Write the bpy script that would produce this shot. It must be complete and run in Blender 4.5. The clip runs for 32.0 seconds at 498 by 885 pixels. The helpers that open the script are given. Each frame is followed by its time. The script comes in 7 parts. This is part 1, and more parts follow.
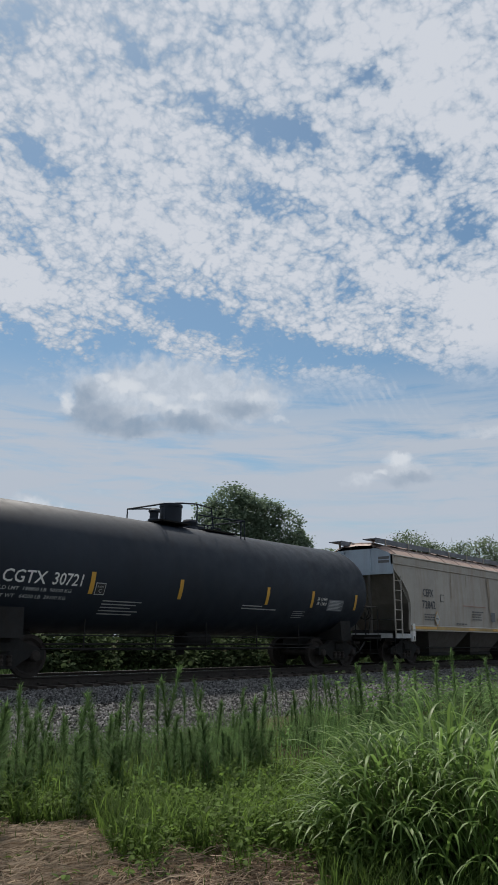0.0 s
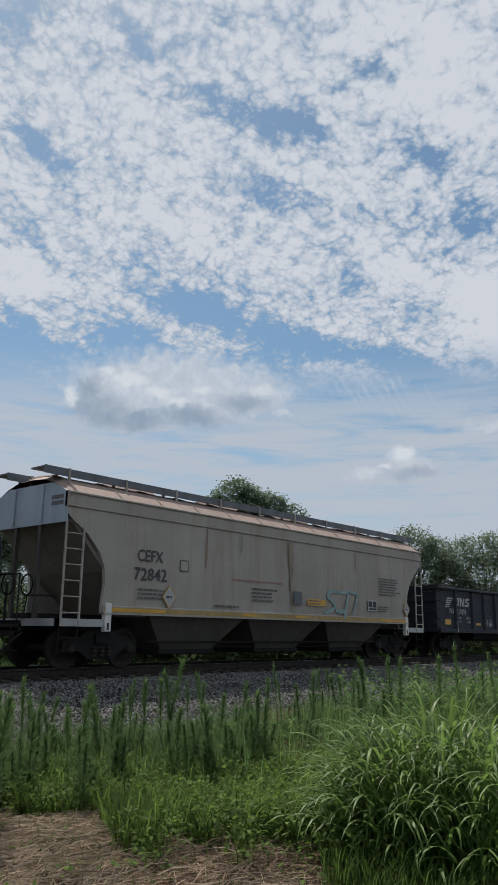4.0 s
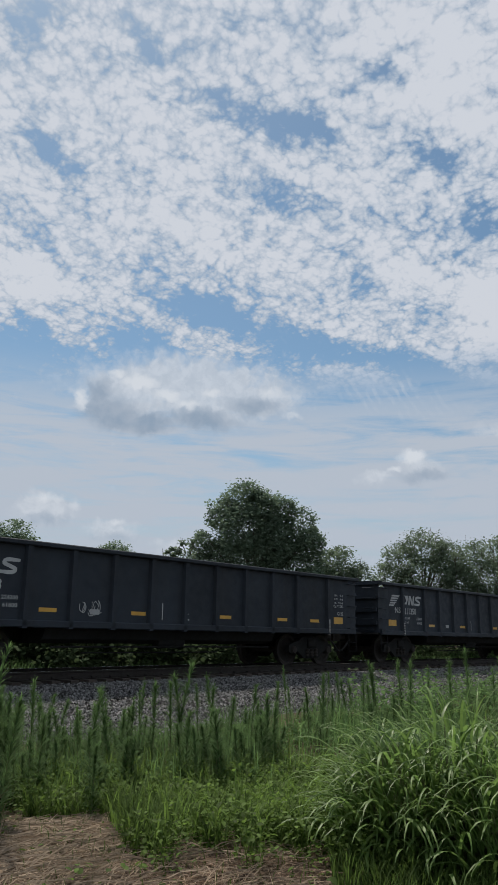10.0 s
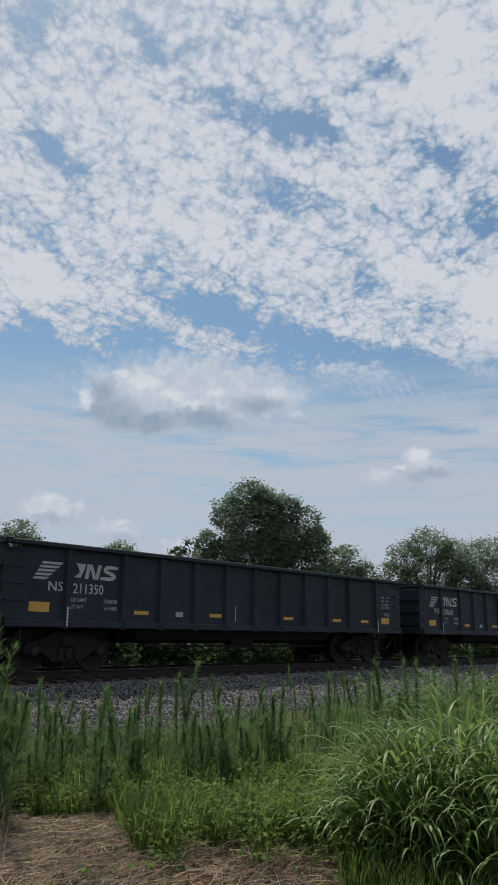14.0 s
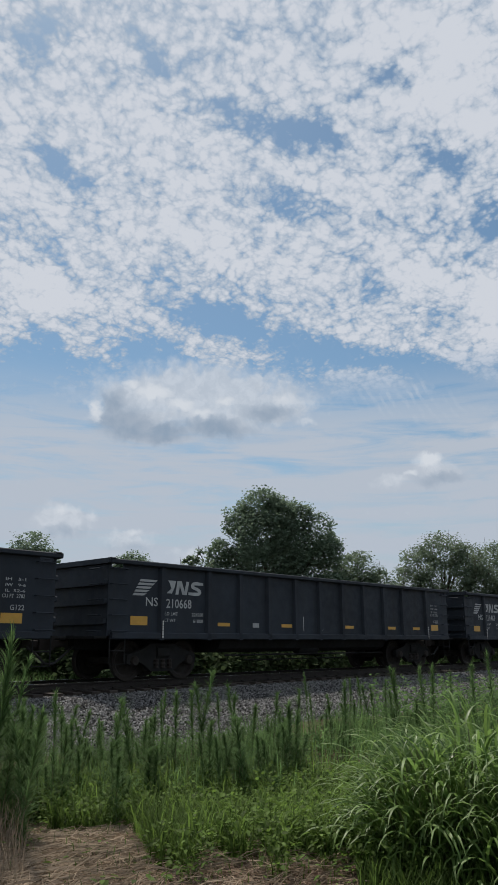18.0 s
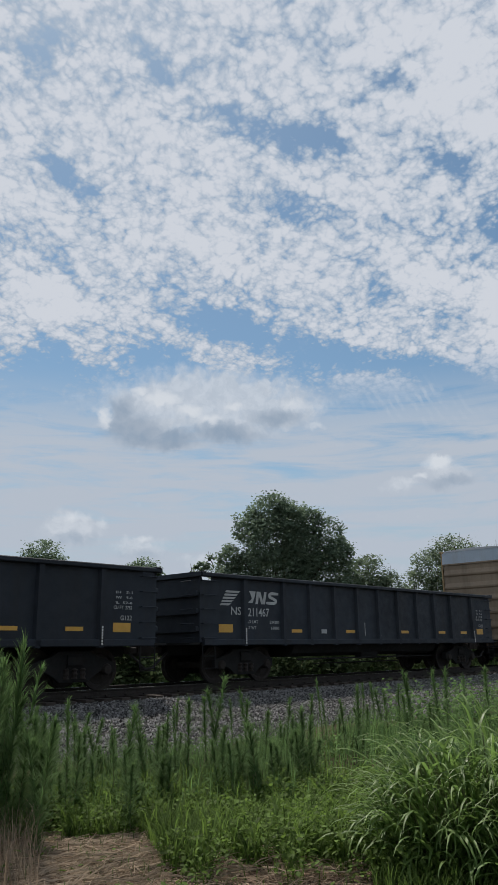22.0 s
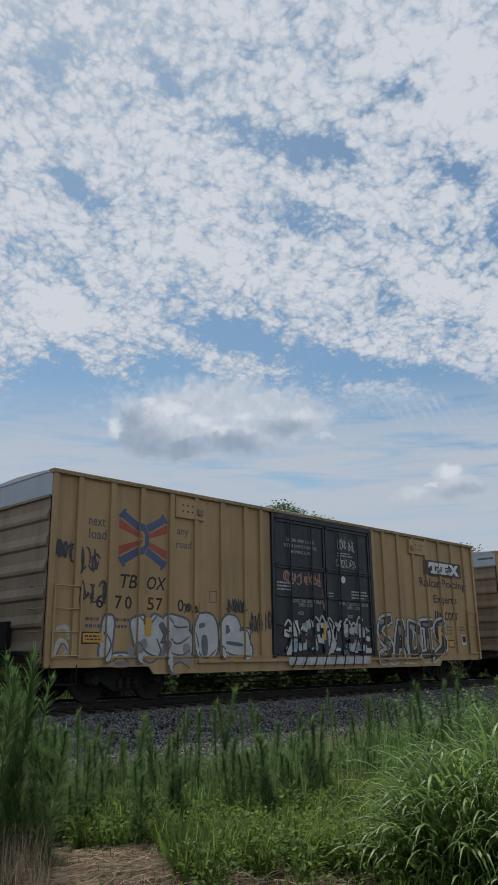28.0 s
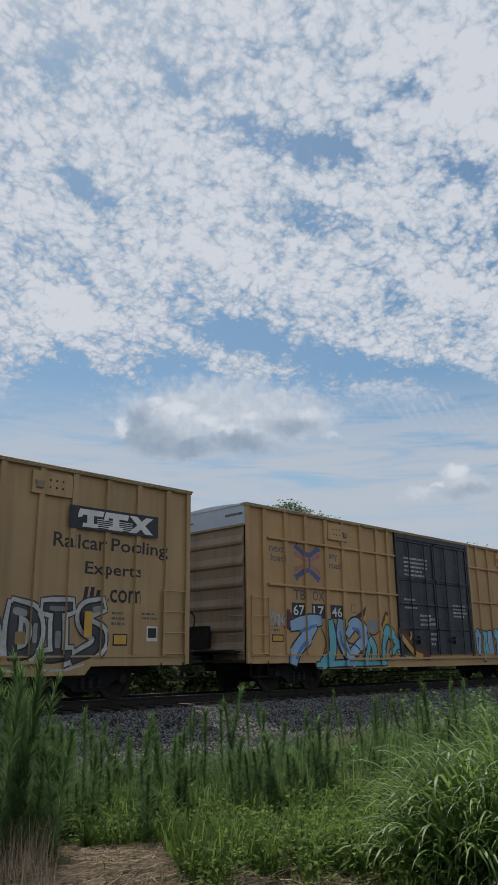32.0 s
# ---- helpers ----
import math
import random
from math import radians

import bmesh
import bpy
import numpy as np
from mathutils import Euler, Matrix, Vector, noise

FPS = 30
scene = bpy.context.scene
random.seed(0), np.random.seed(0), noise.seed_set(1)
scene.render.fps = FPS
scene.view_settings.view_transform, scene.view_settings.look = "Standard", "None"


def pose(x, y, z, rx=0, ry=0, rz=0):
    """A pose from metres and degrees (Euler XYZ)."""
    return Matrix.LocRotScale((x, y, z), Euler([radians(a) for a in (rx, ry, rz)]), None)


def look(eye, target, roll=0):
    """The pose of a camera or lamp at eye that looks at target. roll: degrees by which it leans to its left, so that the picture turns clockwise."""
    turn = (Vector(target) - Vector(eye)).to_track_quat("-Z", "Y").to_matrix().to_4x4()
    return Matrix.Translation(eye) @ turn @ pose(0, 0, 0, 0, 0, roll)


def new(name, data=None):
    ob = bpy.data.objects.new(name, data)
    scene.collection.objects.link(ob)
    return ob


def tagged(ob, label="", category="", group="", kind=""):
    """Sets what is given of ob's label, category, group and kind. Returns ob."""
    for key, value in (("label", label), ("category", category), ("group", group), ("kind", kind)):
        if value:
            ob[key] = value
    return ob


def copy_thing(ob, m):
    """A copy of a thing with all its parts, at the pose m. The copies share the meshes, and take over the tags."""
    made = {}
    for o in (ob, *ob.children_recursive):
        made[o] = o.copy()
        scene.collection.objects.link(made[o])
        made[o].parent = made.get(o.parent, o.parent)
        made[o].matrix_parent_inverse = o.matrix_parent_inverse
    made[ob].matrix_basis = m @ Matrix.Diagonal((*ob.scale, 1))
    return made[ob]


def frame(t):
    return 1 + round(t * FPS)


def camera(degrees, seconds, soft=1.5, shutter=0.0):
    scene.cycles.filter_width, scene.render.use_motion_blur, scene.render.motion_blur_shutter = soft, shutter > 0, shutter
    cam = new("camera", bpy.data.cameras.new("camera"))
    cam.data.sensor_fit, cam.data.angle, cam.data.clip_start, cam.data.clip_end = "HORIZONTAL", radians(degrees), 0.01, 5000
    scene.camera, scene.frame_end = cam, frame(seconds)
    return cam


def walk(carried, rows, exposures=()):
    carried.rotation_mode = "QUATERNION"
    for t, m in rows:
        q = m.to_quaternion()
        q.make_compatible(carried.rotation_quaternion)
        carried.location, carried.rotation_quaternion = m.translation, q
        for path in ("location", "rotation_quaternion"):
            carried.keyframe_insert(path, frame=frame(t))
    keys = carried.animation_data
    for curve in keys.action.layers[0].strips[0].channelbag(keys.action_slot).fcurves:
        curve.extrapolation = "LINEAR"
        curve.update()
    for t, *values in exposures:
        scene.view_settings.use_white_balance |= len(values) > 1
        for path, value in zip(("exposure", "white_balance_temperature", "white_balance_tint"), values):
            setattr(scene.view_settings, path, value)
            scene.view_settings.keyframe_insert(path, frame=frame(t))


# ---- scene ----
# The camera stands on the grass beside the line and is swung a little by hand.
EYE = (0.0, 0.0, 0.858)
TURNS = [  # seconds, heading from the line's +x, tilt up, lean (degrees)
    (0.0, 40.39, 14.49, 0.49),    (0.5, 40.11, 14.19, 0.80),    (1.0, 39.95, 14.01, 0.97),
    (1.5, 39.98, 13.95, 1.01),    (2.0, 40.20, 13.95, 0.96),    (2.5, 40.45, 13.95, 0.94),
    (3.0, 40.51, 13.95, 0.78),    (3.5, 40.60, 13.99, 0.74),    (5.5, 40.75, 14.03, 0.71),
    (6.0, 40.80, 14.02, 0.71),    (6.5, 40.95, 14.05, 0.84),    (7.0, 41.13, 14.10, 0.86),
    (7.5, 41.18, 14.10, 0.93),    (8.0, 41.17, 14.10, 0.93),    (8.5, 41.23, 14.15, 0.96),
    (9.0, 41.37, 14.18, 0.96),    (9.5, 41.45, 14.24, 0.97),    (10.0, 41.42, 14.23, 0.93),
    (10.5, 41.31, 14.22, 0.78),    (11.0, 41.29, 14.22, 0.73),    (11.5, 41.30, 14.25, 0.68),
    (12.0, 41.29, 14.22, 0.65),    (12.5, 41.34, 14.17, 0.63),    (13.0, 41.47, 14.16, 0.66),
    (13.5, 41.66, 14.15, 0.72),    (14.0, 41.77, 14.16, 0.75),    (14.5, 41.86, 14.18, 0.77),
    (16.5, 42.24, 14.31, 0.48),    (17.0, 42.29, 14.41, 0.29),    (17.5, 42.43, 14.58, 0.07),
    (18.0, 42.58, 14.76, -0.22),    (18.5, 42.68, 14.92, -0.46),    (19.0, 42.73, 14.99, -0.65),
    (19.5, 42.85, 15.01, -0.70),    (20.0, 43.01, 14.99, -0.73),    (20.5, 43.17, 14.98, -0.69),
    (21.0, 43.19, 15.00, -0.78),    (21.5, 43.16, 15.07, -0.88),    (22.0, 43.26, 15.16, -0.87),
    (22.5, 43.36, 15.25, -0.83),    (23.0, 43.44, 15.34, -0.84),    (23.5, 43.46, 15.38, -0.89),
    (24.0, 43.55, 15.43, -0.84),    (24.5, 43.69, 15.44, -0.77),    (25.0, 43.84, 15.46, -0.68),
    (25.5, 43.85, 15.57, -0.71),    (27.5, 43.94, 15.92, -0.89),    (28.0, 44.01, 15.90, -0.82),
    (28.5, 44.05, 15.82, -0.81),    (29.0, 44.17, 15.74, -0.73),    (29.5, 44.35, 15.68, -0.58),
    (30.0, 44.42, 15.67, -0.58),    (30.5, 44.43, 15.70, -0.67),    (31.0, 44.48, 15.77, -0.71),
    (31.5, 44.58, 15.82, -0.62),    (32.0, 44.52, 15.86, -0.61),
]


def facing(heading, tilt, lean):
    a, b = radians(heading), radians(tilt)
    ahead = Vector((math.cos(a) * math.cos(b), math.sin(a) * math.cos(b), math.sin(b)))
    return look(EYE, Vector(EYE) + 10 * ahead, lean)


cam = camera(36.18, 32.0, soft=1.1)
walk(cam, [(t, facing(a, b, c)) for t, a, b, c in TURNS])

# ---- daylight: high sun behind the train, thin broken cloud ----
TRACK_Y = 16.136          # centre line of the track; rail tops are z = 0
SUN_TO = Vector((0.25, 0.46, 0.85)).normalized()

world = bpy.data.worlds.new("sky")
scene.world = world
world.use_nodes = True
wn, wl = world.node_tree.nodes, world.node_tree.links
wn.clear()


def wmath(op, a, b=None, c=None, clamp=False):
    n = wn.new("ShaderNodeMath")
    n.operation = op
    n.use_clamp = clamp
    for i, v in enumerate((a, b, c)):
        if v is None:
            continue
        if isinstance(v, (int, float)):
            n.inputs[i].default_value = v
        else:
            wl.new(v, n.inputs[i])
    return n.outputs[0]


def wramp(value, lo, hi):
    n = wn.new("ShaderNodeMapRange")
    n.interpolation_type = "SMOOTHSTEP"
    wl.new(value, n.inputs["Value"])
    n.inputs["From Min"].default_value, n.inputs["From Max"].default_value = lo, hi
    return n.outputs["Result"]


def wnoise(vec, scale, detail, rough, distort=0.0):
    n = wn.new("ShaderNodeTexNoise")
    n.inputs["Scale"].default_value, n.inputs["Detail"].default_value = scale, detail
    n.inputs["Roughness"].default_value, n.inputs["Distortion"].default_value = rough, distort
    wl.new(vec, n.inputs["Vector"])
    return n.outputs["Fac"]


def wmix(fac, a, b):
    n = wn.new("ShaderNodeMix")
    n.data_type = "RGBA"
    wl.new(fac, n.inputs["Factor"])
    for v, sock in ((a, n.inputs[6]), (b, n.inputs[7])):
        if isinstance(v, tuple):
            sock.default_value = (*v, 1)
        else:
            wl.new(v, sock)
    return n.outputs[2]


sky = wn.new("ShaderNodeTexSky")
sky.sky_type = "NISHITA"
sky.sun_disc = False
sky.sun_elevation = math.asin(SUN_TO.z)
sky.sun_rotation = math.atan2(SUN_TO.x, SUN_TO.y)
sky.air_density, sky.dust_density, sky.ozone_density = 1.0, 0.5, 1.5
co = wn.new("ShaderNodeTexCoord")
sep = wn.new("ShaderNodeSeparateXYZ")
wl.new(co.outputs["Generated"], sep.inputs[0])
dx, dy, dz = sep.outputs
up = wmath("MAXIMUM", dz, 0.0)
heading = wmath("MULTIPLY", wmath("ARCTAN2", dy, dx), 180 / math.pi)
height = wmath("MULTIPLY", wmath("ARCSINE", dz), 180 / math.pi)
# a cloud layer overhead: the direction met with a gently domed sheet
lift = wmath("ADD", up, 0.38)
flat = wn.new("ShaderNodeCombineXYZ")
wl.new(wmath("DIVIDE", dx, lift), flat.inputs[0])
wl.new(wmath("DIVIDE", dy, lift), flat.inputs[1])
layer = flat.outputs[0]
angular = wn.new("ShaderNodeCombineXYZ")
wl.new(heading, angular.inputs[0])
wl.new(height, angular.inputs[1])
angles = angular.outputs[0]


def warped(vec, scale, amount):
    n = wn.new("ShaderNodeTexNoise")
    n.inputs["Scale"].default_value, n.inputs["Detail"].default_value = scale, 3
    wl.new(vec, n.inputs["Vector"])
    q = wn.new("ShaderNodeVectorMath")
    q.operation = "MULTIPLY_ADD"
    wl.new(n.outputs["Color"], q.inputs[0])
    q.inputs[1].default_value = (amount, amount, 0)
    wl.new(vec, q.inputs[2])
    back = wn.new("ShaderNodeVectorMath")
    back.operation = "SUBTRACT"
    wl.new(q.outputs[0], back.inputs[0])
    back.inputs[1].default_value = (amount / 2, amount / 2, 0)
    return back.outputs[0]


def stretched(vec, sx, sy, turn=0.0):
    n = wn.new("ShaderNodeMapping")
    n.inputs["Rotation"].default_value = (0, 0, radians(turn))
    n.inputs["Scale"].default_value = (sx, sy, 1)
    wl.new(vec, n.inputs["Vector"])
    return n.outputs[0]


def cells(vec, scale):
    """Rounded heads packed together: 1 at a head's middle, falling to the seams."""
    n = wn.new("ShaderNodeTexVoronoi")
    n.inputs["Scale"].default_value = scale
    wl.new(vec, n.inputs["Vector"])
    return wmath("SUBTRACT", 1.0, n.outputs["Distance"])


def region(a, e, ra, re, turn=0.0, soft=1.0, vec=None):
    """1 inside an oval round heading a and height e (degrees), falling to 0 at its edge."""
    n = wn.new("ShaderNodeMapping")
    n.vector_type = "TEXTURE"
    n.inputs["Location"].default_value = (a, e, 0)
    n.inputs["Rotation"].default_value = (0, 0, radians(turn))
    n.inputs["Scale"].default_value = (ra, re, 1)
    wl.new(vec or ragged, n.inputs["Vector"])
    d = wn.new("ShaderNodeVectorMath")
    d.operation = "LENGTH"
    wl.new(n.outputs[0], d.inputs[0])
    return wmath("SUBTRACT", 1.0, wramp(d.outputs["Value"], 1 - soft, 1.0))


def blend_sum(*pairs):
    total = None
    for value, weight in pairs:
        q = wmath("MULTIPLY", value, weight)
        total = q if total is None else wmath("ADD", total, q)
    return total


def strongest(rows, soft, vec):
    """The highest of a set of ovals, each with its weight."""
    best = None
    for a, e, ra, re, weight in rows:
        r = wmath("MULTIPLY", region(a, e, ra, re, 0, soft, vec), weight)
        best = r if best is None else wmath("MAXIMUM", best, r)
    return best


ragged = warped(warped(angles, 0.22, 3.0), 0.9, 1.4)
ragged_fine = warped(warped(angles, 0.5, 1.0), 1.6, 0.7)

# small heads in a broken sheet, larger drifts, fine fray
loose = warped(warped(layer, 9.0, 0.05), 40.0, 0.016)
heads = blend_sum((cells(loose, 44.0), 0.52), (cells(loose, 104.0), 0.42), (cells(warped(layer, 60.0, 0.012), 210.0), 0.18))
tuft = wnoise(warped(layer, 6.0, 0.06), 34.0, 9, 0.66)
drift = wnoise(layer, 6.0, 4, 0.55, 0.4)
slant = wn.new("ShaderNodeMapping")
slant.vector_type = "TEXTURE"
slant.inputs["Rotation"].default_value = (0, 0, radians(17))
slant.inputs["Scale"].default_value = (7.5, 2.2, 1)
wl.new(ragged, slant.inputs["Vector"])
banks = wnoise(slant.outputs[0], 1.0, 6, 0.62)
PLACED = [  # heading, height, half-widths, turn, weight: where the layer is open (-) or closed (+)
    (40.2, 37.3, 8.5, 2.0, 14, -0.43), (36.2, 36.6, 3.4, 1.4, 16, -0.32), (58.0, 33.9, 5.0, 1.5, 18, -0.43), (51.2, 41.7, 4.0, 1.3, 26, -0.38), (25.8, 33.8, 3.5, 1.8, 22, -0.46), (23.2, 29.4, 3.6, 2.2, 36, -0.43),
    (29.6, 40.0, 3.0, 1.5, 15, -0.35), (45.2, 23.9, 6.0, 2.2, 11, -0.75), (36.8, 22.0, 7.5, 2.2, 12, -0.75), (27.7, 18.8, 7.5, 1.8, 24, -0.69), (59.5, 20.0, 5.5, 3.6, -4, -0.75), (51.0, 21.4, 5.0, 1.6, 5, -0.56),
    (61.2, 40.9, 2.6, 1.4, 15, -0.38), (40.3, 32.7, 7.0, 2.2, 10, -0.19), (56.6, 26.4, 3.6, 1.2, 31, -0.32), (35.6, 31.9, 2.4, 1.2, 50, -0.23), (31.9, 25.9, 3.0, 1.5, 52, -0.23),
    (25.0, 38.5, 7.0, 7.0, 7, 0.30), (22.4, 23.0, 6.0, 3.8, 38, 0.36), (29.6, 26.7, 5.5, 2.6, 17, 0.24), (58.3, 25.0, 5.5, 3.0, 4, 0.26), (45.8, 29.0, 10.0, 3.0, 11, 0.14), (37.2, 34.3, 7.0, 1.8, 16, 0.16), (53.5, 37.9, 7.0, 2.6, 4, 0.12), (39.0, 42.2, 5.0, 2.4, -4, 0.10),
    (46.5, 19.6, 13.0, 2.4, 0, -0.70), (56.0, 41.0, 7.0, 4.0, 0, 0.10), (48.0, 34.5, 7.0, 2.4, 14, 0.14),
]
total = wmath("SUBTRACT", blend_sum((heads, 0.85), (tuft, 0.62), (drift, 0.35), (banks, 0.75)), 0.25)
for a, e, ra, re, turn, weight in PLACED:
    total = wmath("ADD", total, wmath("MULTIPLY", region(a, e, ra, re, turn), weight))
high = wmath("MULTIPLY", wramp(total, 0.66, 1.02), wramp(height, 17.0, 21.5))
thick = wramp(total, 0.86, 1.28)

# streaked veil low down, fine ripples above it
streaks = wnoise(warped(stretched(angles, 0.055, 0.42, -4), 1.2, 0.5), 1.6, 8, 0.62, 0.3)
low = wmath("MULTIPLY", wramp(streaks, 0.29, 0.56), wmath("SUBTRACT", 1.0, wramp(height, 14.0, 21.0)))
wave = wn.new("ShaderNodeTexWave")
wave.inputs["Scale"].default_value, wave.inputs["Distortion"].default_value, wave.inputs["Detail"].default_value = 0.50, 5.0, 3.0
wl.new(stretched(angles, 1.0, 1.0, 32), wave.inputs["Vector"])
ripple = wmath("MULTIPLY", wmath("MULTIPLY", wramp(wave.outputs["Fac"], 0.25, 0.95), region(30.5, 17.6, 7.0, 2.6, 16)), wmath("MULTIPLY", wramp(wnoise(angles, 0.7, 4, 0.6), 0.40, 0.65), 0.30))
haze = wmath("SUBTRACT", 1.0, wramp(height, 2.0, 18.0))

# heaped clouds: soft body, lit crests, grey bases
billow = blend_sum((cells(ragged_fine, 0.75), 0.5), (cells(ragged_fine, 1.7), 0.3), (wnoise(angles, 2.2, 7, 0.65), 0.4))
body = wmath("ADD", strongest([  # heading, height, half-widths, weight
    (46.3, 18.4, 12.0, 3.9, 1.0), (51.5, 17.4, 5.0, 3.0, 1.0), (42.0, 17.6, 8.0, 2.8, 0.9),
    (28.4, 12.3, 2.6, 1.5, 0.85), (31.8, 11.6, 2.2, 0.9, 0.6), (22.0, 14.8, 3.5, 0.9, 0.7), (56.5, 8.7, 3.4, 1.9, 0.85), (51.5, 7.4, 3.4, 1.3, 0.75), (47.0, 6.4, 3.0, 1.0, 0.6)], 1.0, ragged_fine), wmath("MULTIPLY", billow, 0.7))
heap = wramp(body, 0.50, 1.10)
under = strongest([
    (52.0, 16.0, 4.2, 2.2, 1.0), (53.0, 17.3, 1.8, 2.0, 0.85), (49.6, 15.4, 4.6, 1.5, 0.95), (45.2, 15.8, 5.0, 1.5, 0.85), (41.0, 16.9, 4.2, 1.4, 0.7),
    (28.2, 11.6, 3.2, 1.0, 0.65), (56.3, 8.0, 3.2, 1.1, 0.5), (51.3, 6.8, 3.2, 0.9, 0.45)], 1.0, ragged_fine)
under = wmath("MULTIPLY", wramp(wmath("ADD", under, wmath("MULTIPLY", billow, -0.22)), -0.04, 0.66), 0.88)
crest = strongest([
    (54.4, 16.8, 0.9, 1.5, 0.8), (50.0, 18.4, 2.6, 1.1, 0.9), (51.9, 18.9, 1.2, 0.7, 0.7), (48.0, 17.4, 1.9, 0.9, 0.9), (46.3, 16.9, 1.6, 0.7, 0.8), (44.3, 17.7, 2.2, 0.8, 0.7), (40.0, 18.0, 2.4, 0.8, 0.6), (38.0, 16.2, 1.6, 0.8, 0.6),
    (28.8, 13.1, 1.8, 0.9, 1.0), (30.2, 12.2, 1.0, 0.6, 0.7), (56.6, 9.6, 2.2, 0.9, 0.7), (54.4, 9.0, 1.4, 0.7, 0.5), (51.4, 8.0, 1.8, 0.6, 0.5)], 1.0, ragged_fine)
crest = wramp(wmath("ADD", crest, wmath("MULTIPLY", billow, 0.6)), 0.52, 1.20)

skyscaled = wn.new("ShaderNodeVectorMath")
skyscaled.operation = "MULTIPLY"
wl.new(sky.outputs[0], skyscaled.inputs[0])
skyscaled.inputs[1].default_value = (0.075, 0.088, 0.086)
white = wmix(thick, (0.40, 0.475, 0.575), (0.615, 0.648, 0.71))
colour = wmix(wmath("MULTIPLY", haze, 0.85), skyscaled.outputs[0], (0.42, 0.475, 0.555))
colour = wmix(low, colour, (0.455, 0.51, 0.59))
colour = wmix(ripple, colour, (0.58, 0.62, 0.68))
colour = wmix(high, colour, white)
colour = wmix(wmath("MULTIPLY", heap, 0.85), colour, wmix(wramp(wnoise(ragged_fine, 1.1, 8, 0.62), 0.35, 0.66), (0.50, 0.55, 0.62), (0.585, 0.63, 0.695)))
colour = wmix(under, colour, wmix(wramp(wnoise(angles, 0.6, 5, 0.55), 0.3, 0.7), (0.255, 0.335, 0.44), (0.34, 0.405, 0.495)))
colour = wmix(crest, colour, (0.64, 0.68, 0.735))
bg = wn.new("ShaderNodeBackground")
wl.new(colour, bg.inputs[0])
out = wn.new("ShaderNodeOutputWorld")
wl.new(bg.outputs[0], out.inputs[0])

sun = new("sun", bpy.data.lights.new("sun", "SUN"))
sun.data.energy, sun.data.angle, sun.data.color = 4.8, radians(1.5), (1.0, 0.93, 0.84)
sun.matrix_world = look(SUN_TO * 200, (0, 0, 0))

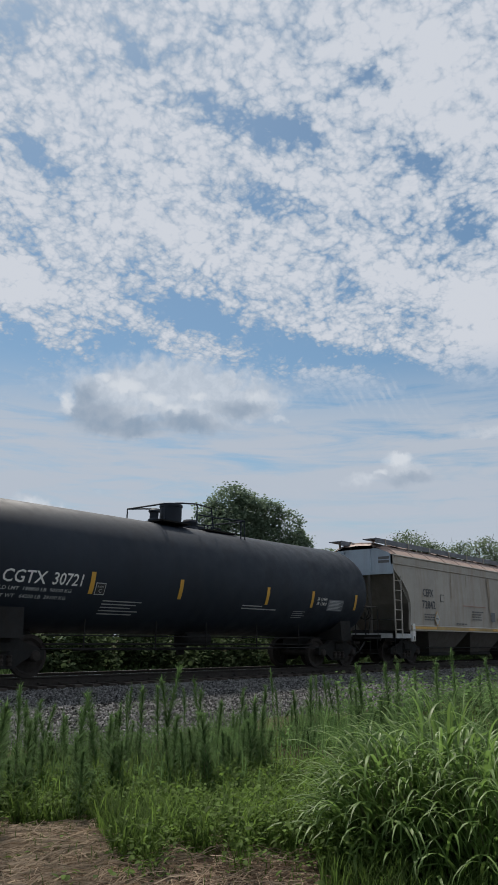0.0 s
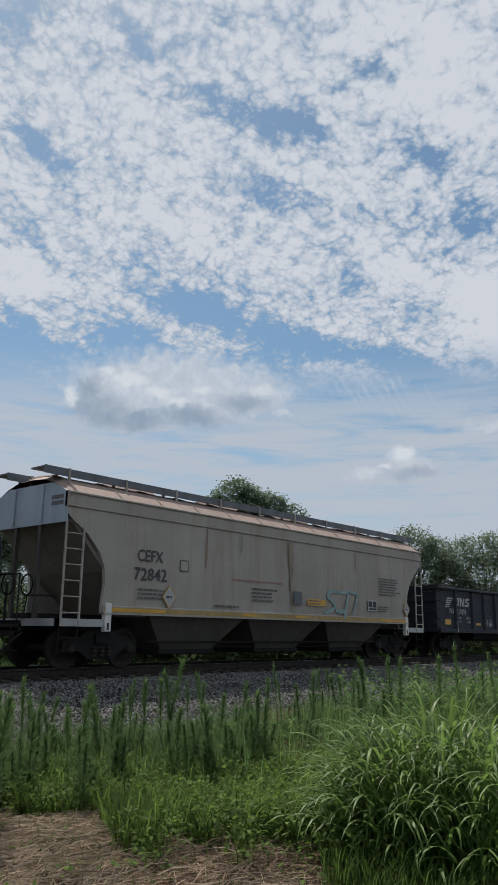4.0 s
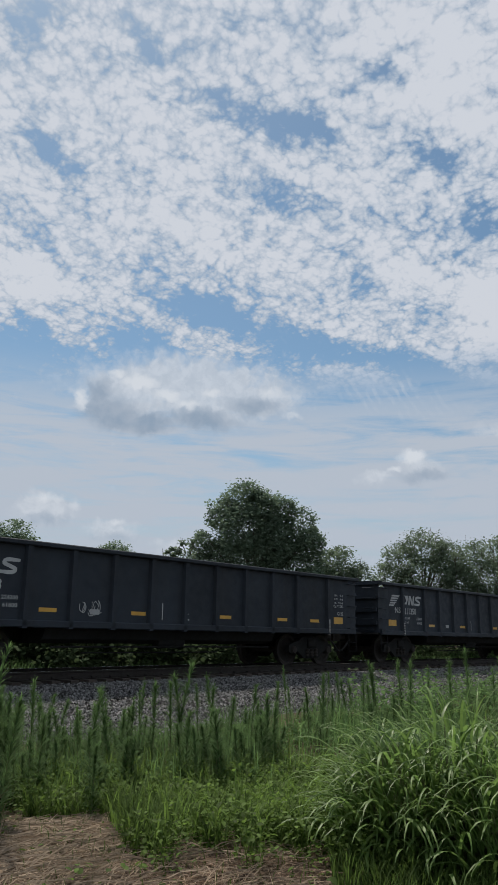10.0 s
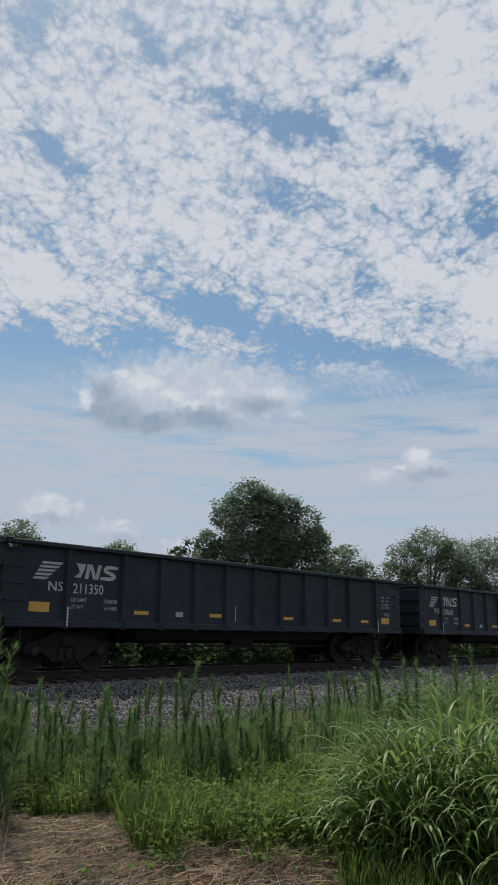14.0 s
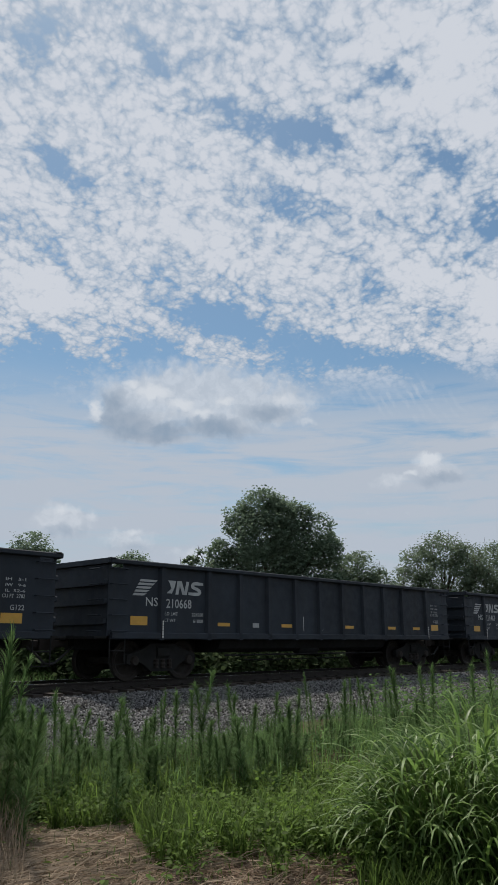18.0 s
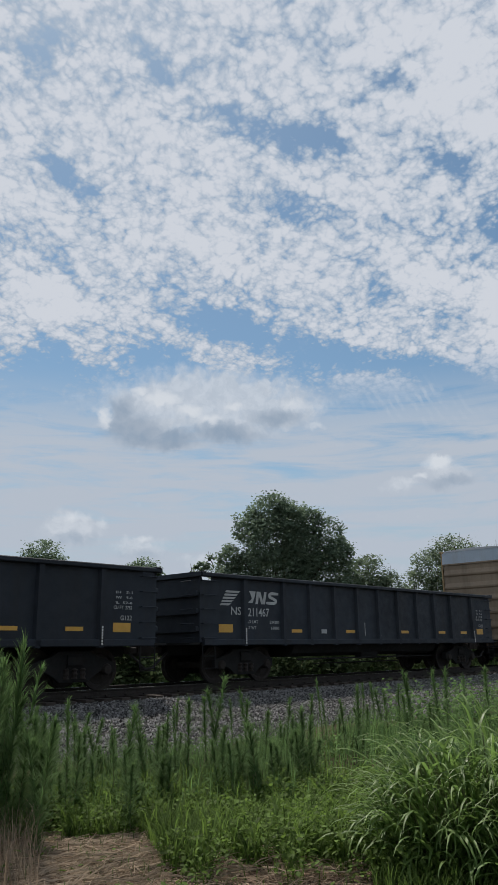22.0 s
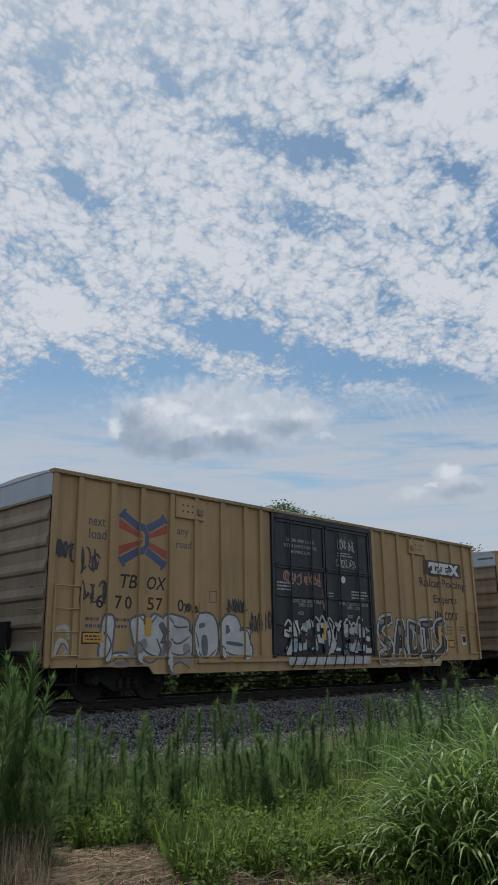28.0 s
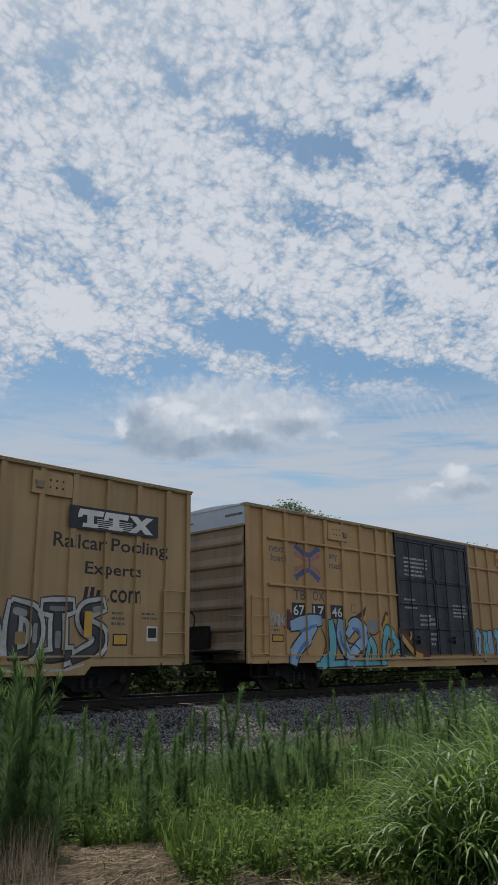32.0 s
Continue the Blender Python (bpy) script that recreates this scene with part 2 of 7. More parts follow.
# ---- materials ----
def surface(name, colour, rough=0.6, metal=0.0, vary=0.25, grain=6.0, bump=0.15, dirt=None, dirt_amount=0.4, streak=False,
            fine=60.0, island=0.0, obj=0.0, through_leaf=0.0, gloss=0.5, coords="Object"):
    """A weathered surface: broad stains, fine grain, optional streaks that run down, bump."""
    m = bpy.data.materials.new(name)
    m.use_nodes = True
    nt = m.node_tree
    n, l = nt.nodes, nt.links
    p = n["Principled BSDF"]
    p.inputs["Roughness"].default_value, p.inputs["Metallic"].default_value = rough, metal
    p.inputs["Specular IOR Level"].default_value = gloss
    tc = n.new("ShaderNodeTexCoord")
    src = tc.outputs[coords]

    def tex(scale, detail, vec=src, roughness=0.6):
        t = n.new("ShaderNodeTexNoise")
        t.inputs["Scale"].default_value, t.inputs["Detail"].default_value = scale, detail
        t.inputs["Roughness"].default_value = roughness
        l.new(vec, t.inputs["Vector"])
        return t.outputs["Fac"]

    def span(v, a, b, lo, hi):
        r = n.new("ShaderNodeMapRange")
        l.new(v, r.inputs["Value"])
        for k, x in zip(("From Min", "From Max", "To Min", "To Max"), (a, b, lo, hi)):
            r.inputs[k].default_value = x
        return r.outputs["Result"]

    def mul(a, b):
        q = n.new("ShaderNodeMath")
        q.operation = "MULTIPLY"
        l.new(a, q.inputs[0])
        if isinstance(b, float):
            q.inputs[1].default_value = b
        else:
            l.new(b, q.inputs[1])
        return q.outputs[0]

    broad, small = tex(grain / 6, 5), tex(fine, 4)
    shade = mul(span(broad, 0.3, 0.7, 1 - vary, 1 + vary), span(small, 0.25, 0.75, 1 - vary * 0.6, 1 + vary * 0.6))
    if island:
        g = n.new("ShaderNodeNewGeometry")
        shade = mul(shade, span(g.outputs["Random Per Island"], 0, 1, 1 - island, 1 + island))
    if obj:
        o = n.new("ShaderNodeObjectInfo")
        shade = mul(shade, span(o.outputs["Random"], 0, 1, 1 - obj, 1 + obj))
    tint = n.new("ShaderNodeVectorMath")
    tint.operation = "SCALE"
    tint.inputs[0].default_value = colour
    l.new(shade, tint.inputs["Scale"])
    col = tint.outputs[0]
    if dirt:
        vec = src
        if streak:
            mp = n.new("ShaderNodeMapping")
            mp.inputs["Scale"].default_value = (1.0, 1.0, 0.07)
            l.new(src, mp.inputs["Vector"])
            vec = mp.outputs[0]
        fac = mul(span(tex(grain, 6, vec, 0.68), 0.48, 0.72, 0.0, 1.0), float(dirt_amount))
        mx = n.new("ShaderNodeMix")
        mx.data_type = "RGBA"
        l.new(fac, mx.inputs["Factor"])
        l.new(col, mx.inputs[6])
        mx.inputs[7].default_value = (*dirt, 1)
        col = mx.outputs[2]
    l.new(col, p.inputs["Base Color"])
    rr = span(tex(grain * 1.7, 4), 0.3, 0.7, max(0.03, rough - 0.12), min(1, rough + 0.12))
    l.new(rr, p.inputs["Roughness"])
    if bump:
        b = n.new("ShaderNodeBump")
        b.inputs["Strength"].default_value, b.inputs["Distance"].default_value = bump, 0.02
        l.new(small, b.inputs["Height"])
        l.new(b.outputs[0], p.inputs["Normal"])
    if through_leaf:
        tr = n.new("ShaderNodeBsdfTranslucent")
        l.new(col, tr.inputs["Color"])
        mix = n.new("ShaderNodeMixShader")
        mix.inputs[0].default_value = through_leaf
        l.new(p.outputs[0], mix.inputs[1])
        l.new(tr.outputs[0], mix.inputs[2])
        l.new(mix.outputs[0], n["Material Output"].inputs[0])
    return m


M = {
    "tank": surface("black_tank_paint", (0.021, 0.027, 0.037), 0.58, vary=0.2, grain=1.5, dirt=(0.018, 0.017, 0.017), dirt_amount=0.3, streak=True, bump=0.05, gloss=0.16),
    "coal": surface("black_car_paint", (0.020, 0.026, 0.035), 0.6, vary=0.3, grain=2.5, dirt=(0.022, 0.020, 0.018), dirt_amount=0.35, streak=True, bump=0.1, gloss=0.25),
    "under": surface("grimy_underframe", (0.019, 0.019, 0.019), 0.85, vary=0.35, grain=4, dirt=(0.022, 0.018, 0.014), dirt_amount=0.5, bump=0.25, gloss=0.15),
    "steel": surface("worn_steel", (0.52, 0.52, 0.52), 0.22, metal=1.0, vary=0.2, grain=5, bump=0.05),
    "rust": surface("rusted_steel", (0.020, 0.015, 0.012), 0.85, vary=0.35, grain=8, bump=0.3),
    "grey": surface("grey_hopper_paint", (0.330, 0.310, 0.275), 0.6, vary=0.14, grain=2.5, dirt=(0.20, 0.13, 0.07), dirt_amount=0.45, streak=True, bump=0.05),
    "roofpink": surface("dusty_hopper_roof", (0.27, 0.195, 0.165), 0.75, vary=0.25, grain=3, dirt=(0.31, 0.26, 0.23), dirt_amount=0.6, bump=0.1),
    "endblue": surface("pale_blue_grey_paint", (0.30, 0.36, 0.42), 0.55, vary=0.15, grain=3, dirt=(0.18, 0.17, 0.16), dirt_amount=0.3, streak=True),
    "tan": surface("yellow_tan_boxcar_paint", (0.395, 0.262, 0.125), 0.55, vary=0.13, grain=2.5, dirt=(0.22, 0.14, 0.065), dirt_amount=0.6, streak=True, bump=0.05),
    "tan2": surface("faded_tan_boxcar_paint", (0.45, 0.275, 0.12), 0.6, vary=0.15, grain=2.5, dirt=(0.27, 0.17, 0.09), dirt_amount=0.45, streak=True, bump=0.05),
    "eave": surface("pale_roof_edge", (0.40, 0.29, 0.15), 0.6, vary=0.2, grain=6, dirt=(0.2, 0.13, 0.08), dirt_amount=0.4),
    "roofgrey": surface("galvanised_roof", (0.45, 0.46, 0.48), 0.45, metal=0.4, vary=0.15, grain=4),
    "endwhite": surface("chalky_white_blue_paint", (0.40, 0.465, 0.53), 0.6, vary=0.12, grain=4, dirt=(0.3, 0.27, 0.22), dirt_amount=0.3, streak=True),
    "endtan": surface("dull_brown_end_paint", (0.245, 0.185, 0.125), 0.65, vary=0.2, grain=3, dirt=(0.12, 0.08, 0.05), dirt_amount=0.5, streak=True),
    "door": surface("blue_black_door_paint", (0.012, 0.016, 0.024), 0.5, vary=0.25, grain=3, dirt=(0.06, 0.055, 0.05), dirt_amount=0.4, streak=True),
    "white": surface("white_stencil_paint", (0.62, 0.62, 0.60), 0.6, vary=0.12, grain=12, fine=90),
    "dimwhite": surface("dull_white_lettering", (0.36, 0.37, 0.37), 0.65, vary=0.2, grain=14, fine=120),
    "black": surface("black_lettering", (0.020, 0.020, 0.022), 0.6, vary=0.3, grain=14),
    "ink": surface("faded_dark_lettering", (0.10, 0.10, 0.10), 0.65, vary=0.3, grain=14),
    "yellow": surface("yellow_reflector", (0.56, 0.31, 0.045), 0.4, vary=0.12, grain=14),
    "mark_blue": surface("blue_emblem_paint", (0.065, 0.10, 0.19), 0.55, vary=0.2, grain=8),
    "mark_red": surface("red_emblem_paint", (0.36, 0.075, 0.045), 0.55, vary=0.2, grain=8),
    "mark_blue2": surface("faded_blue_emblem_paint", (0.08, 0.10, 0.24), 0.6, vary=0.2, grain=8),
    "mark_red2": surface("faded_red_emblem_paint", (0.38, 0.17, 0.12), 0.6, vary=0.2, grain=8),
    "spray_white": surface("white_spray_paint", (0.50, 0.51, 0.51), 0.55, vary=0.2, grain=9, dirt=(0.30, 0.30, 0.30), dirt_amount=0.5),
    "spray_grey": surface("grey_spray_paint", (0.11, 0.12, 0.14), 0.55, vary=0.3, grain=10),
    "spray_mid": surface("mid_grey_spray_paint", (0.24, 0.24, 0.24), 0.55, vary=0.3, grain=10),
    "spray_dark": surface("dark_spray_paint", (0.045, 0.047, 0.055), 0.55, vary=0.3, grain=10),
    "spray_pale": surface("pale_grey_spray_paint", (0.44, 0.44, 0.42), 0.55, vary=0.25, grain=9, dirt=(0.2, 0.19, 0.17), dirt_amount=0.5),
    "spray_pale_blue": surface("dull_blue_spray_paint", (0.20, 0.30, 0.36), 0.55, vary=0.25, grain=9),
    "spray_deep": surface("deep_blue_spray_paint", (0.09, 0.20, 0.42), 0.55, vary=0.25, grain=8),
    "spray_teal": surface("faded_teal_spray_paint", (0.20, 0.325, 0.33), 0.6, vary=0.25, grain=8, dirt=(0.30, 0.29, 0.26), dirt_amount=0.95),
    "ochre": surface("worn_ochre_stripe", (0.36, 0.25, 0.09), 0.65, vary=0.25, grain=6, dirt=(0.22, 0.17, 0.11), dirt_amount=0.7),
    "spray_aqua": surface("aqua_spray_paint", (0.14, 0.42, 0.50), 0.55, vary=0.2, grain=8),
    "spray_sky": surface("pale_blue_spray_paint", (0.27, 0.42, 0.60), 0.55, vary=0.2, grain=8),
    "spray_gold": surface("orange_spray_paint", (0.55, 0.32, 0.06), 0.55, vary=0.2, grain=8),
    "spray_wine": surface("dark_red_spray_paint", (0.10, 0.03, 0.02), 0.6, vary=0.3, grain=8),
    "spray_pink": surface("pale_red_spray_paint", (0.30, 0.17, 0.14), 0.6, vary=0.3, grain=8),
    "ballast": surface("grey_ballast_stone", (0.135, 0.132, 0.130), 0.9, vary=0.3, grain=20, fine=90, bump=0.4, island=0.85, gloss=0.2),
    # far darker than the stones: shade in their gaps put into the colour
    "bed": surface("shaded_ballast_bed", (0.030, 0.029, 0.028), 0.95, vary=0.4, grain=40, fine=70, bump=0.8, gloss=0.05),
    "tie": surface("creosoted_tie_wood", (0.06, 0.047, 0.038), 0.9, vary=0.35, grain=10, bump=0.4, obj=0.25),
    "soil": surface("dark_grassy_soil", (0.062, 0.048, 0.033), 0.95, vary=0.4, grain=3, fine=40, bump=0.6, dirt=(0.055, 0.065, 0.022), dirt_amount=0.7, coords="Object", gloss=0.03),
    "grass": surface("green_grass", (0.068, 0.112, 0.025), 0.8, vary=0.2, grain=1.2, fine=30, bump=0, island=0.4, through_leaf=0.5, gloss=0.2),
    "leaf": surface("ground_leaf", (0.088, 0.142, 0.030), 0.75, vary=0.3, grain=4, fine=40, bump=0, island=0.5, through_leaf=0.5, gloss=0.2),
    "weed": surface("horseweed_leaf", (0.098, 0.168, 0.060), 0.85, vary=0.25, grain=2, fine=40, bump=0, island=0.4, through_leaf=0.6, gloss=0.15),
    "stem": surface("weed_stem", (0.11, 0.13, 0.045), 0.7, vary=0.2, grain=8, bump=0.1),
    "blade": surface("broad_grass_blade", (0.138, 0.225, 0.058), 0.5, vary=0.15, grain=3, fine=40, bump=0, obj=0.3, through_leaf=0.5, gloss=0.38),
    "straw": surface("dry_straw", (0.215, 0.155, 0.115), 0.9, vary=0.3, grain=9, fine=60, bump=0, island=0.85, through_leaf=0.15, gloss=0.08),
    "stalk": surface("pale_dry_stalk", (0.27, 0.21, 0.15), 0.85, vary=0.25, grain=9, fine=60, bump=0, island=0.45, through_leaf=0.15, gloss=0.1),
    "bark": surface("tree_bark", (0.085, 0.068, 0.05), 0.9, vary=0.3, grain=8, bump=0.5),
    # tree leaves paler and bluer than foliage: distance haze put into the colour
    "hazed_leaf": surface("hazed_leaf", (0.158, 0.215, 0.145), 0.9, vary=0.12, grain=1.0, fine=20, bump=0, island=0.10, through_leaf=0.45, gloss=0.12),
    "hazed_leaf2": surface("pale_hazed_leaf", (0.165, 0.215, 0.142), 0.9, vary=0.12, grain=1.0, fine=20, bump=0, island=0.12, through_leaf=0.45, gloss=0.12),
    "shrub_leaf": surface("dark_shrub_leaf", (0.058, 0.084, 0.038), 0.85, vary=0.25, grain=1.0, fine=20, bump=0, island=0.3, through_leaf=0.35, gloss=0.1),
    "streak": surface("rust_stain", (0.215, 0.165, 0.115), 0.7, vary=0.3, grain=9, dirt=(0.30, 0.275, 0.235), dirt_amount=0.9, streak=True),
    "slope": surface("dusty_slope_sheet", (0.205, 0.190, 0.165), 0.75, vary=0.2, grain=3, dirt=(0.11, 0.085, 0.06), dirt_amount=0.5, streak=True),
    # dirty hopper grey, darkened further: shade under the car put into the colour
    "bay": surface("dirty_shaded_bay_paint", (0.072, 0.066, 0.058), 0.75, vary=0.25, grain=3, dirt=(0.05, 0.04, 0.03), dirt_amount=0.6, streak=True),
    "rubber": surface("black_hose", (0.02, 0.02, 0.02), 0.7, vary=0.2),
}


# ---- building blocks ----
class Geo:
    """Collects plain pieces of one part, in its thing's own space."""

    def __init__(self):
        self.v, self.f = [], []

    def add(self, verts, faces):
        k = len(self.v)
        self.v += [tuple(p) for p in verts]
        self.f += [tuple(i + k for i in q) for q in faces]
        return self

    def box(self, x0, x1, y0, y1, z0, z1, c=0.0):
        """A box; c cuts the four long edges along x."""
        if c:
            return self.prism([(y0 + c, z0), (y1 - c, z0), (y1, z0 + c), (y1, z1 - c), (y1 - c, z1), (y0 + c, z1), (y0, z1 - c), (y0, z0 + c)], x0, x1)
        v = [(x, y, z) for x in (x0, x1) for y in (y0, y1) for z in (z0, z1)]
        return self.add(v, [(0, 1, 3, 2), (4, 6, 7, 5), (0, 4, 5, 1), (2, 3, 7, 6), (0, 2, 6, 4), (1, 5, 7, 3)])

    def prism(self, outline, a, b, axis="x"):
        """An outline swept along an axis: (y, z) along x, (x, z) along y, (x, y) along z."""
        n = len(outline)
        put = {"x": lambda p, s: (s, p[0], p[1]), "y": lambda p, s: (p[0], s, p[1]), "z": lambda p, s: (p[0], p[1], s)}[axis]
        v = [put(p, s) for s in (a, b) for p in outline]
        return self.add(v, [tuple(range(n))[::-1], tuple(range(n, 2 * n))] + [(i, (i + 1) % n, n + (i + 1) % n, n + i) for i in range(n)])

    def tube(self, path, r, n=6, caps=True):
        pts = [Vector(p) for p in path]
        rings = []
        for i, p in enumerate(pts):
            d = (pts[min(i + 1, len(pts) - 1)] - pts[max(i - 1, 0)]).normalized()
            u = d.orthogonal().normalized()
            if i and (u - last).length > 1:
                u = (last - d * last.dot(d)).normalized()
            last = u
            w = d.cross(u)
            rr = r[i] if isinstance(r, (list, tuple)) else r
            rings.append([p + (u * math.cos(2 * math.pi * k / n) + w * math.sin(2 * math.pi * k / n)) * rr for k in range(n)])
        v = [q for ring in rings for q in ring]
        f = [(i * n + k, i * n + (k + 1) % n, (i + 1) * n + (k + 1) % n, (i + 1) * n + k) for i in range(len(pts) - 1) for k in range(n)]
        if caps:
            f += [tuple(range(n))[::-1], tuple(range((len(pts) - 1) * n, len(pts) * n))]
        return self.add(v, f)

    def lathe(self, profile, n=24, centre=(0, 0, 0), axis="y"):
        """Turns (radius, offset along the axis) about the axis."""
        v, f, m = [], [], len(profile)
        for k in range(n):
            a = 2 * math.pi * k / n
            c, s = math.cos(a), math.sin(a)
            for r, o in profile:
                q = {"y": (r * c, o, r * s), "x": (o, r * c, r * s), "z": (r * c, r * s, o)}[axis]
                v.append((q[0] + centre[0], q[1] + centre[1], q[2] + centre[2]))
        for k in range(n):
            for i in range(m - 1):
                f.append((k * m + i, ((k + 1) % n) * m + i, ((k + 1) % n) * m + i + 1, k * m + i + 1))
        return self.add(v, f)

    def sheet(self, poly, y):
        """A flat outline (x, z) at y that faces the near side."""
        return self.add([(x, y, z) for x, z in poly], [tuple(range(len(poly)))])

    def over(self, posts, half=0.072, rise=0.066):
        """Paint that also runs over the raised posts: the pieces of a flat drawing that fall on a post's face."""
        if not self.v:
            return self
        extra = Geo()
        lo, hi = min(p[0] for p in self.v), max(p[0] for p in self.v)
        for x in posts:
            if not lo - half < x < hi + half:
                continue
            bm = bmesh.new()
            vs = [bm.verts.new(p) for p in self.v]
            for q in self.f:
                xs = [self.v[i][0] for i in q]
                if max(xs) > x - half and min(xs) < x + half:
                    try:
                        bm.faces.new([vs[i] for i in q])
                    except ValueError:
                        pass
            for sx in (-1, 1):
                bmesh.ops.bisect_plane(bm, geom=bm.verts[:] + bm.edges[:] + bm.faces[:], plane_co=(x + sx * half, 0, 0), plane_no=(sx, 0, 0), clear_outer=True)
            bm.verts.index_update()
            if bm.faces:
                used_v = sorted({v.index for f in bm.faces for v in f.verts})
                bm.verts.ensure_lookup_table()
                at = {k: i for i, k in enumerate(used_v)}
                extra.add([(bm.verts[k].co.x, bm.verts[k].co.y - rise, bm.verts[k].co.z) for k in used_v], [tuple(at[v.index] for v in f.verts) for f in bm.faces])
            bm.free()
        return self.add(extra.v, extra.f)

    def mesh(self, name, mat, smooth=False):
        me = bpy.data.meshes.new(name)
        me.from_pydata(self.v, [], self.f)
        bm = bmesh.new()
        bm.from_mesh(me)
        bmesh.ops.recalc_face_normals(bm, faces=bm.faces)
        bm.to_mesh(me)
        bm.free()
        me.materials.append(mat)
        if smooth:
            me.polygons.foreach_set("use_smooth", [True] * len(me.polygons))
            me.set_sharp_from_angle(angle=radians(40))
        return me


def part(name, geo, mat, parent, label="", smooth=False):
    """Links a Geo, a bmesh or a mesh as one mesh object under a thing or a part."""
    me = geo if isinstance(geo, bpy.types.Mesh) else geo.mesh(name, mat, smooth)
    ob = new(name, me)
    ob.parent = parent
    if label:
        ob["label"] = label
    return ob


def thing(name, label, category, group="", kind=""):
    return tagged(new(name), label, category, group, kind)


LETTERS = {}


def letters(text):
    """The built-in font's outlines of a word, as flat points and faces one unit tall."""
    if text not in LETTERS:
        cu = bpy.data.curves.new("word", "FONT")
        cu.body, cu.resolution_u, cu.offset = text, 2, 0.012
        ob = new("word", cu)
        me = bpy.data.meshes.new_from_object(ob.evaluated_get(bpy.context.evaluated_depsgraph_get()))
        LETTERS[text] = ([tuple(v.co) for v in me.vertices], [tuple(p.vertices) for p in me.polygons])
        bpy.data.objects.remove(ob)
        bpy.data.curves.remove(cu)
        bpy.data.meshes.remove(me)
    return LETTERS[text]


def write(text, x0, x1, z0, z1, y, mat, parent, name="lettering", label="", slant=0.0, posts=()):
    """A word painted on a side that faces -y, fitted between x0..x1 and z0..z1."""
    v, f = letters(text)
    a = np.array(v)
    lo, hi = a.min(0), a.max(0)
    s = (a - lo) / np.maximum(hi - lo, 1e-6)
    g = Geo()
    g.add([(x0 + p[0] * (x1 - x0) + slant * p[1] * (z1 - z0), y, z0 + p[1] * (z1 - z0)) for p in s], f)
    g.over(posts)
    me = bpy.data.meshes.new(name)
    me.from_pydata(g.v, [], g.f)
    me.materials.append(mat)
    return part(name, me, mat, parent, label)


def bars(x0, x1, z0, z1, rows, y, mat, parent, seed=0, name="small_print", label="block of fine print in plain bars"):
    """Print too fine to read: rows of short bars."""
    rng = random.Random(seed)
    g, step = Geo(), (z1 - z0) / rows
    for i in range(rows):
        x, end = x0, x0 + (x1 - x0) * rng.uniform(0.7, 1.0)
        while x < end - 0.03:
            w = min(rng.uniform(0.05, 0.2) * max(0.5, (x1 - x0)), end - x)
            g.sheet([(x, z1 - step * (i + 0.72)), (x + w, z1 - step * (i + 0.72)), (x + w, z1 - step * (i + 0.25)), (x, z1 - step * (i + 0.25))], y)
            x += w + 0.025
    return part(name, g, mat, parent, label)


def plate(x0, x1, z0, z1, y, mat, parent, name, label="", thick=0.006):
    return part(name, Geo().box(x0, x1, y - thick, y, z0, z1), mat, parent, label)


def ladder(x0, x1, y, zs, parent, mat, stiles=None, r=0.014, out=0.09):
    """Grab irons or a ladder on a side that faces -y, each rung bent back to the wall."""
    g = Geo()
    for z in zs:
        g.tube([(x0, y, z), (x0, y - out, z), (x1, y - out, z), (x1, y, z)], r, 5)
    if stiles:
        for x in (x0, x1):
            g.box(x - 0.025, x + 0.025, y - out - 0.01, y - out + 0.02, *stiles)
    return part("ladder", g, mat, parent, "steel ladder with round rungs")

# ---- ground, track bed, rails ----
GROUND_Z = -0.75


def ground_height(x, y):
    """Flat verge, the ballast shoulder, a shallow ditch and a bank beyond the line."""
    z = np.full_like(np.asarray(x, float), GROUND_Z)
    z = z + 0.05 * np.sin(x * 0.7 + 1.3) * np.cos(y * 0.9) + 0.03 * np.sin(x * 1.9 + y * 1.3)
    z = z - 0.12 * np.clip((y - 10.2) / 1.0, 0, 1) * np.clip((21.5 - y) / 1.5, 0, 1)     # under the bed
    z = np.where(y > 18.2, z + np.clip((y - 18.2) / 6.0, 0, 1) * 0.55, z)
    return z


def bed_height(y):
    near = np.clip((y - 10.2) / 4.0, 0, 1)
    far = np.clip((20.8 - y) / 3.2, 0, 1)
    k = np.minimum(near, far)
    return -0.82 + 0.55 * (k * k * (3 - 2 * k) * 0.35 + k * 0.65)


def grid_mesh(name, xs, ys, height, mat):
    X, Y = np.meshgrid(xs, ys)
    Z = height(X, Y)
    v = np.stack([X.ravel(), Y.ravel(), Z.ravel()], 1)
    nx = len(xs)
    f = [(j * nx + i, j * nx + i + 1, (j + 1) * nx + i + 1, (j + 1) * nx + i) for j in range(len(ys) - 1) for i in range(nx - 1)]
    me = bpy.data.meshes.new(name)
    me.from_pydata(v.tolist(), [], f)
    me.materials.append(mat)
    me.polygons.foreach_set("use_smooth", [True] * len(me.polygons))
    return me


xs = np.concatenate([[-900, -400, -150, -60, -25], np.arange(-12, 60, 0.6), [70, 100, 160, 300, 700, 1500]])
ys = np.concatenate([[-700, -200, -60, -20, -8], np.arange(-4, 30, 0.6), [34, 40, 60, 100, 200, 500, 1500]])
ground = tagged(new("ground", grid_mesh("ground", xs, ys, ground_height, M["soil"])), "dark soil verge under weeds and grass", "ground", kind="structure")

bx = np.concatenate([[-300, -100, -40], np.arange(-10, 62, 0.5), [80, 140, 300, 600]])
by = np.arange(9.9, 21.3, 0.25)
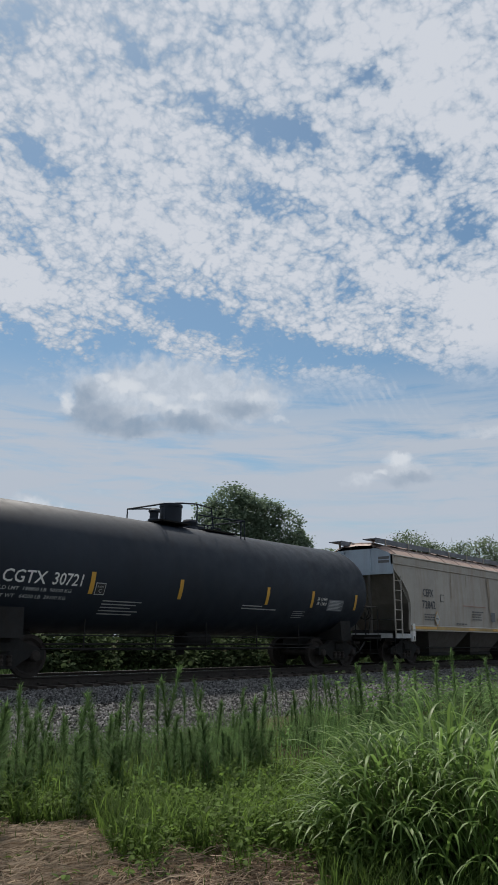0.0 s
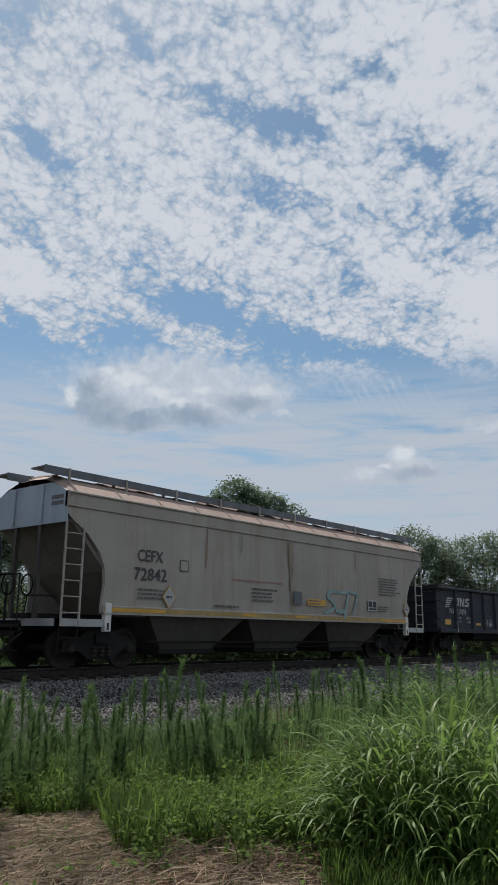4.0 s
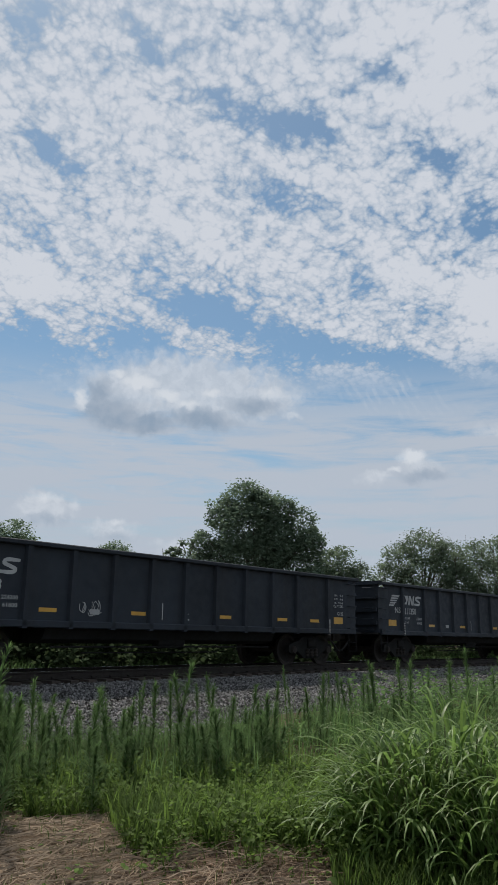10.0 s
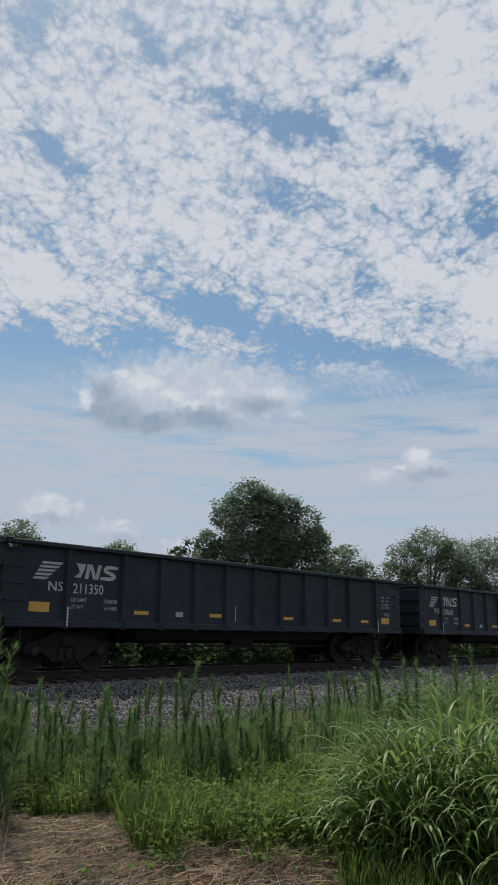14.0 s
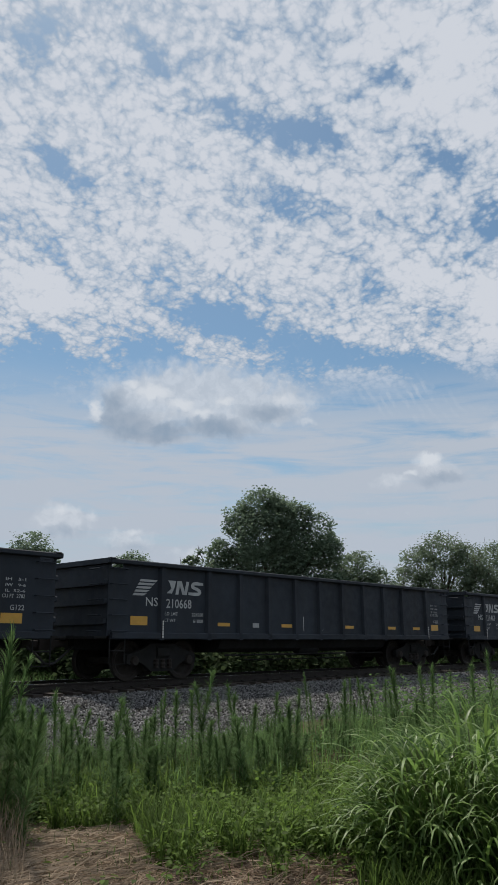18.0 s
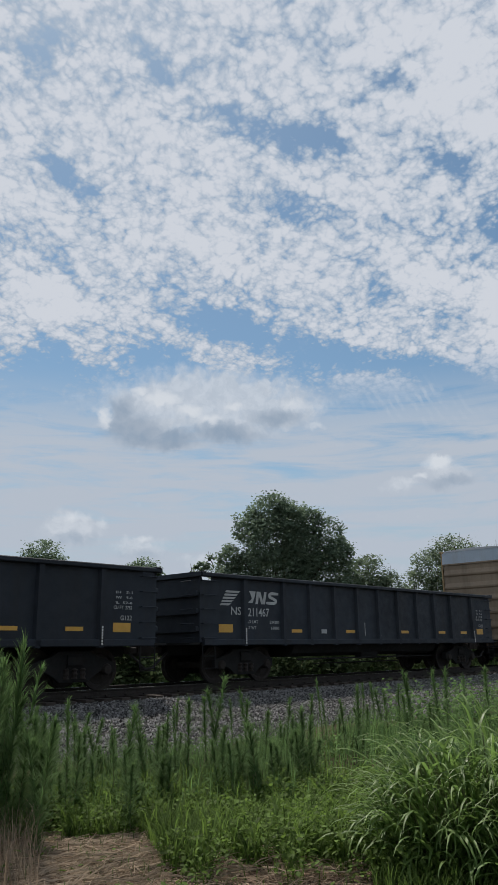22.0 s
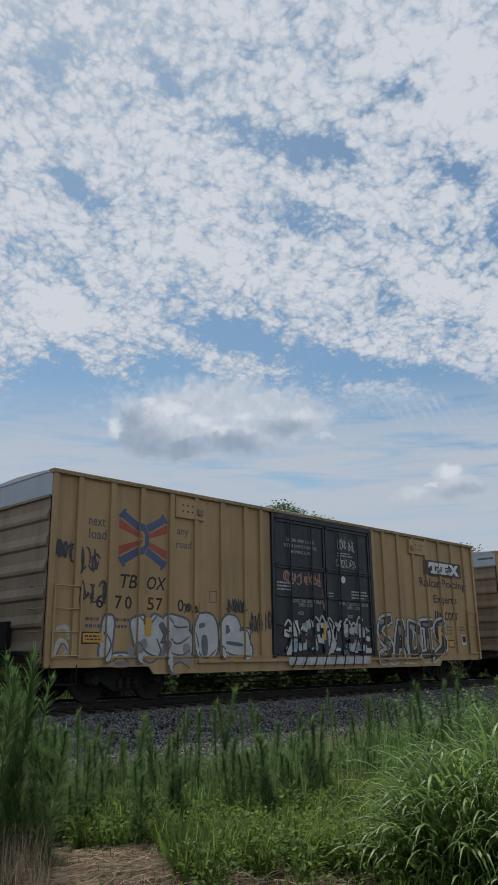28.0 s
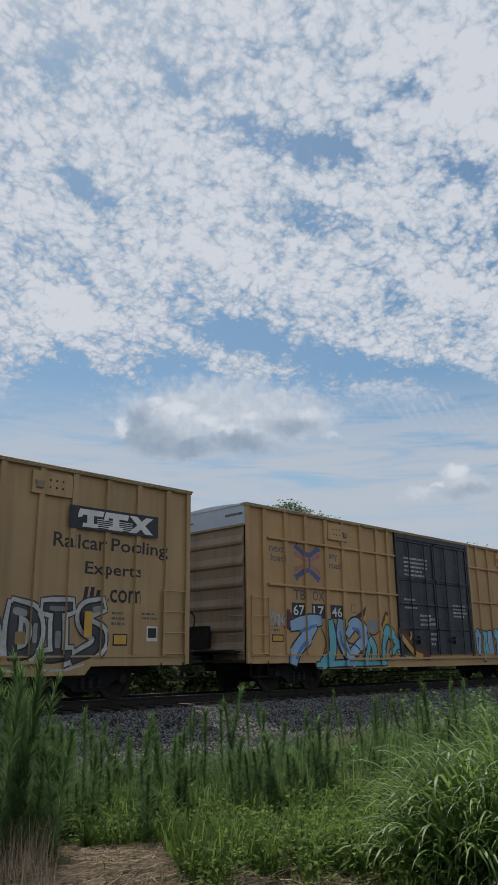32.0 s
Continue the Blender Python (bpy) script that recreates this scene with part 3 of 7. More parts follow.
track = tagged(new("track_bed", grid_mesh("track_bed", bx, by, lambda X, Y: bed_height(Y) + 0.02 * np.sin(X * 2.3 + Y * 3) * np.sin(X * 0.7), M["bed"])), "crushed-stone track bed darkened for shade between the stones", "track bed", kind="structure")

RAIL = [(-0.075, -0.178), (0.075, -0.178), (0.075, -0.168), (0.012, -0.148), (0.009, -0.045), (0.036, -0.036), (0.037, -0.010), (0.028, 0.0), (-0.028, 0.0), (-0.037, -0.010), (-0.036, -0.036), (-0.009, -0.045), (-0.012, -0.148), (-0.075, -0.168)]
for s in (-1, 1):
    y = TRACK_Y + s * 0.7525
    rail = thing("rail", "long steel rail with a polished head", "rail", "rails of the line")
    rail.location = (0, y, 0)
    part("rail_body", Geo().prism([(a, b) for a, b in RAIL], -250, 400), M["rust"], rail, "rusty rail web and foot")
    part("rail_head", Geo().box(-250, 400, -0.024, 0.024, 0.0, 0.0015), M["steel"], rail, "polished running surface")
    g = Geo()
    for x in np.arange(4, 46, 0.56):
        for d in (-0.07, 0.07):
            g.box(x - 0.02, x + 0.02, d - 0.03, d + 0.03, -0.17, -0.13)
    part("spike_row", g, M["rust"], rail)["kind"] = "stuff"

TIE = Geo().box(-0.115, 0.115, -1.3, 1.3, -0.36, -0.182, 0.012).mesh("tie", M["tie"])


# ---- scattered small pieces, joined ----
def scatter(name, base_v, base_f, place, turn, size, mat, label, category, tilt=None, kind="stuff", parent=None):
    """One mesh of many alike pieces: places (n,3), turns about z (n), sizes (n) or (n,3), optional tilts (n,2)."""
    base_v = np.asarray(base_v, float)
    n, k = len(place), len(base_v)
    size = np.asarray(size, float)
    size = size[:, None] * np.ones(3) if size.ndim == 1 else size
    p = base_v[None] * size[:, None, :]
    if tilt is not None:
        for axis, col in ((0, 0), (1, 1)):
            c, s = np.cos(tilt[:, col])[:, None], np.sin(tilt[:, col])[:, None]
            a, b = [(1, 2), (2, 0)][axis]
            u, w = p[..., a].copy(), p[..., b].copy()
            p[..., a], p[..., b] = u * c - w * s, u * s + w * c
    c, s = np.cos(turn)[:, None], np.sin(turn)[:, None]
    x, y = p[..., 0].copy(), p[..., 1].copy()
    p[..., 0], p[..., 1] = x * c - y * s, x * s + y * c
    p = (p + np.asarray(place, float)[:, None, :]).reshape(-1, 3)
    sizes = [len(q) for q in base_f]
    loops = (np.concatenate([np.array(q) for q in base_f])[None] + (np.arange(n) * k)[:, None]).ravel()
    counts = np.tile(sizes, n)
    me = bpy.data.meshes.new(name)
    me.vertices.add(len(p))
    me.vertices.foreach_set("co", p.ravel().astype(np.float32))
    me.loops.add(len(loops))
    me.loops.foreach_set("vertex_index", loops.astype(np.int32))
    me.polygons.add(len(counts))
    me.polygons.foreach_set("loop_start", np.concatenate([[0], np.cumsum(counts)[:-1]]).astype(np.int32))
    me.update(calc_edges=True)
    me.materials.append(mat)
    ob = new(name, me)
    if parent:
        ob.parent = parent
        if kind:
            ob["kind"] = kind
    else:
        tagged(ob, label, category, kind=kind)
    return ob


rng = np.random.default_rng(7)


def wedge(n, near, far, a0, a1):
    """Random places over the ground in front of the eye, by distance and heading (degrees)."""
    r = np.sqrt(rng.uniform(near * near, far * far, n))
    a = np.radians(rng.uniform(a0, a1, n))
    return r * np.cos(a), r * np.sin(a)


# ballast stones
n = 105000
x = 4 + 46 * rng.random(n) ** 1.25
y = rng.uniform(9.95, 15.3, n)
st_v = [(1, 0, 0.1), (-0.9, 0.2, -0.1), (0.1, 0.85, 0.1), (-0.1, -0.9, 0), (0.15, 0.1, 0.8), (0, -0.1, -0.8)]
st_f = [(0, 2, 4), (2, 1, 4), (1, 3, 4), (3, 0, 4), (2, 0, 5), (1, 2, 5), (3, 1, 5), (0, 3, 5)]
place = np.stack([x, y, bed_height(y) + rng.uniform(-0.005, 0.025, n)], 1)
scatter("ballast_stones", st_v, st_f, place, rng.uniform(0, 6.3, n), rng.uniform(0.55, 1.25, (n, 3)) * rng.uniform(0.018, 0.044, n)[:, None], M["ballast"], "angular grey crushed ballast stones", "ballast", rng.uniform(-0.8, 0.8, (n, 2)))

# ---- low plants ----
BLADE_V = [(-0.5, 0, 0), (0.5, 0, 0), (-0.42, 0.10, 0.4), (0.42, 0.10, 0.4), (-0.28, 0.34, 0.78), (0.28, 0.34, 0.78), (0, 0.72, 0.95)]
BLADE_F = [(0, 1, 3, 2), (2, 3, 5, 4), (4, 5, 6)]
LEAF_V = [(0, 0, 0), (-0.34, 0.35, 0.06), (0, 0.4, -0.02), (0.34, 0.35, 0.06), (-0.26, 0.72, 0.03), (0, 0.76, -0.04), (0.26, 0.72, 0.03), (0, 1.05, -0.12)]
LEAF_F = [(0, 2, 1), (0, 3, 2), (1, 2, 5, 4), (2, 3, 6, 5), (4, 5, 7), (5, 6, 7)]


def grass(name, n, near, far, a0, a1, tall, wide, label, mat="grass", keep=None):
    x, y = wedge(n, near, far, a0, a1)
    ok = y < 10.7
    if keep is not None:
        ok &= keep(x, y)
    x, y = x[ok], y[ok]
    z = np.maximum(ground_height(x, y), np.where(y > 10.2, bed_height(y), -9))
    m = len(x)
    h = rng.uniform(*tall, m)
    size = np.stack([rng.uniform(*wide, m), h * rng.uniform(0.3, 1.1, m), h], 1)
    return scatter(name, BLADE_V, BLADE_F, np.stack([x, y, z - 0.01], 1), rng.uniform(0, 6.3, m), size, M[mat], label, "grass")


def dry(x, y):
    """The mown, strawy patch nearest the camera."""
    r, a = np.hypot(x, y), np.degrees(np.arctan2(y, x))
    edge = 6.15 + 0.16 * np.sin(a * 0.9) + 0.2 * np.sin(a * 2.1 + 1) + 0.2 * np.sin(x * 9 + y * 2) * np.sin(y * 8 - x * 3) + 0.12 * np.sin(x * 23) * np.sin(y * 21) + np.clip((a - 49.3) * 0.75, -0.05, 1.5) - np.clip((a - 60) * 0.2, 0, 2) - np.clip((38 - a) * 0.2, 0, 2)
    return r < edge


def green(x, y):
    return ~dry(x, y)


grass("near_grass", 32000, 4.3, 9.0, 16, 66, (0.10, 0.34), (0.006, 0.014), "fresh green grass between the weeds", keep=green)
grass("far_grass", 15000, 8.0, 20.0, 12, 66, (0.08, 0.32), (0.008, 0.018), "taller rough grass along the track bed", keep=lambda x, y: y < 8.9 + 0.5 * np.sin(x * 1.7) + 0.3 * np.sin(x * 4.1))
grass("verge_grass", 9000, 16.0, 36.0, 10, 36, (0.15, 0.5), (0.010, 0.022), "tall rough grass beside the line", "weed", keep=lambda x, y: y < 10.6)
grass("patch_grass", 2600, 4.2, 7.4, 14, 72, (0.05, 0.20), (0.005, 0.010), "sparse short grass in the straw", keep=dry)
# straw: thin stalks with a slight bend
STRAW_V = [(-0.5, -0.5, 0), (-0.5, 0.5, 0.3), (-0.1, -0.6, 1.2), (-0.1, 0.6, 1.6), (0.5, -0.4, 0.2), (0.5, 0.4, 0.5)]
STRAW_F = [(0, 2, 3, 1), (2, 4, 5, 3)]
x, y = wedge(270000, 4.6, 8.2, 30, 68)
ok = (dry(x, y) & ((np.degrees(np.arctan2(y, x)) > 49.5) | (rng.random(len(x)) < 0.55))) | (rng.random(len(x)) < 0.03)
x, y = x[ok], y[ok]
m = len(x)
scatter("dry_straw", STRAW_V, STRAW_F, np.stack([x, y, ground_height(x, y) + rng.uniform(0.004, 0.034, m)], 1), rng.uniform(0, 6.3, m),
        np.stack([rng.uniform(0.06, 0.40, m) ** 1.2, rng.uniform(0.0018, 0.0042, m), rng.uniform(0.002, 0.006, m)], 1), M["straw"], "flattened dry straw and stalks", "straw", np.stack([rng.uniform(-0.3, 0.3, m), rng.uniform(-0.16, 0.14, m)], 1))

# longer pale stalks lying on top
x, y = wedge(11000, 5.0, 8.2, 36, 66)
ok = dry(x, y) & ((np.degrees(np.arctan2(y, x)) > 49.5) | (rng.random(len(x)) < 0.4))
x, y = x[ok], y[ok]
m = len(x)
scatter("loose_stalks", STRAW_V, STRAW_F, np.stack([x, y, ground_height(x, y) + rng.uniform(0.04, 0.09, m)], 1), rng.normal(0.5, 1.0, m),
        np.stack([rng.uniform(0.12, 0.45, m), rng.uniform(0.0018, 0.0045, m), rng.uniform(0.004, 0.016, m)], 1), M["stalk"], "long pale stalks lying on the straw", "straw", np.stack([rng.uniform(-0.1, 0.1, m), rng.uniform(-0.12, 0.12, m)], 1))

# leafy ground cover: leaves in tufts round many low stems
def leafy(name, n, leaves, spots, tall, size, label, mat="leaf"):
    x, y = spots(n)
    x, y = np.repeat(x, leaves), np.repeat(y, leaves)
    m = len(x)
    h = rng.uniform(*tall, m) * np.repeat(rng.uniform(0.5, 1.0, n if m == n * leaves else m // leaves), leaves)
    r = rng.uniform(0.02, 0.16, m)
    a = rng.uniform(0, 6.3, m)
    x, y = x + r * np.cos(a), y + r * np.sin(a)
    z = ground_height(x, y) + h
    return scatter(name, LEAF_V, LEAF_F, np.stack([x, y, z], 1), a - math.pi / 2, rng.uniform(*size, m)[:, None] * np.array([[1.0, 1.0, 1.0]]), M[mat], label, "weeds", np.stack([rng.uniform(-0.7, 0.8, m), rng.uniform(-0.5, 0.5, m)], 1))


def cover_spots(n):
    x, y = wedge(n * 2, 5.6, 9.4, 20, 60)
    ok = green(x, y)
    x, y = x[ok], y[ok]
    heap = np.sin(x * 1.7 + 0.4) * np.sin(y * 1.9 + 1.0) + 0.4 * rng.standard_normal(len(x))
    order = np.argsort(-heap)[:n]
    return x[order], y[order]


leafy("leafy_ground_cover", 2600, 14, cover_spots, (0.04, 0.36), (0.022, 0.050), "bright green leafy ground cover")
leafy("broad_leaf_cover", 420, 12, cover_spots, (0.08, 0.40), (0.036, 0.066), "broad-leaved bright weeds in the ground cover")
grass("arching_grass", 5200, 6.0, 9.6, 28, 58, (0.18, 0.46), (0.010, 0.018), "arching bright grass in the ground cover", "leaf", keep=green)



def verge_spots(n):
    x, y = wedge(n * 3, 8.4, 17.0, 16, 64)
    ok = y < 9.1 + 0.4 * np.sin(x * 1.1)
    x, y = x[ok], y[ok]
    heap = np.sin(x * 1.1 + 2) * np.sin(y * 1.3) + 0.5 * rng.standard_normal(len(x))
    order = np.argsort(-heap)[:n]
    return x[order], y[order]


def roadside_spots(n):
    x, y = wedge(n * 3, 15.0, 34.0, 12, 34)
    ok = y < 10.4
    return x[ok][:n], y[ok][:n]


leafy("roadside_weeds", 900, 14, roadside_spots, (0.1, 0.95), (0.05, 0.12), "tall leafy weeds further along the line", "weed")
leafy("verge_weeds", 1500, 14, verge_spots, (0.04, 0.34), (0.03, 0.065), "mixed leafy weeds along the track bed", "weed")


def stray_spots(n):
    x, y = wedge(n, 5.2, 7.0, 36, 62)
    return x, y


leafy("stray_seedlings", 24, 12, stray_spots, (0.03, 0.22), (0.03, 0.07), "scattered leafy seedlings in the straw")

# horseweed: tall single stems set with narrow leaves
NARROW_V = [(-0.5, 0, 0), (0.5, 0, 0), (-0.7, 0.35, 0.12), (0.7, 0.35, 0.12), (-0.4, 0.75, 0.10), (0.4, 0.75, 0.10), (0, 1.0, 0.0)]


def horseweed(height, leaves, name="horseweed", seed=0, spread=1.0):
    global rng
    keep_rng, rng = rng, np.random.default_rng(seed)
    w = thing(name, "tall green horseweed with narrow leaves", "weed", "horseweeds along the track")
    bend = rng.uniform(-0.06, 0.06, 2) * height
    path = [(bend[0] * u * u, bend[1] * u * u, height * u) for u in (-0.02, 0.25, 0.5, 0.75, 1.0)]
    part("stem", Geo().tube(path, [0.005, 0.0045, 0.004, 0.003, 0.0015], 5), M["stem"], w)
    u = np.clip(rng.beta(1.35, 0.95, leaves), 0.06, 1.0)
    long = (0.034 + 0.080 * np.clip(np.sin(np.pi * np.clip(u * 0.80 + 0.08, 0, 1)), 0, 1) ** 0.8) * spread * rng.uniform(0.55, 1.3, leaves)
    rise = np.clip(0.20 + 0.75 * u ** 1.5 + rng.normal(0, 0.25, leaves), -0.2, 1.4)
    place = np.stack([bend[0] * u * u, bend[1] * u * u, height * u], 1)
    scatter("foliage", NARROW_V, BLADE_F, place, rng.uniform(0, 6.3, leaves), np.stack([rng.uniform(0.0045, 0.0075, leaves), long, long], 1), M["weed"], "", "", np.stack([rise, np.zeros(leaves)], 1), kind="", parent=w)
    rng = keep_rng
    return w


MOTHERS = [horseweed(1.0, 230 + 45 * k, seed=40 + k, spread=1.2 + 0.14 * k) for k in range(4)]
BROAD = horseweed(1.0, 380, seed=60, spread=1.9)
used = set()


def plant(k, x, y, h):
    mother = BROAD if k < 0 else MOTHERS[k]
    z = float(max(ground_height(np.array(x), np.array(y)), bed_height(y) if y > 10.2 else -9)) - 0.01
    m = pose(x, y, z, rng.normal() * 5, rng.normal() * 5, rng.uniform(0, 360))
    w = 0.85 + 0.3 * rng.random()
    if k not in used:
        used.add(k)
        ob = mother
        ob.matrix_basis = m
    else:
        ob = copy_thing(mother, m)
    ob.scale = (w, w, h)


def polar(a, r):
    return r * math.cos(radians(a)), r * math.sin(radians(a))


# stands of horseweed, by heading, distance and height
STANDS = [(46.8, 10.0, 1.32), (46.2, 10.4, 1.18), (45.3, 10.2, 1.26), (44.9, 10.6, 1.1), (43.7, 10.0, 1.0), (43.0, 10.6, 1.12), (42.2, 10.3, 0.98), (41.3, 10.8, 0.95), (40.6, 10.2, 0.85),
          (53.2, 8.6, 1.0), (52.6, 9.0, 1.08), (51.7, 9.2, 0.92), (50.6, 9.6, 0.98), (49.2, 10.2, 1.16), (48.6, 10.6, 1.1), (47.7, 10.0, 1.02), (56.8, 8.2, 1.1), (56.1, 8.0, 1.18), (55.2, 8.4, 1.0),
          (39.0, 11.6, 0.95), (38.0, 12.0, 1.1), (36.9, 11.6, 0.9), (35.6, 12.4, 1.12), (33.2, 12.8, 1.2), (32.4, 13.0, 1.25), (31.6, 13.2, 1.42), (30.5, 13.0, 1.2), (29.9, 13.4, 1.36), (28.3, 13.6, 1.2), (27.0, 14.0, 1.25),
          (25.4, 14.5, 1.4), (24.3, 14.6, 1.3), (23.2, 15.0, 1.5), (58.0, 8.4, 1.15)]
for k, (a, r, h) in enumerate(STANDS):
    plant(int(rng.integers(0, 4)), *polar(a + rng.uniform(-0.4, 0.4), r), h * rng.uniform(0.82, 1.04))
for _ in range(66):
    a0 = rng.uniform(19, 61)
    r0 = rng.uniform(8.3, 11.6) if a0 > 38 else rng.uniform(10.0, min(10.4 / math.sin(radians(a0)), 19))
    h0 = rng.uniform(0.25, 0.8) if a0 > 38 else rng.uniform(0.3, 0.75)
    for _ in range(int(rng.integers(2, 6))):
        x, y = polar(a0 + rng.normal() * 0.5, r0 + rng.normal() * 0.3)
        if y < 10.2:
            plant(int(rng.integers(0, 4)), x, y, h0 * rng.uniform(0.6, 1.15))
# young stems and blades crowded between them
m = 15000
x, y = wedge(m, 8.0, 15.0, 18, 62)
lump = np.sin(x * 2.1 + 1) * np.sin(y * 2.3 + 0.5) + 0.5 * rng.standard_normal(m)
ok = (y < 9.0 + 0.5 * np.sin(x * 1.3)) & (lump > -0.1)
x, y, lump = x[ok], y[ok], lump[ok]
m = len(x)
h = rng.uniform(0.12, 0.5, m) * (1 + 0.35 * np.clip(lump, 0, 1))
scatter("weed_thicket", BLADE_V, BLADE_F, np.stack([x, y, ground_height(x, y) - 0.01], 1), rng.uniform(0, 6.3, m), np.stack([rng.uniform(0.005, 0.012, m), h * rng.uniform(0.05, 0.5, m), h], 1), M["weed"], "crowded young weeds below the tall stems", "weeds")
# dry grey stems standing at the edge of the straw
m = 900
x, y = wedge(m, 5.6, 7.0, 57.6, 66)
h = rng.uniform(0.12, 0.55, m)
scatter("dry_standing_stems", BLADE_V, BLADE_F, np.stack([x, y, ground_height(x, y) - 0.01], 1), rng.uniform(0, 6.3, m), np.stack([rng.uniform(0.003, 0.006, m), h * rng.uniform(0.1, 0.9, m), h], 1), M["stalk"], "dry grey stems standing in the straw", "straw")
# the bushy stand that comes in as the camera swings
for k in range(42):
    a, r = rng.uniform(57.4, 65.5), rng.uniform(6.5, 8.4)
    plant(-1 if k % 3 == 0 else int(rng.integers(1, 4)), *polar(a, r), rng.uniform(1.15, 1.7) if a > 59.6 else rng.uniform(0.75, 1.1))


# ---- the broad-bladed grass clump ----
def blade_mesh(long, wide, droop, lean, seed):
    r = random.Random(seed)
    g, pts = Geo(), []
    n, a, p = 9, lean, Vector((0, 0, 0))
    for i in range(n + 1):
        u = i / n
        w = wide * (0.55 + 0.9 * u if u < 0.35 else 0.865 * (1 - ((u - 0.35) / 0.65) ** 2.0) + 0.01)
        tw = 0.35 * math.sin(3 * u + seed)
        side = Vector((math.cos(tw), math.sin(tw) * 0.4, math.sin(tw) * 0.3)) * w / 2
        dip = Vector((0, 0, -0.12 * w))
        pts += [p - side, p + dip, p + side]
        ang = lean + droop * u ** 1.7
        p = p + Vector((0, math.sin(ang), math.cos(ang))) * (long / n)
    f = []
    for i in range(n):
        k = 3 * i
        f += [(k, k + 1, k + 4, k + 3), (k + 1, k + 2, k + 5, k + 4)]
    me = bpy.data.meshes.new("blade")
    me.from_pydata([tuple(q) for q in pts], [], f)
    me.polygons.foreach_set("use_smooth", [True] * len(f))
    me.materials.append(M["blade"])
    return me


BLADES = [blade_mesh(0.50 + 0.08 * (k % 5), 0.024 + 0.004 * (k % 4), 1.9 + 0.24 * (k % 6), 0.20 + 0.12 * (k % 4), k) for k in range(14)]
UPRIGHT = [blade_mesh(0.55 + 0.06 * k, 0.024, 0.5 + 0.25 * k, 0.10, 30 + k) for k in range(4)]


def clump(a, r, radius, tall, count, label, seed, blades):
    q = random.Random(seed)
    x, y = polar(a, r)
    c = thing("grass_clump", label, "grass clump")
    c.location = (x, y, float(ground_height(np.array(x), np.array(y))))
    for k in range(count):
        rr, an = radius * math.sqrt(q.random()), q.uniform(0, 6.283)
        bx, by = rr * math.cos(an) * 0.8, rr * math.sin(an) * 0.8
        top = tall * math.sqrt(max(0.05, 1 - (rr / radius) ** 2 * 0.75))
        z = max(0.0, top * q.uniform(0.12, 1.0) ** 0.75 - 0.28)
        b = part("blade", q.choice(blades), None, c)
        out = math.degrees(an) - 90 + q.uniform(-70, 70)
        b.matrix_basis = pose(bx, by, z, q.uniform(-12, 16), q.uniform(-10, 10), out)
        b.scale = (1, 1, 1)
    g = Geo()
    for k in range(int(count / 4)):
        rr, an = radius * 0.75 * math.sqrt(q.random()), q.uniform(0, 6.283)
        hh = tall * q.uniform(0.5, 0.9) * math.sqrt(max(0.1, 1 - (rr / radius) ** 2))
        g.tube([(rr * 0.5 * math.cos(an), rr * 0.5 * math.sin(an), 0), (rr * math.cos(an), rr * math.sin(an), hh)], 0.005, 4)
    part("stem_mass", g, M["stem"], c)["kind"] = "stuff"
    return c


clump(27.3, 6.35, 0.88, 1.04, 620, "large clump of glossy broad-bladed grass", 3, BLADES)
clump(22.8, 6.0, 0.85, 1.00, 520, "glossy broad-bladed grass clump", 5, BLADES)
clump(30.6, 6.2, 0.60, 0.86, 360, "leaning edge of a broad-bladed grass clump", 8, BLADES)
clump(18.0, 6.2, 0.8, 0.95, 150, "glossy broad-bladed grass clump", 9, BLADES)
clump(26.2, 7.3, 0.40, 1.10, 110, "upright yellow-green tuft of broad grass", 4, UPRIGHT)


# ---- bushes and trees beyond the line ----
def foliage_cloud(n, lobes, seed):
    """Leaf places gathered in sprays on the skins of a set of ovals (centre, radii), with gaps, and a thin fill."""
    q = np.random.default_rng(seed)
    w = np.array([l[3] * l[4] * l[5] for l in lobes]) ** 0.67
    k = max(12, n // 60)
    pick = q.choice(len(lobes), k, p=w / w.sum())
    L = np.array(lobes)[pick]
    d = q.standard_normal((k, 3))
    d /= np.linalg.norm(d, axis=1)[:, None]
    heart = L[:, :3] + d * L[:, 3:6] * (0.70 + 0.28 * q.random(k))[:, None]
    reach = 0.19 * L[:, 3] * q.uniform(0.7, 1.3, k)
    own = q.integers(0, k, n)
    pts = heart[own] + np.clip(q.standard_normal((n, 3)), -1.5, 1.5) * reach[own][:, None] * np.array([1.0, 1.0, 0.72])
    inside = q.random(n) < 0.22
    m = int(inside.sum())
    far = q.standard_normal((m, 3))
    far /= np.linalg.norm(far, axis=1)[:, None]
    deep = np.array(lobes)[q.choice(len(lobes), m, p=w / w.sum())]
    pts[inside] = deep[:, :3] + far * deep[:, 3:6] * (0.95 * q.random(m) ** 0.4)[:, None]
    return pts, None


CLUMP_V = [(0, 0, 0), (-0.42, 0.3, 0.1), (0.42, 0.32, 0.08), (0, 0.62, -0.05), (-0.5, 0.75, -0.1), (0.52, 0.7, -0.12), (0, 1.05, -0.25)]
CLUMP_F = [(0, 2, 3, 1), (1, 3, 4), (2, 5, 3), (3, 5, 6, 4)]


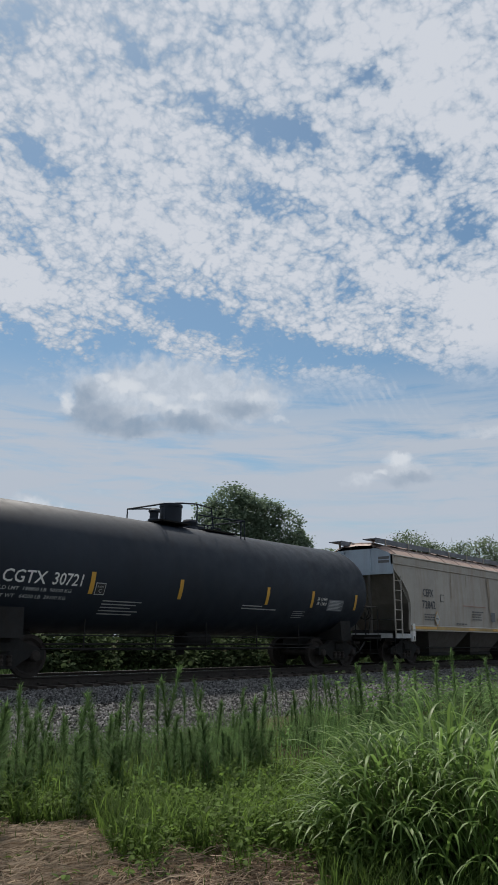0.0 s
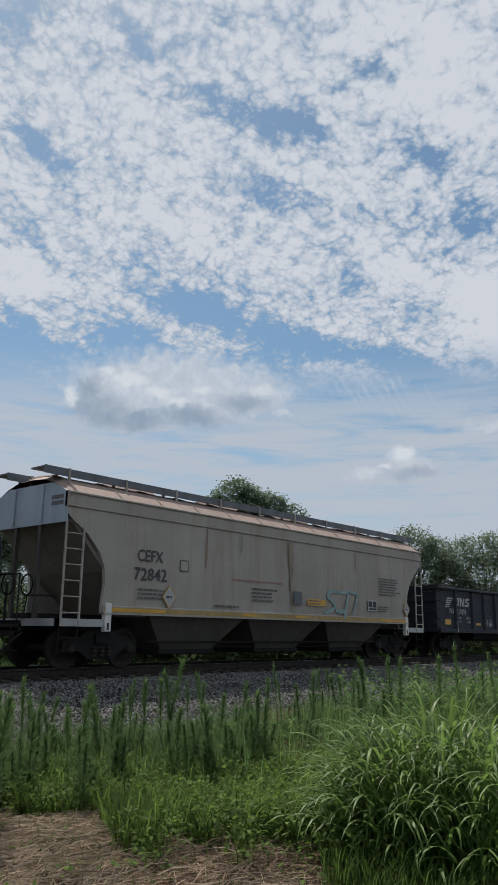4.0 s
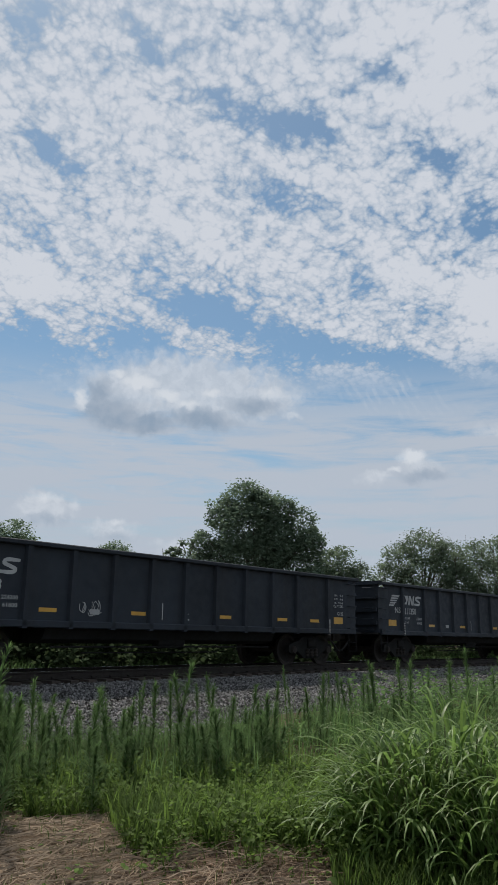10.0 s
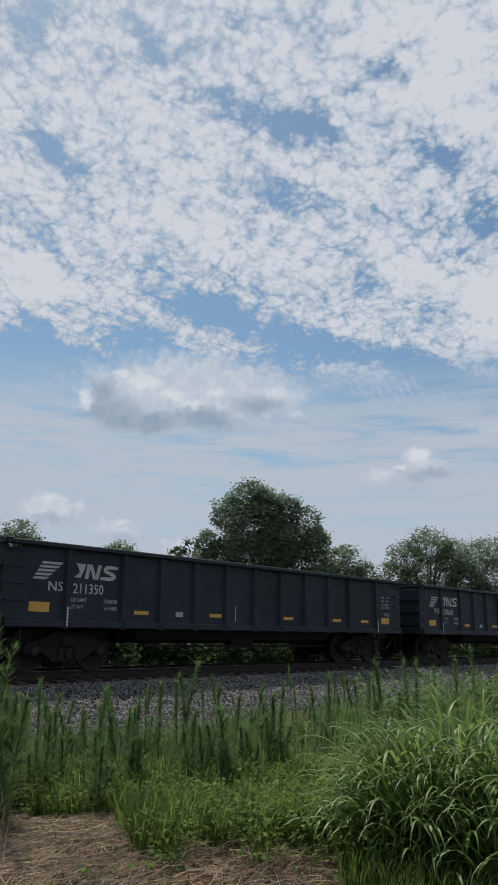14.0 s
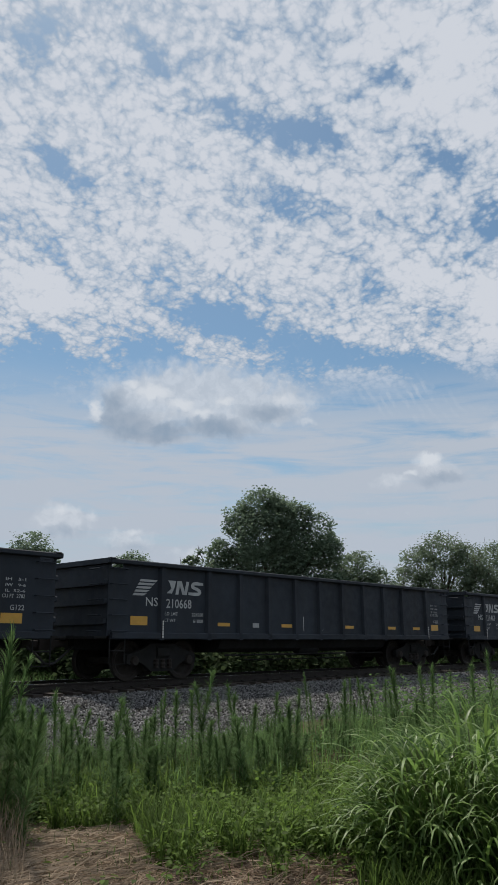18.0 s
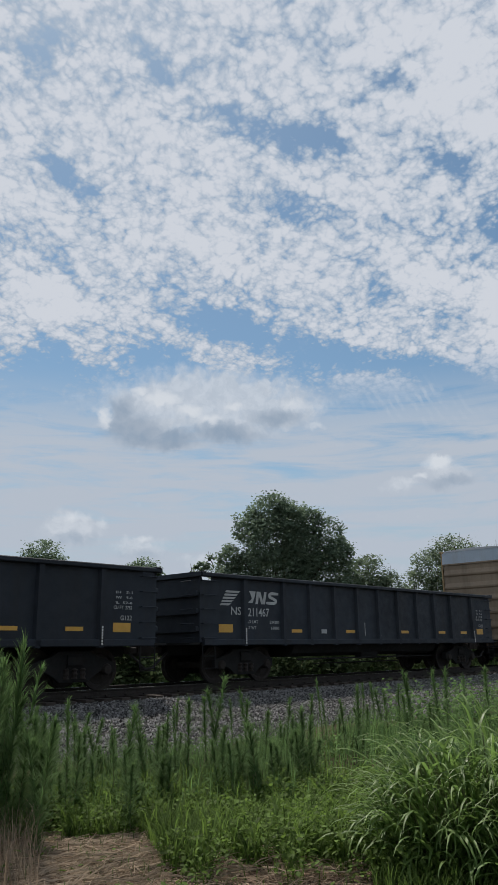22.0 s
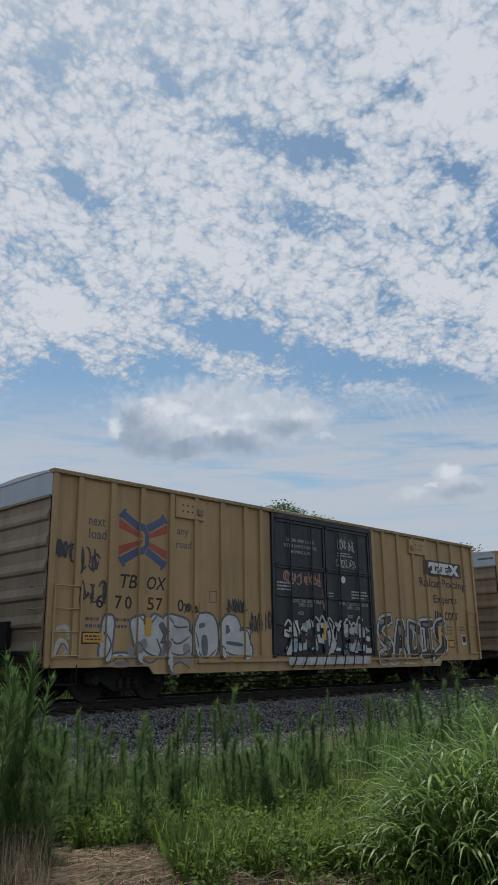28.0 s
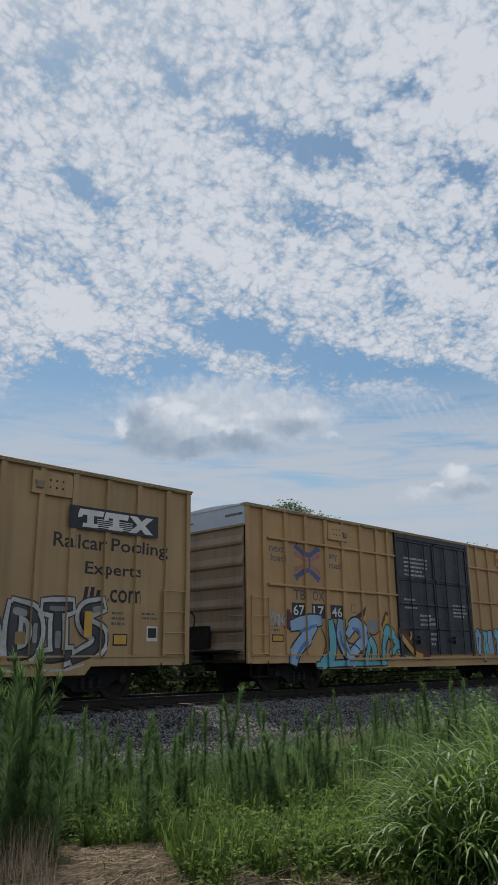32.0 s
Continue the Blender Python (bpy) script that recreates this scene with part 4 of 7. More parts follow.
def tree(name, label, a, r, trunk_h, lobes, leaves, leaf_size, seed, mat="hazed_leaf", category="tree", bare=0, limbs=7):
    q = random.Random(seed)
    x, y = polar(a, r)
    t = thing(name, label, category)
    t.location = (x, y, float(ground_height(np.array(x), np.array(y))) - 0.05)
    turn = radians(a - 90)                      # lobes are given as across, away, up
    c, s = math.cos(turn), math.sin(turn)
    lobes = [(u * c - w * s, u * s + w * c, h, ru, ru, rh) for u, w, h, ru, rh in lobes]
    top = max(l[2] for l in lobes)
    if trunk_h > 0.4:
        part("trunk", Geo().tube([(0, 0, 0), (0.05, 0, trunk_h * 0.5), (-0.03, 0.04, trunk_h), (0.02, 0, trunk_h + (top - trunk_h) * 0.6)], [0.030 * top + 0.06, 0.024 * top + 0.04, 0.02 * top + 0.02, 0.03], 9), M["bark"], t, "", True)
    for k in range(limbs):
        l = lobes[k % len(lobes)]
        z0 = trunk_h * q.uniform(0.55, 1.1)
        tip = Vector((l[0], l[1], l[2])) + Vector((q.uniform(-1, 1) * l[3], q.uniform(-1, 1) * l[3], q.uniform(-0.2, 0.9) * l[5])) * 0.8
        mid = Vector((tip.x * 0.4, tip.y * 0.4, z0 + (tip.z - z0) * 0.55))
        part("limb", Geo().tube([(0, 0, z0), mid, tip], [0.010 * top + 0.02, 0.006 * top + 0.012, 0.012], 6), M["bark"], t)
    if bare:
        for k in range(bare):
            l = lobes[q.randrange(len(lobes))]
            p = Vector((l[0] + q.uniform(-1, 1) * l[3], l[1], l[2] + q.uniform(-0.3, 0.5) * l[5]))
            e = p + Vector((q.uniform(-0.5, 0.5), q.uniform(-0.3, 0.3), q.uniform(0.7, 1.5))) * l[5] * 0.75
            g = Geo().tube([p, (p + e) / 2 + Vector((q.uniform(-0.1, 0.1), 0, 0)), e], [0.03, 0.02, 0.008], 4)
            part("bare_twig", g, M["bark"], t, "bare grey twig")
    pts, d = foliage_cloud(int(leaves * 1.9), lobes, seed)
    pts[:, 2] = np.maximum(pts[:, 2], 0.05)
    rr = np.random.default_rng(seed + 1)
    n = len(pts)
    scatter("crown", CLUMP_V, CLUMP_F, pts, rr.uniform(0, 6.3, n), 0.86 * rr.uniform(*leaf_size, n), M[mat], "", "", np.stack([rr.uniform(-0.9, 0.7, n), rr.uniform(-0.6, 0.6, n)], 1), kind="", parent=t)
    return t


tree("maple_tree", "tall rounded green maple tree", 40.8, 48, 3.2,
     [(-0.8, 0, 9.45, 1.35, 1.35), (-2.0, 0.4, 8.6, 1.15, 1.3), (0.3, -0.3, 9.0, 1.2, 1.1), (1.4, 0.2, 8.7, 1.25, 1.25), (2.8, 0, 7.9, 1.1, 1.2), (3.3, -0.2, 6.6, 1.15, 1.2), (-3.2, 0, 6.6, 1.0, 0.9), (-2.5, 0.3, 5.9, 1.4, 1.2), (-0.6, -0.6, 7.6, 2.0, 1.5), (1.5, 0.3, 7.0, 1.9, 1.5),
      (-0.2, 0, 6.0, 2.5, 1.5), (2.3, 0, 5.4, 1.9, 1.5), (-0.3, 0.3, 4.2, 3.0, 1.5), (3.4, 0, 4.0, 1.6, 1.4), (-3.0, 0, 4.2, 1.3, 1.3)], 27000, (0.09, 0.20), 11, limbs=12)
tree("maple_tree", "lower green tree with drooping twigs", 34.6, 50, 2.2,
     [(0, 0, 5.4, 1.4, 1.4), (-1.3, 0, 4.6, 1.3, 1.3), (1.2, 0, 4.4, 1.3, 1.3), (0.2, 0, 3.0, 2.2, 1.4), (2.1, 0, 3.0, 1.0, 1.0)], 8500, (0.07, 0.20), 12, "hazed_leaf2", bare=8, limbs=9)
tree("locust_tree", "spreading green tree with thin bare twigs", 28.6, 54, 2.6,
     [(0.2, 0, 7.2, 1.6, 1.2), (-1.5, 0, 6.4, 1.5, 1.3), (1.8, 0, 6.4, 1.4, 1.2), (-2.3, 0, 4.8, 1.3, 1.3), (0.2, 0, 5.2, 2.3, 1.3), (2.6, 0, 5.0, 1.4, 1.3), (0, 0, 3.4, 2.8, 1.3)], 11500, (0.08, 0.18), 13, "hazed_leaf2", bare=30, limbs=16)
tree("locust_tree", "green tree with thin bare twigs", 23.6, 56, 2.6,
     [(0.2, 0, 7.0, 1.7, 1.3), (-1.8, 0, 6.6, 1.4, 1.2), (1.8, 0, 6.6, 1.6, 1.4), (0, 0, 5.0, 2.6, 1.6), (-2.2, 0, 4.4, 1.6, 1.4), (0, 0, 3.2, 3.0, 1.4)], 11500, (0.08, 0.18), 14, "hazed_leaf2", bare=28, limbs=14)
tree("maple_tree", "round-topped green tree beyond the line", 58.5, 56, 3.0,
     [(0, 0, 7.5, 1.5, 1.4), (-0.8, 0, 6.7, 1.2, 1.2), (0.9, 0, 6.5, 1.1, 1.2), (0, 0, 5.0, 1.8, 1.8), (0, 0, 3.0, 2.6, 1.6)], 9000, (0.10, 0.21), 15, limbs=7)
tree("maple_tree", "small green tree beyond the line", 51.2, 64, 2.6,
     [(0, 0, 7.3, 1.5, 1.0), (-1.2, 0, 6.7, 0.9, 0.9), (1.2, 0, 6.8, 0.8, 0.8), (0, 0, 4.8, 2.2, 1.8)], 6500, (0.10, 0.22), 16, limbs=6)
tree("sapling", "thin pale sapling with sparse leaves", 46.3, 47, 1.5,
     [(0, 0, 6.2, 0.6, 0.8), (-0.8, 0, 5.5, 0.6, 0.8), (0.6, 0, 5.3, 0.8, 0.9), (-0.2, 0, 3.8, 1.3, 1.4)], 1300, (0.10, 0.22), 17, "hazed_leaf2", bare=8, limbs=5)
for k, (a, r, h, w) in enumerate([(61, 27, 2.2, 2.2), (57.5, 28, 2.4, 2.4), (53.5, 27, 2.1, 2.4), (49.5, 29, 2.5, 2.6), (46, 30, 2.2, 2.5), (42.5, 32, 2.6, 2.8), (39, 34, 2.4, 2.8), (36, 37, 2.8, 3.0), (33, 40, 2.8, 3.2), (30, 44, 3.0, 3.4), (27, 49, 3.2, 3.8), (24.4, 54, 3.4, 4.2), (22, 60, 3.6, 4.6), (64.5, 27, 2.6, 2.4)]):
    tree("shrub", "dense green shrub behind the track", a, r * 1.03, 0.2, [(0, 0, h * 0.55, w * 0.55, h * 0.5), (-w * 0.45, 0, h * 0.4, w * 0.4, h * 0.38), (w * 0.45, 0, h * 0.42, w * 0.4, h * 0.42), (0, -0.5, h * 0.25, w * 0.6, h * 0.3)], 1900, (0.10, 0.22), 70 + k, "shrub_leaf", "shrub", limbs=3)
# grass between the track and the shrubs
n = 26000
x, y = rng.uniform(4, 60, n), rng.uniform(19.2, 27.5, n)
h = rng.uniform(0.2, 0.55, n)
scatter("bank_grass", BLADE_V, BLADE_F, np.stack([x, y, np.maximum(ground_height(x, y), bed_height(y) - 0.05) - 0.02], 1), rng.uniform(0, 6.3, n), np.stack([rng.uniform(0.012, 0.03, n), h * 0.7, h], 1), M["weed"], "long bright grass on the far bank", "grass")
n = 12000
x, y = rng.uniform(6, 26, n), rng.uniform(22.5, 27, n)
scatter("bank_weeds", LEAF_V, LEAF_F, np.stack([x, y, ground_height(x, y) + rng.uniform(0.1, 0.9, n)], 1), rng.uniform(0, 6.3, n), rng.uniform(0.03, 0.07, n), M["shrub_leaf"], "leafy weeds on the far bank", "weeds", np.stack([rng.uniform(-0.6, 0.5, n), rng.uniform(-0.4, 0.4, n)], 1))
n = 9000
x, y = rng.uniform(-60, 160, n), rng.uniform(60, 72, n)
scatter("far_woods", CLUMP_V, CLUMP_F, np.stack([x, y, rng.uniform(-0.6, 1, n) * 1.6 + 1.0 + 0.8 * np.sin(x * 0.13)], 1), rng.uniform(0, 6.3, n), rng.uniform(0.4, 0.9, n), M["hazed_leaf"], "distant belt of green woods", "woods", np.stack([rng.uniform(-0.9, 0.7, n), rng.uniform(-0.6, 0.6, n)], 1))

# ---- the train: every car in its own space, x along the line, near side at -y, rail tops at z = 0 ----
WHEEL_R = 0.457
CARS = []      # (car, its place along the train)


def wheelset_mesh():
    g = Geo()
    for s in (-1, 1):
        y = s * 0.7525
        g.lathe([(0.08, y - s * 0.09), (0.16, y - s * 0.08), (0.19, y - s * 0.03), (0.34, y - s * 0.02), (0.39, y - s * 0.07), (0.455, y - s * 0.075),
                 (WHEEL_R, y + s * 0.03), (0.482, y + s * 0.06), (0.475, y + s * 0.075), (0.39, y + s * 0.07), (0.34, y + s * 0.02), (0.15, y + s * 0.03), (0.10, y + s * 0.07)], 32)
        for k in range(4):      # cast holes and chalk marks make the turn visible
            a = k * math.pi / 2
            g.box(0.25 * math.cos(a) - 0.03, 0.25 * math.cos(a) + 0.03, y - s * 0.035 - 0.006, y - s * 0.035 + 0.006, 0.25 * math.sin(a) - 0.03, 0.25 * math.sin(a) + 0.03)
    g.lathe([(0.0, -1.08), (0.075, -1.08), (0.09, -0.8), (0.085, 0.8), (0.075, 1.08), (0.0, 1.08)], 14)
    return g.mesh("wheelset", M["rust"], True)


WHEELSET = wheelset_mesh()


def truck(car, x):
    """A three-piece freight truck with two wheelsets."""
    base = part("truck", Geo().box(x - 0.20, x + 0.20, -1.15, 1.15, 0.52, 0.80, 0.05).box(x - 0.35, x + 0.35, -0.2, 0.2, 0.80, 0.90), M["under"], car, "grimy three-piece freight truck")
    outline = [(-1.12, 0.40), (-1.12, 0.60), (-0.92, 0.66), (-0.62, 0.74), (-0.42, 0.86), (0.42, 0.86), (0.62, 0.74), (0.92, 0.66), (1.12, 0.60), (1.12, 0.40),
               (0.98, 0.36), (0.76, 0.44), (0.56, 0.34), (0.36, 0.20), (-0.36, 0.20), (-0.56, 0.34), (-0.76, 0.44), (-0.98, 0.36)]
    for s in (-1, 1):
        y = s * 1.02
        part("side_frame", Geo().prism([(x + a, b) for a, b in outline], y - 0.07, y + 0.07, "y"), M["under"], base)
        g = Geo()
        for k in (-0.22, 0, 0.22):
            g.lathe([(0.03, 0.27), (0.075, 0.27), (0.055, 0.32), (0.075, 0.37), (0.055, 0.42), (0.075, 0.47), (0.03, 0.50)], 8, (x + k, y - s * 0.0 + s * 0.09, 0), "z")
        part("spring_group", g, M["rust"], base)
        for k in (-0.89, 0.89):
            part("bearing_cap", Geo().lathe([(0.0, s * 1.16), (0.10, s * 1.15), (0.13, s * 1.10), (0.13, s * 0.96)], 12, (x + k, 0, WHEEL_R)), M["rust"], base)
    g = Geo()
    for k in (-0.42, 0.42):
        g.tube([(x + k, -0.85, 0.40), (x + k, 0.85, 0.40)], 0.04, 6)
    part("brake_beam", g, M["under"], base)
    for k in (-0.89, 0.89):
        w = part("wheelset", WHEELSET, None, base, "steel wheels on a turning axle")
        w.location = (x + k, 0, WHEEL_R)
    return base


def coupler(car, x, way):
    """Shank, knuckle and hanging air hose; way is -1 at the leading end."""
    g = Geo().box(min(x, x + way * 0.5), max(x, x + way * 0.5), -0.09, 0.09, 0.78, 0.95, 0.02)
    g.prism([(x + way * 0.42, -0.16), (x + way * 0.72, -0.16), (x + way * 0.80, 0.0), (x + way * 0.66, 0.04), (x + way * 0.62, 0.16), (x + way * 0.42, 0.14)], 0.72, 1.0, "z")
    part("coupler", g, M["rust"], car, "rusty knuckle coupler")
    part("air_hose", Geo().tube([(x, -0.30, 0.80), (x + way * 0.25, -0.32, 0.62), (x + way * 0.5, -0.3, 0.42), (x + way * 0.78, -0.2, 0.40)], 0.03, 6), M["rubber"], car, "hanging black rubber air hose")


def brake_gear(car, a, b, z=0.7, y=-0.75):
    part("brake_pipe", Geo().tube([(a, y, z), (b, y, z)], 0.022, 6).tube([(a + 1, y + 0.2, z - 0.14), (b - 2, y + 0.2, z - 0.14)], 0.016, 5), M["under"], car)
    m = (a + b) / 2
    part("air_reservoir", Geo().lathe([(0.0, m - 0.5), (0.15, m - 0.47), (0.19, m - 0.38), (0.19, m + 0.38), (0.15, m + 0.47), (0.0, m + 0.5)], 14, (0, y + 0.25, z + 0.14), "x"), M["under"], car, "", True)


def ribbon(g, path, width, y, step=0.00004):
    """A fat stroke with rounded bends and ends, flat on the side."""
    out = []
    for k in range(len(path)):
        a, b, c = path[max(k - 1, 0)], path[k], path[min(k + 1, len(path) - 1)]
        if 0 < k < len(path) - 1:
            for u in (0.0, 0.25, 0.5, 0.75, 1.0):
                p = [a[j] * 0.45 + b[j] * 0.55 for j in (0, 1)]
                q = [c[j] * 0.45 + b[j] * 0.55 for j in (0, 1)]
                out.append(tuple((1 - u) ** 2 * p[j] + 2 * u * (1 - u) * b[j] + u * u * q[j] for j in (0, 1)))
        else:
            out.append(b)
    pts, n = [], len(out)
    for k, p in enumerate(out):
        a, b = out[max(k - 1, 0)], out[min(k + 1, n - 1)]
        d = Vector((b[0] - a[0], b[1] - a[1])).normalized()
        w = width / 2 * (0.75 if k in (0, n - 1) else 1.0)
        e = d * width * 0.3 * (-1 if k == 0 else 1 if k == n - 1 else 0)
        yy = y - step * k
        pts += [(p[0] + e.x + d.y * w, yy, p[1] + e.y - d.x * w), (p[0] + e.x - d.y * w, yy, p[1] + e.y + d.x * w)]
    g.add(pts, [(2 * k, 2 * k + 2, 2 * k + 3, 2 * k + 1) for k in range(n - 1)])


def scrawl(x0, x1, z0, z1, y, mat, parent, seed, count=5, width=0.035, name="graffiti_tag", label="spray-painted scrawl", posts=()):
    """Quick zigzags and hooks of one spray line."""
    rng = random.Random(seed)
    g, cell, h = Geo(), (x1 - x0) / count, z1 - z0
    for i in range(count):
        for turn in range(3):
            cx, cz = x0 + cell * (i + rng.uniform(0.2, 0.8)), z0 + h * rng.uniform(0.35, 0.65)
            t0, sweep, rx, rz = rng.uniform(0, 6.28), rng.uniform(2.0, 5.5) * rng.choice((-1, 1)), cell * rng.uniform(0.2, 0.5), h * rng.uniform(0.25, 0.5)
            path = [(cx + rx * math.cos(t0 + sweep * k / 4), min(z1, max(z0, cz + rz * math.sin(t0 + sweep * k / 4)))) for k in range(5)]
            if turn == 2:
                path = [(cx + rng.uniform(-0.3, 0.3) * cell, z0 + h * rng.uniform(0.7, 1.0)), (cx + rng.uniform(-0.3, 0.3) * cell, z0 + h * rng.uniform(0.0, 0.3)), (cx + rng.uniform(0.2, 0.6) * cell, z0 + h * rng.uniform(0.1, 0.6))]
            ribbon(g, path, width * rng.uniform(0.7, 1.1), y - 0.002 - 0.0006 * turn - 0.0018 * (i % 2))
    g.over(posts)
    return part(name, g, mat, parent, label)


def blob(cx, cz, rx, rz, turn, power, grow=0.0):
    """Points round a soft-cornered shape: power 2 is an oval, higher is nearer a block."""
    c, s, out = math.cos(turn), math.sin(turn), []
    for k in range(20):
        t = 2 * math.pi * k / 20
        u = math.copysign(abs(math.cos(t)) ** (2 / power), math.cos(t)) * (rx + grow)
        v = math.copysign(abs(math.sin(t)) ** (2 / power), math.sin(t)) * (rz + grow)
        out.append((cx + u * c - v * s, cz + u * s + v * c))
    return out


def mural(x0, x1, z0, z1, y, parent, seed, count, line, fills, inner, name="graffiti_piece", label="", edge=0.05, pale=None, posts=(), power=3.0, slits=2):
    """Fat shapes crowded together, each group over the one before: outline, fill, and dark cuts and lines inside."""
    rng = random.Random(seed)
    halo, back, front, dark = Geo(), Geo(), {m: Geo() for m in fills}, Geo()
    cell, h = (x1 - x0) / count, z1 - z0

    def lay(g, pts, yy):
        g.sheet([(min(max(a, x0 - edge), x1 + edge), min(max(b, z0), z1)) for a, b in pts], yy)

    order = list(range(count))
    rng.shuffle(order)
    for layer, i in enumerate(order):
        cx, cz = x0 + cell * (i + 0.5), (z0 + z1) / 2 + rng.uniform(-0.06, 0.06) * h
        m = fills[rng.randrange(len(fills))]
        lift = y - 0.0020 * layer
        shapes = [(cx - cell * rng.uniform(0.1, 0.35), cz + h * rng.uniform(-0.08, 0.08), cell * rng.uniform(0.18, 0.30), h * rng.uniform(0.30, 0.44), rng.uniform(-0.35, 0.35)),
                  (cx + cell * rng.uniform(0.1, 0.40), cz + h * rng.uniform(-0.15, 0.15), cell * rng.uniform(0.14, 0.26), h * rng.uniform(0.20, 0.42), rng.uniform(-0.5, 0.5)),
                  (cx, cz + h * rng.choice((-0.3, 0.3, 0.05)), cell * rng.uniform(0.35, 0.62), h * rng.uniform(0.09, 0.17), rng.uniform(-0.5, 0.5))]
        for k, q in enumerate(shapes):
            if pale:
                lay(halo, blob(*q, power, edge * 2.1), y + 0.0006 + 0.00005 * (3 * layer + k))
            lay(back, blob(*q, power, edge), lift - 0.0004 - 0.00008 * k)
            lay(front[m], blob(*q, power), lift - 0.0009 - 0.00008 * k)
        for k in range(slits):
            q = shapes[k % 2]
            lay(dark, blob(q[0] + rng.uniform(-0.4, 0.4) * q[2], q[1] + rng.uniform(-0.5, 0.5) * q[3], q[2] * rng.uniform(0.12, 0.4), q[3] * rng.uniform(0.12, 0.4), q[4] + rng.uniform(-0.4, 0.4), power), lift - 0.0013 - 0.00008 * k)
        q = shapes[0]
        ribbon(dark, [(q[0] + q[2] * 0.7, q[1] - q[3] * 0.7), (q[0] + q[2] * rng.uniform(0.2, 0.8), q[1]), (q[0] + q[2] * 0.6, q[1] + q[3] * 0.6)], edge * 0.5, lift - 0.0018, 0.00001)
    for g in (halo, back, dark, *front.values()):
        g.over(posts)
    body = part(name, back, line, parent, label)
    if pale:
        part("paint_halo", halo, pale, body)
    for m, g in front.items():
        if g.v:
            part("paint_fill", g, m, body)
    part("paint_shading", dark, inner, body)
    return body


def paint(parent, name, label, y, layers, posts=()):
    """A hand-painted piece in layers, each over the one before: (material, shapes), a shape being a
    soft block (cx, cz, rx, rz, turn, power) or a stroke (width, path)."""
    body = None
    for k, (mat, shapes) in enumerate(layers):
        g = Geo()
        for i, q in enumerate(shapes):
            yy = y - 0.0016 * k - 0.00008 * i
            if len(q) == 2:
                ribbon(g, q[1], q[0], yy, 0.000004)
            else:
                g.sheet(blob(*q), yy)
        g.over(posts)
        if body is None:
            body = part(name, g, mat, parent, label)
        else:
            part("paint_layer", g, mat, body)
    return body


def stroked(paths, width):
    return [(width, p) for p in paths]


def rolling(car, at, label, category, group="freight cars of the train"):
    tagged(car, label, category, group)
    CARS.append((car, at))


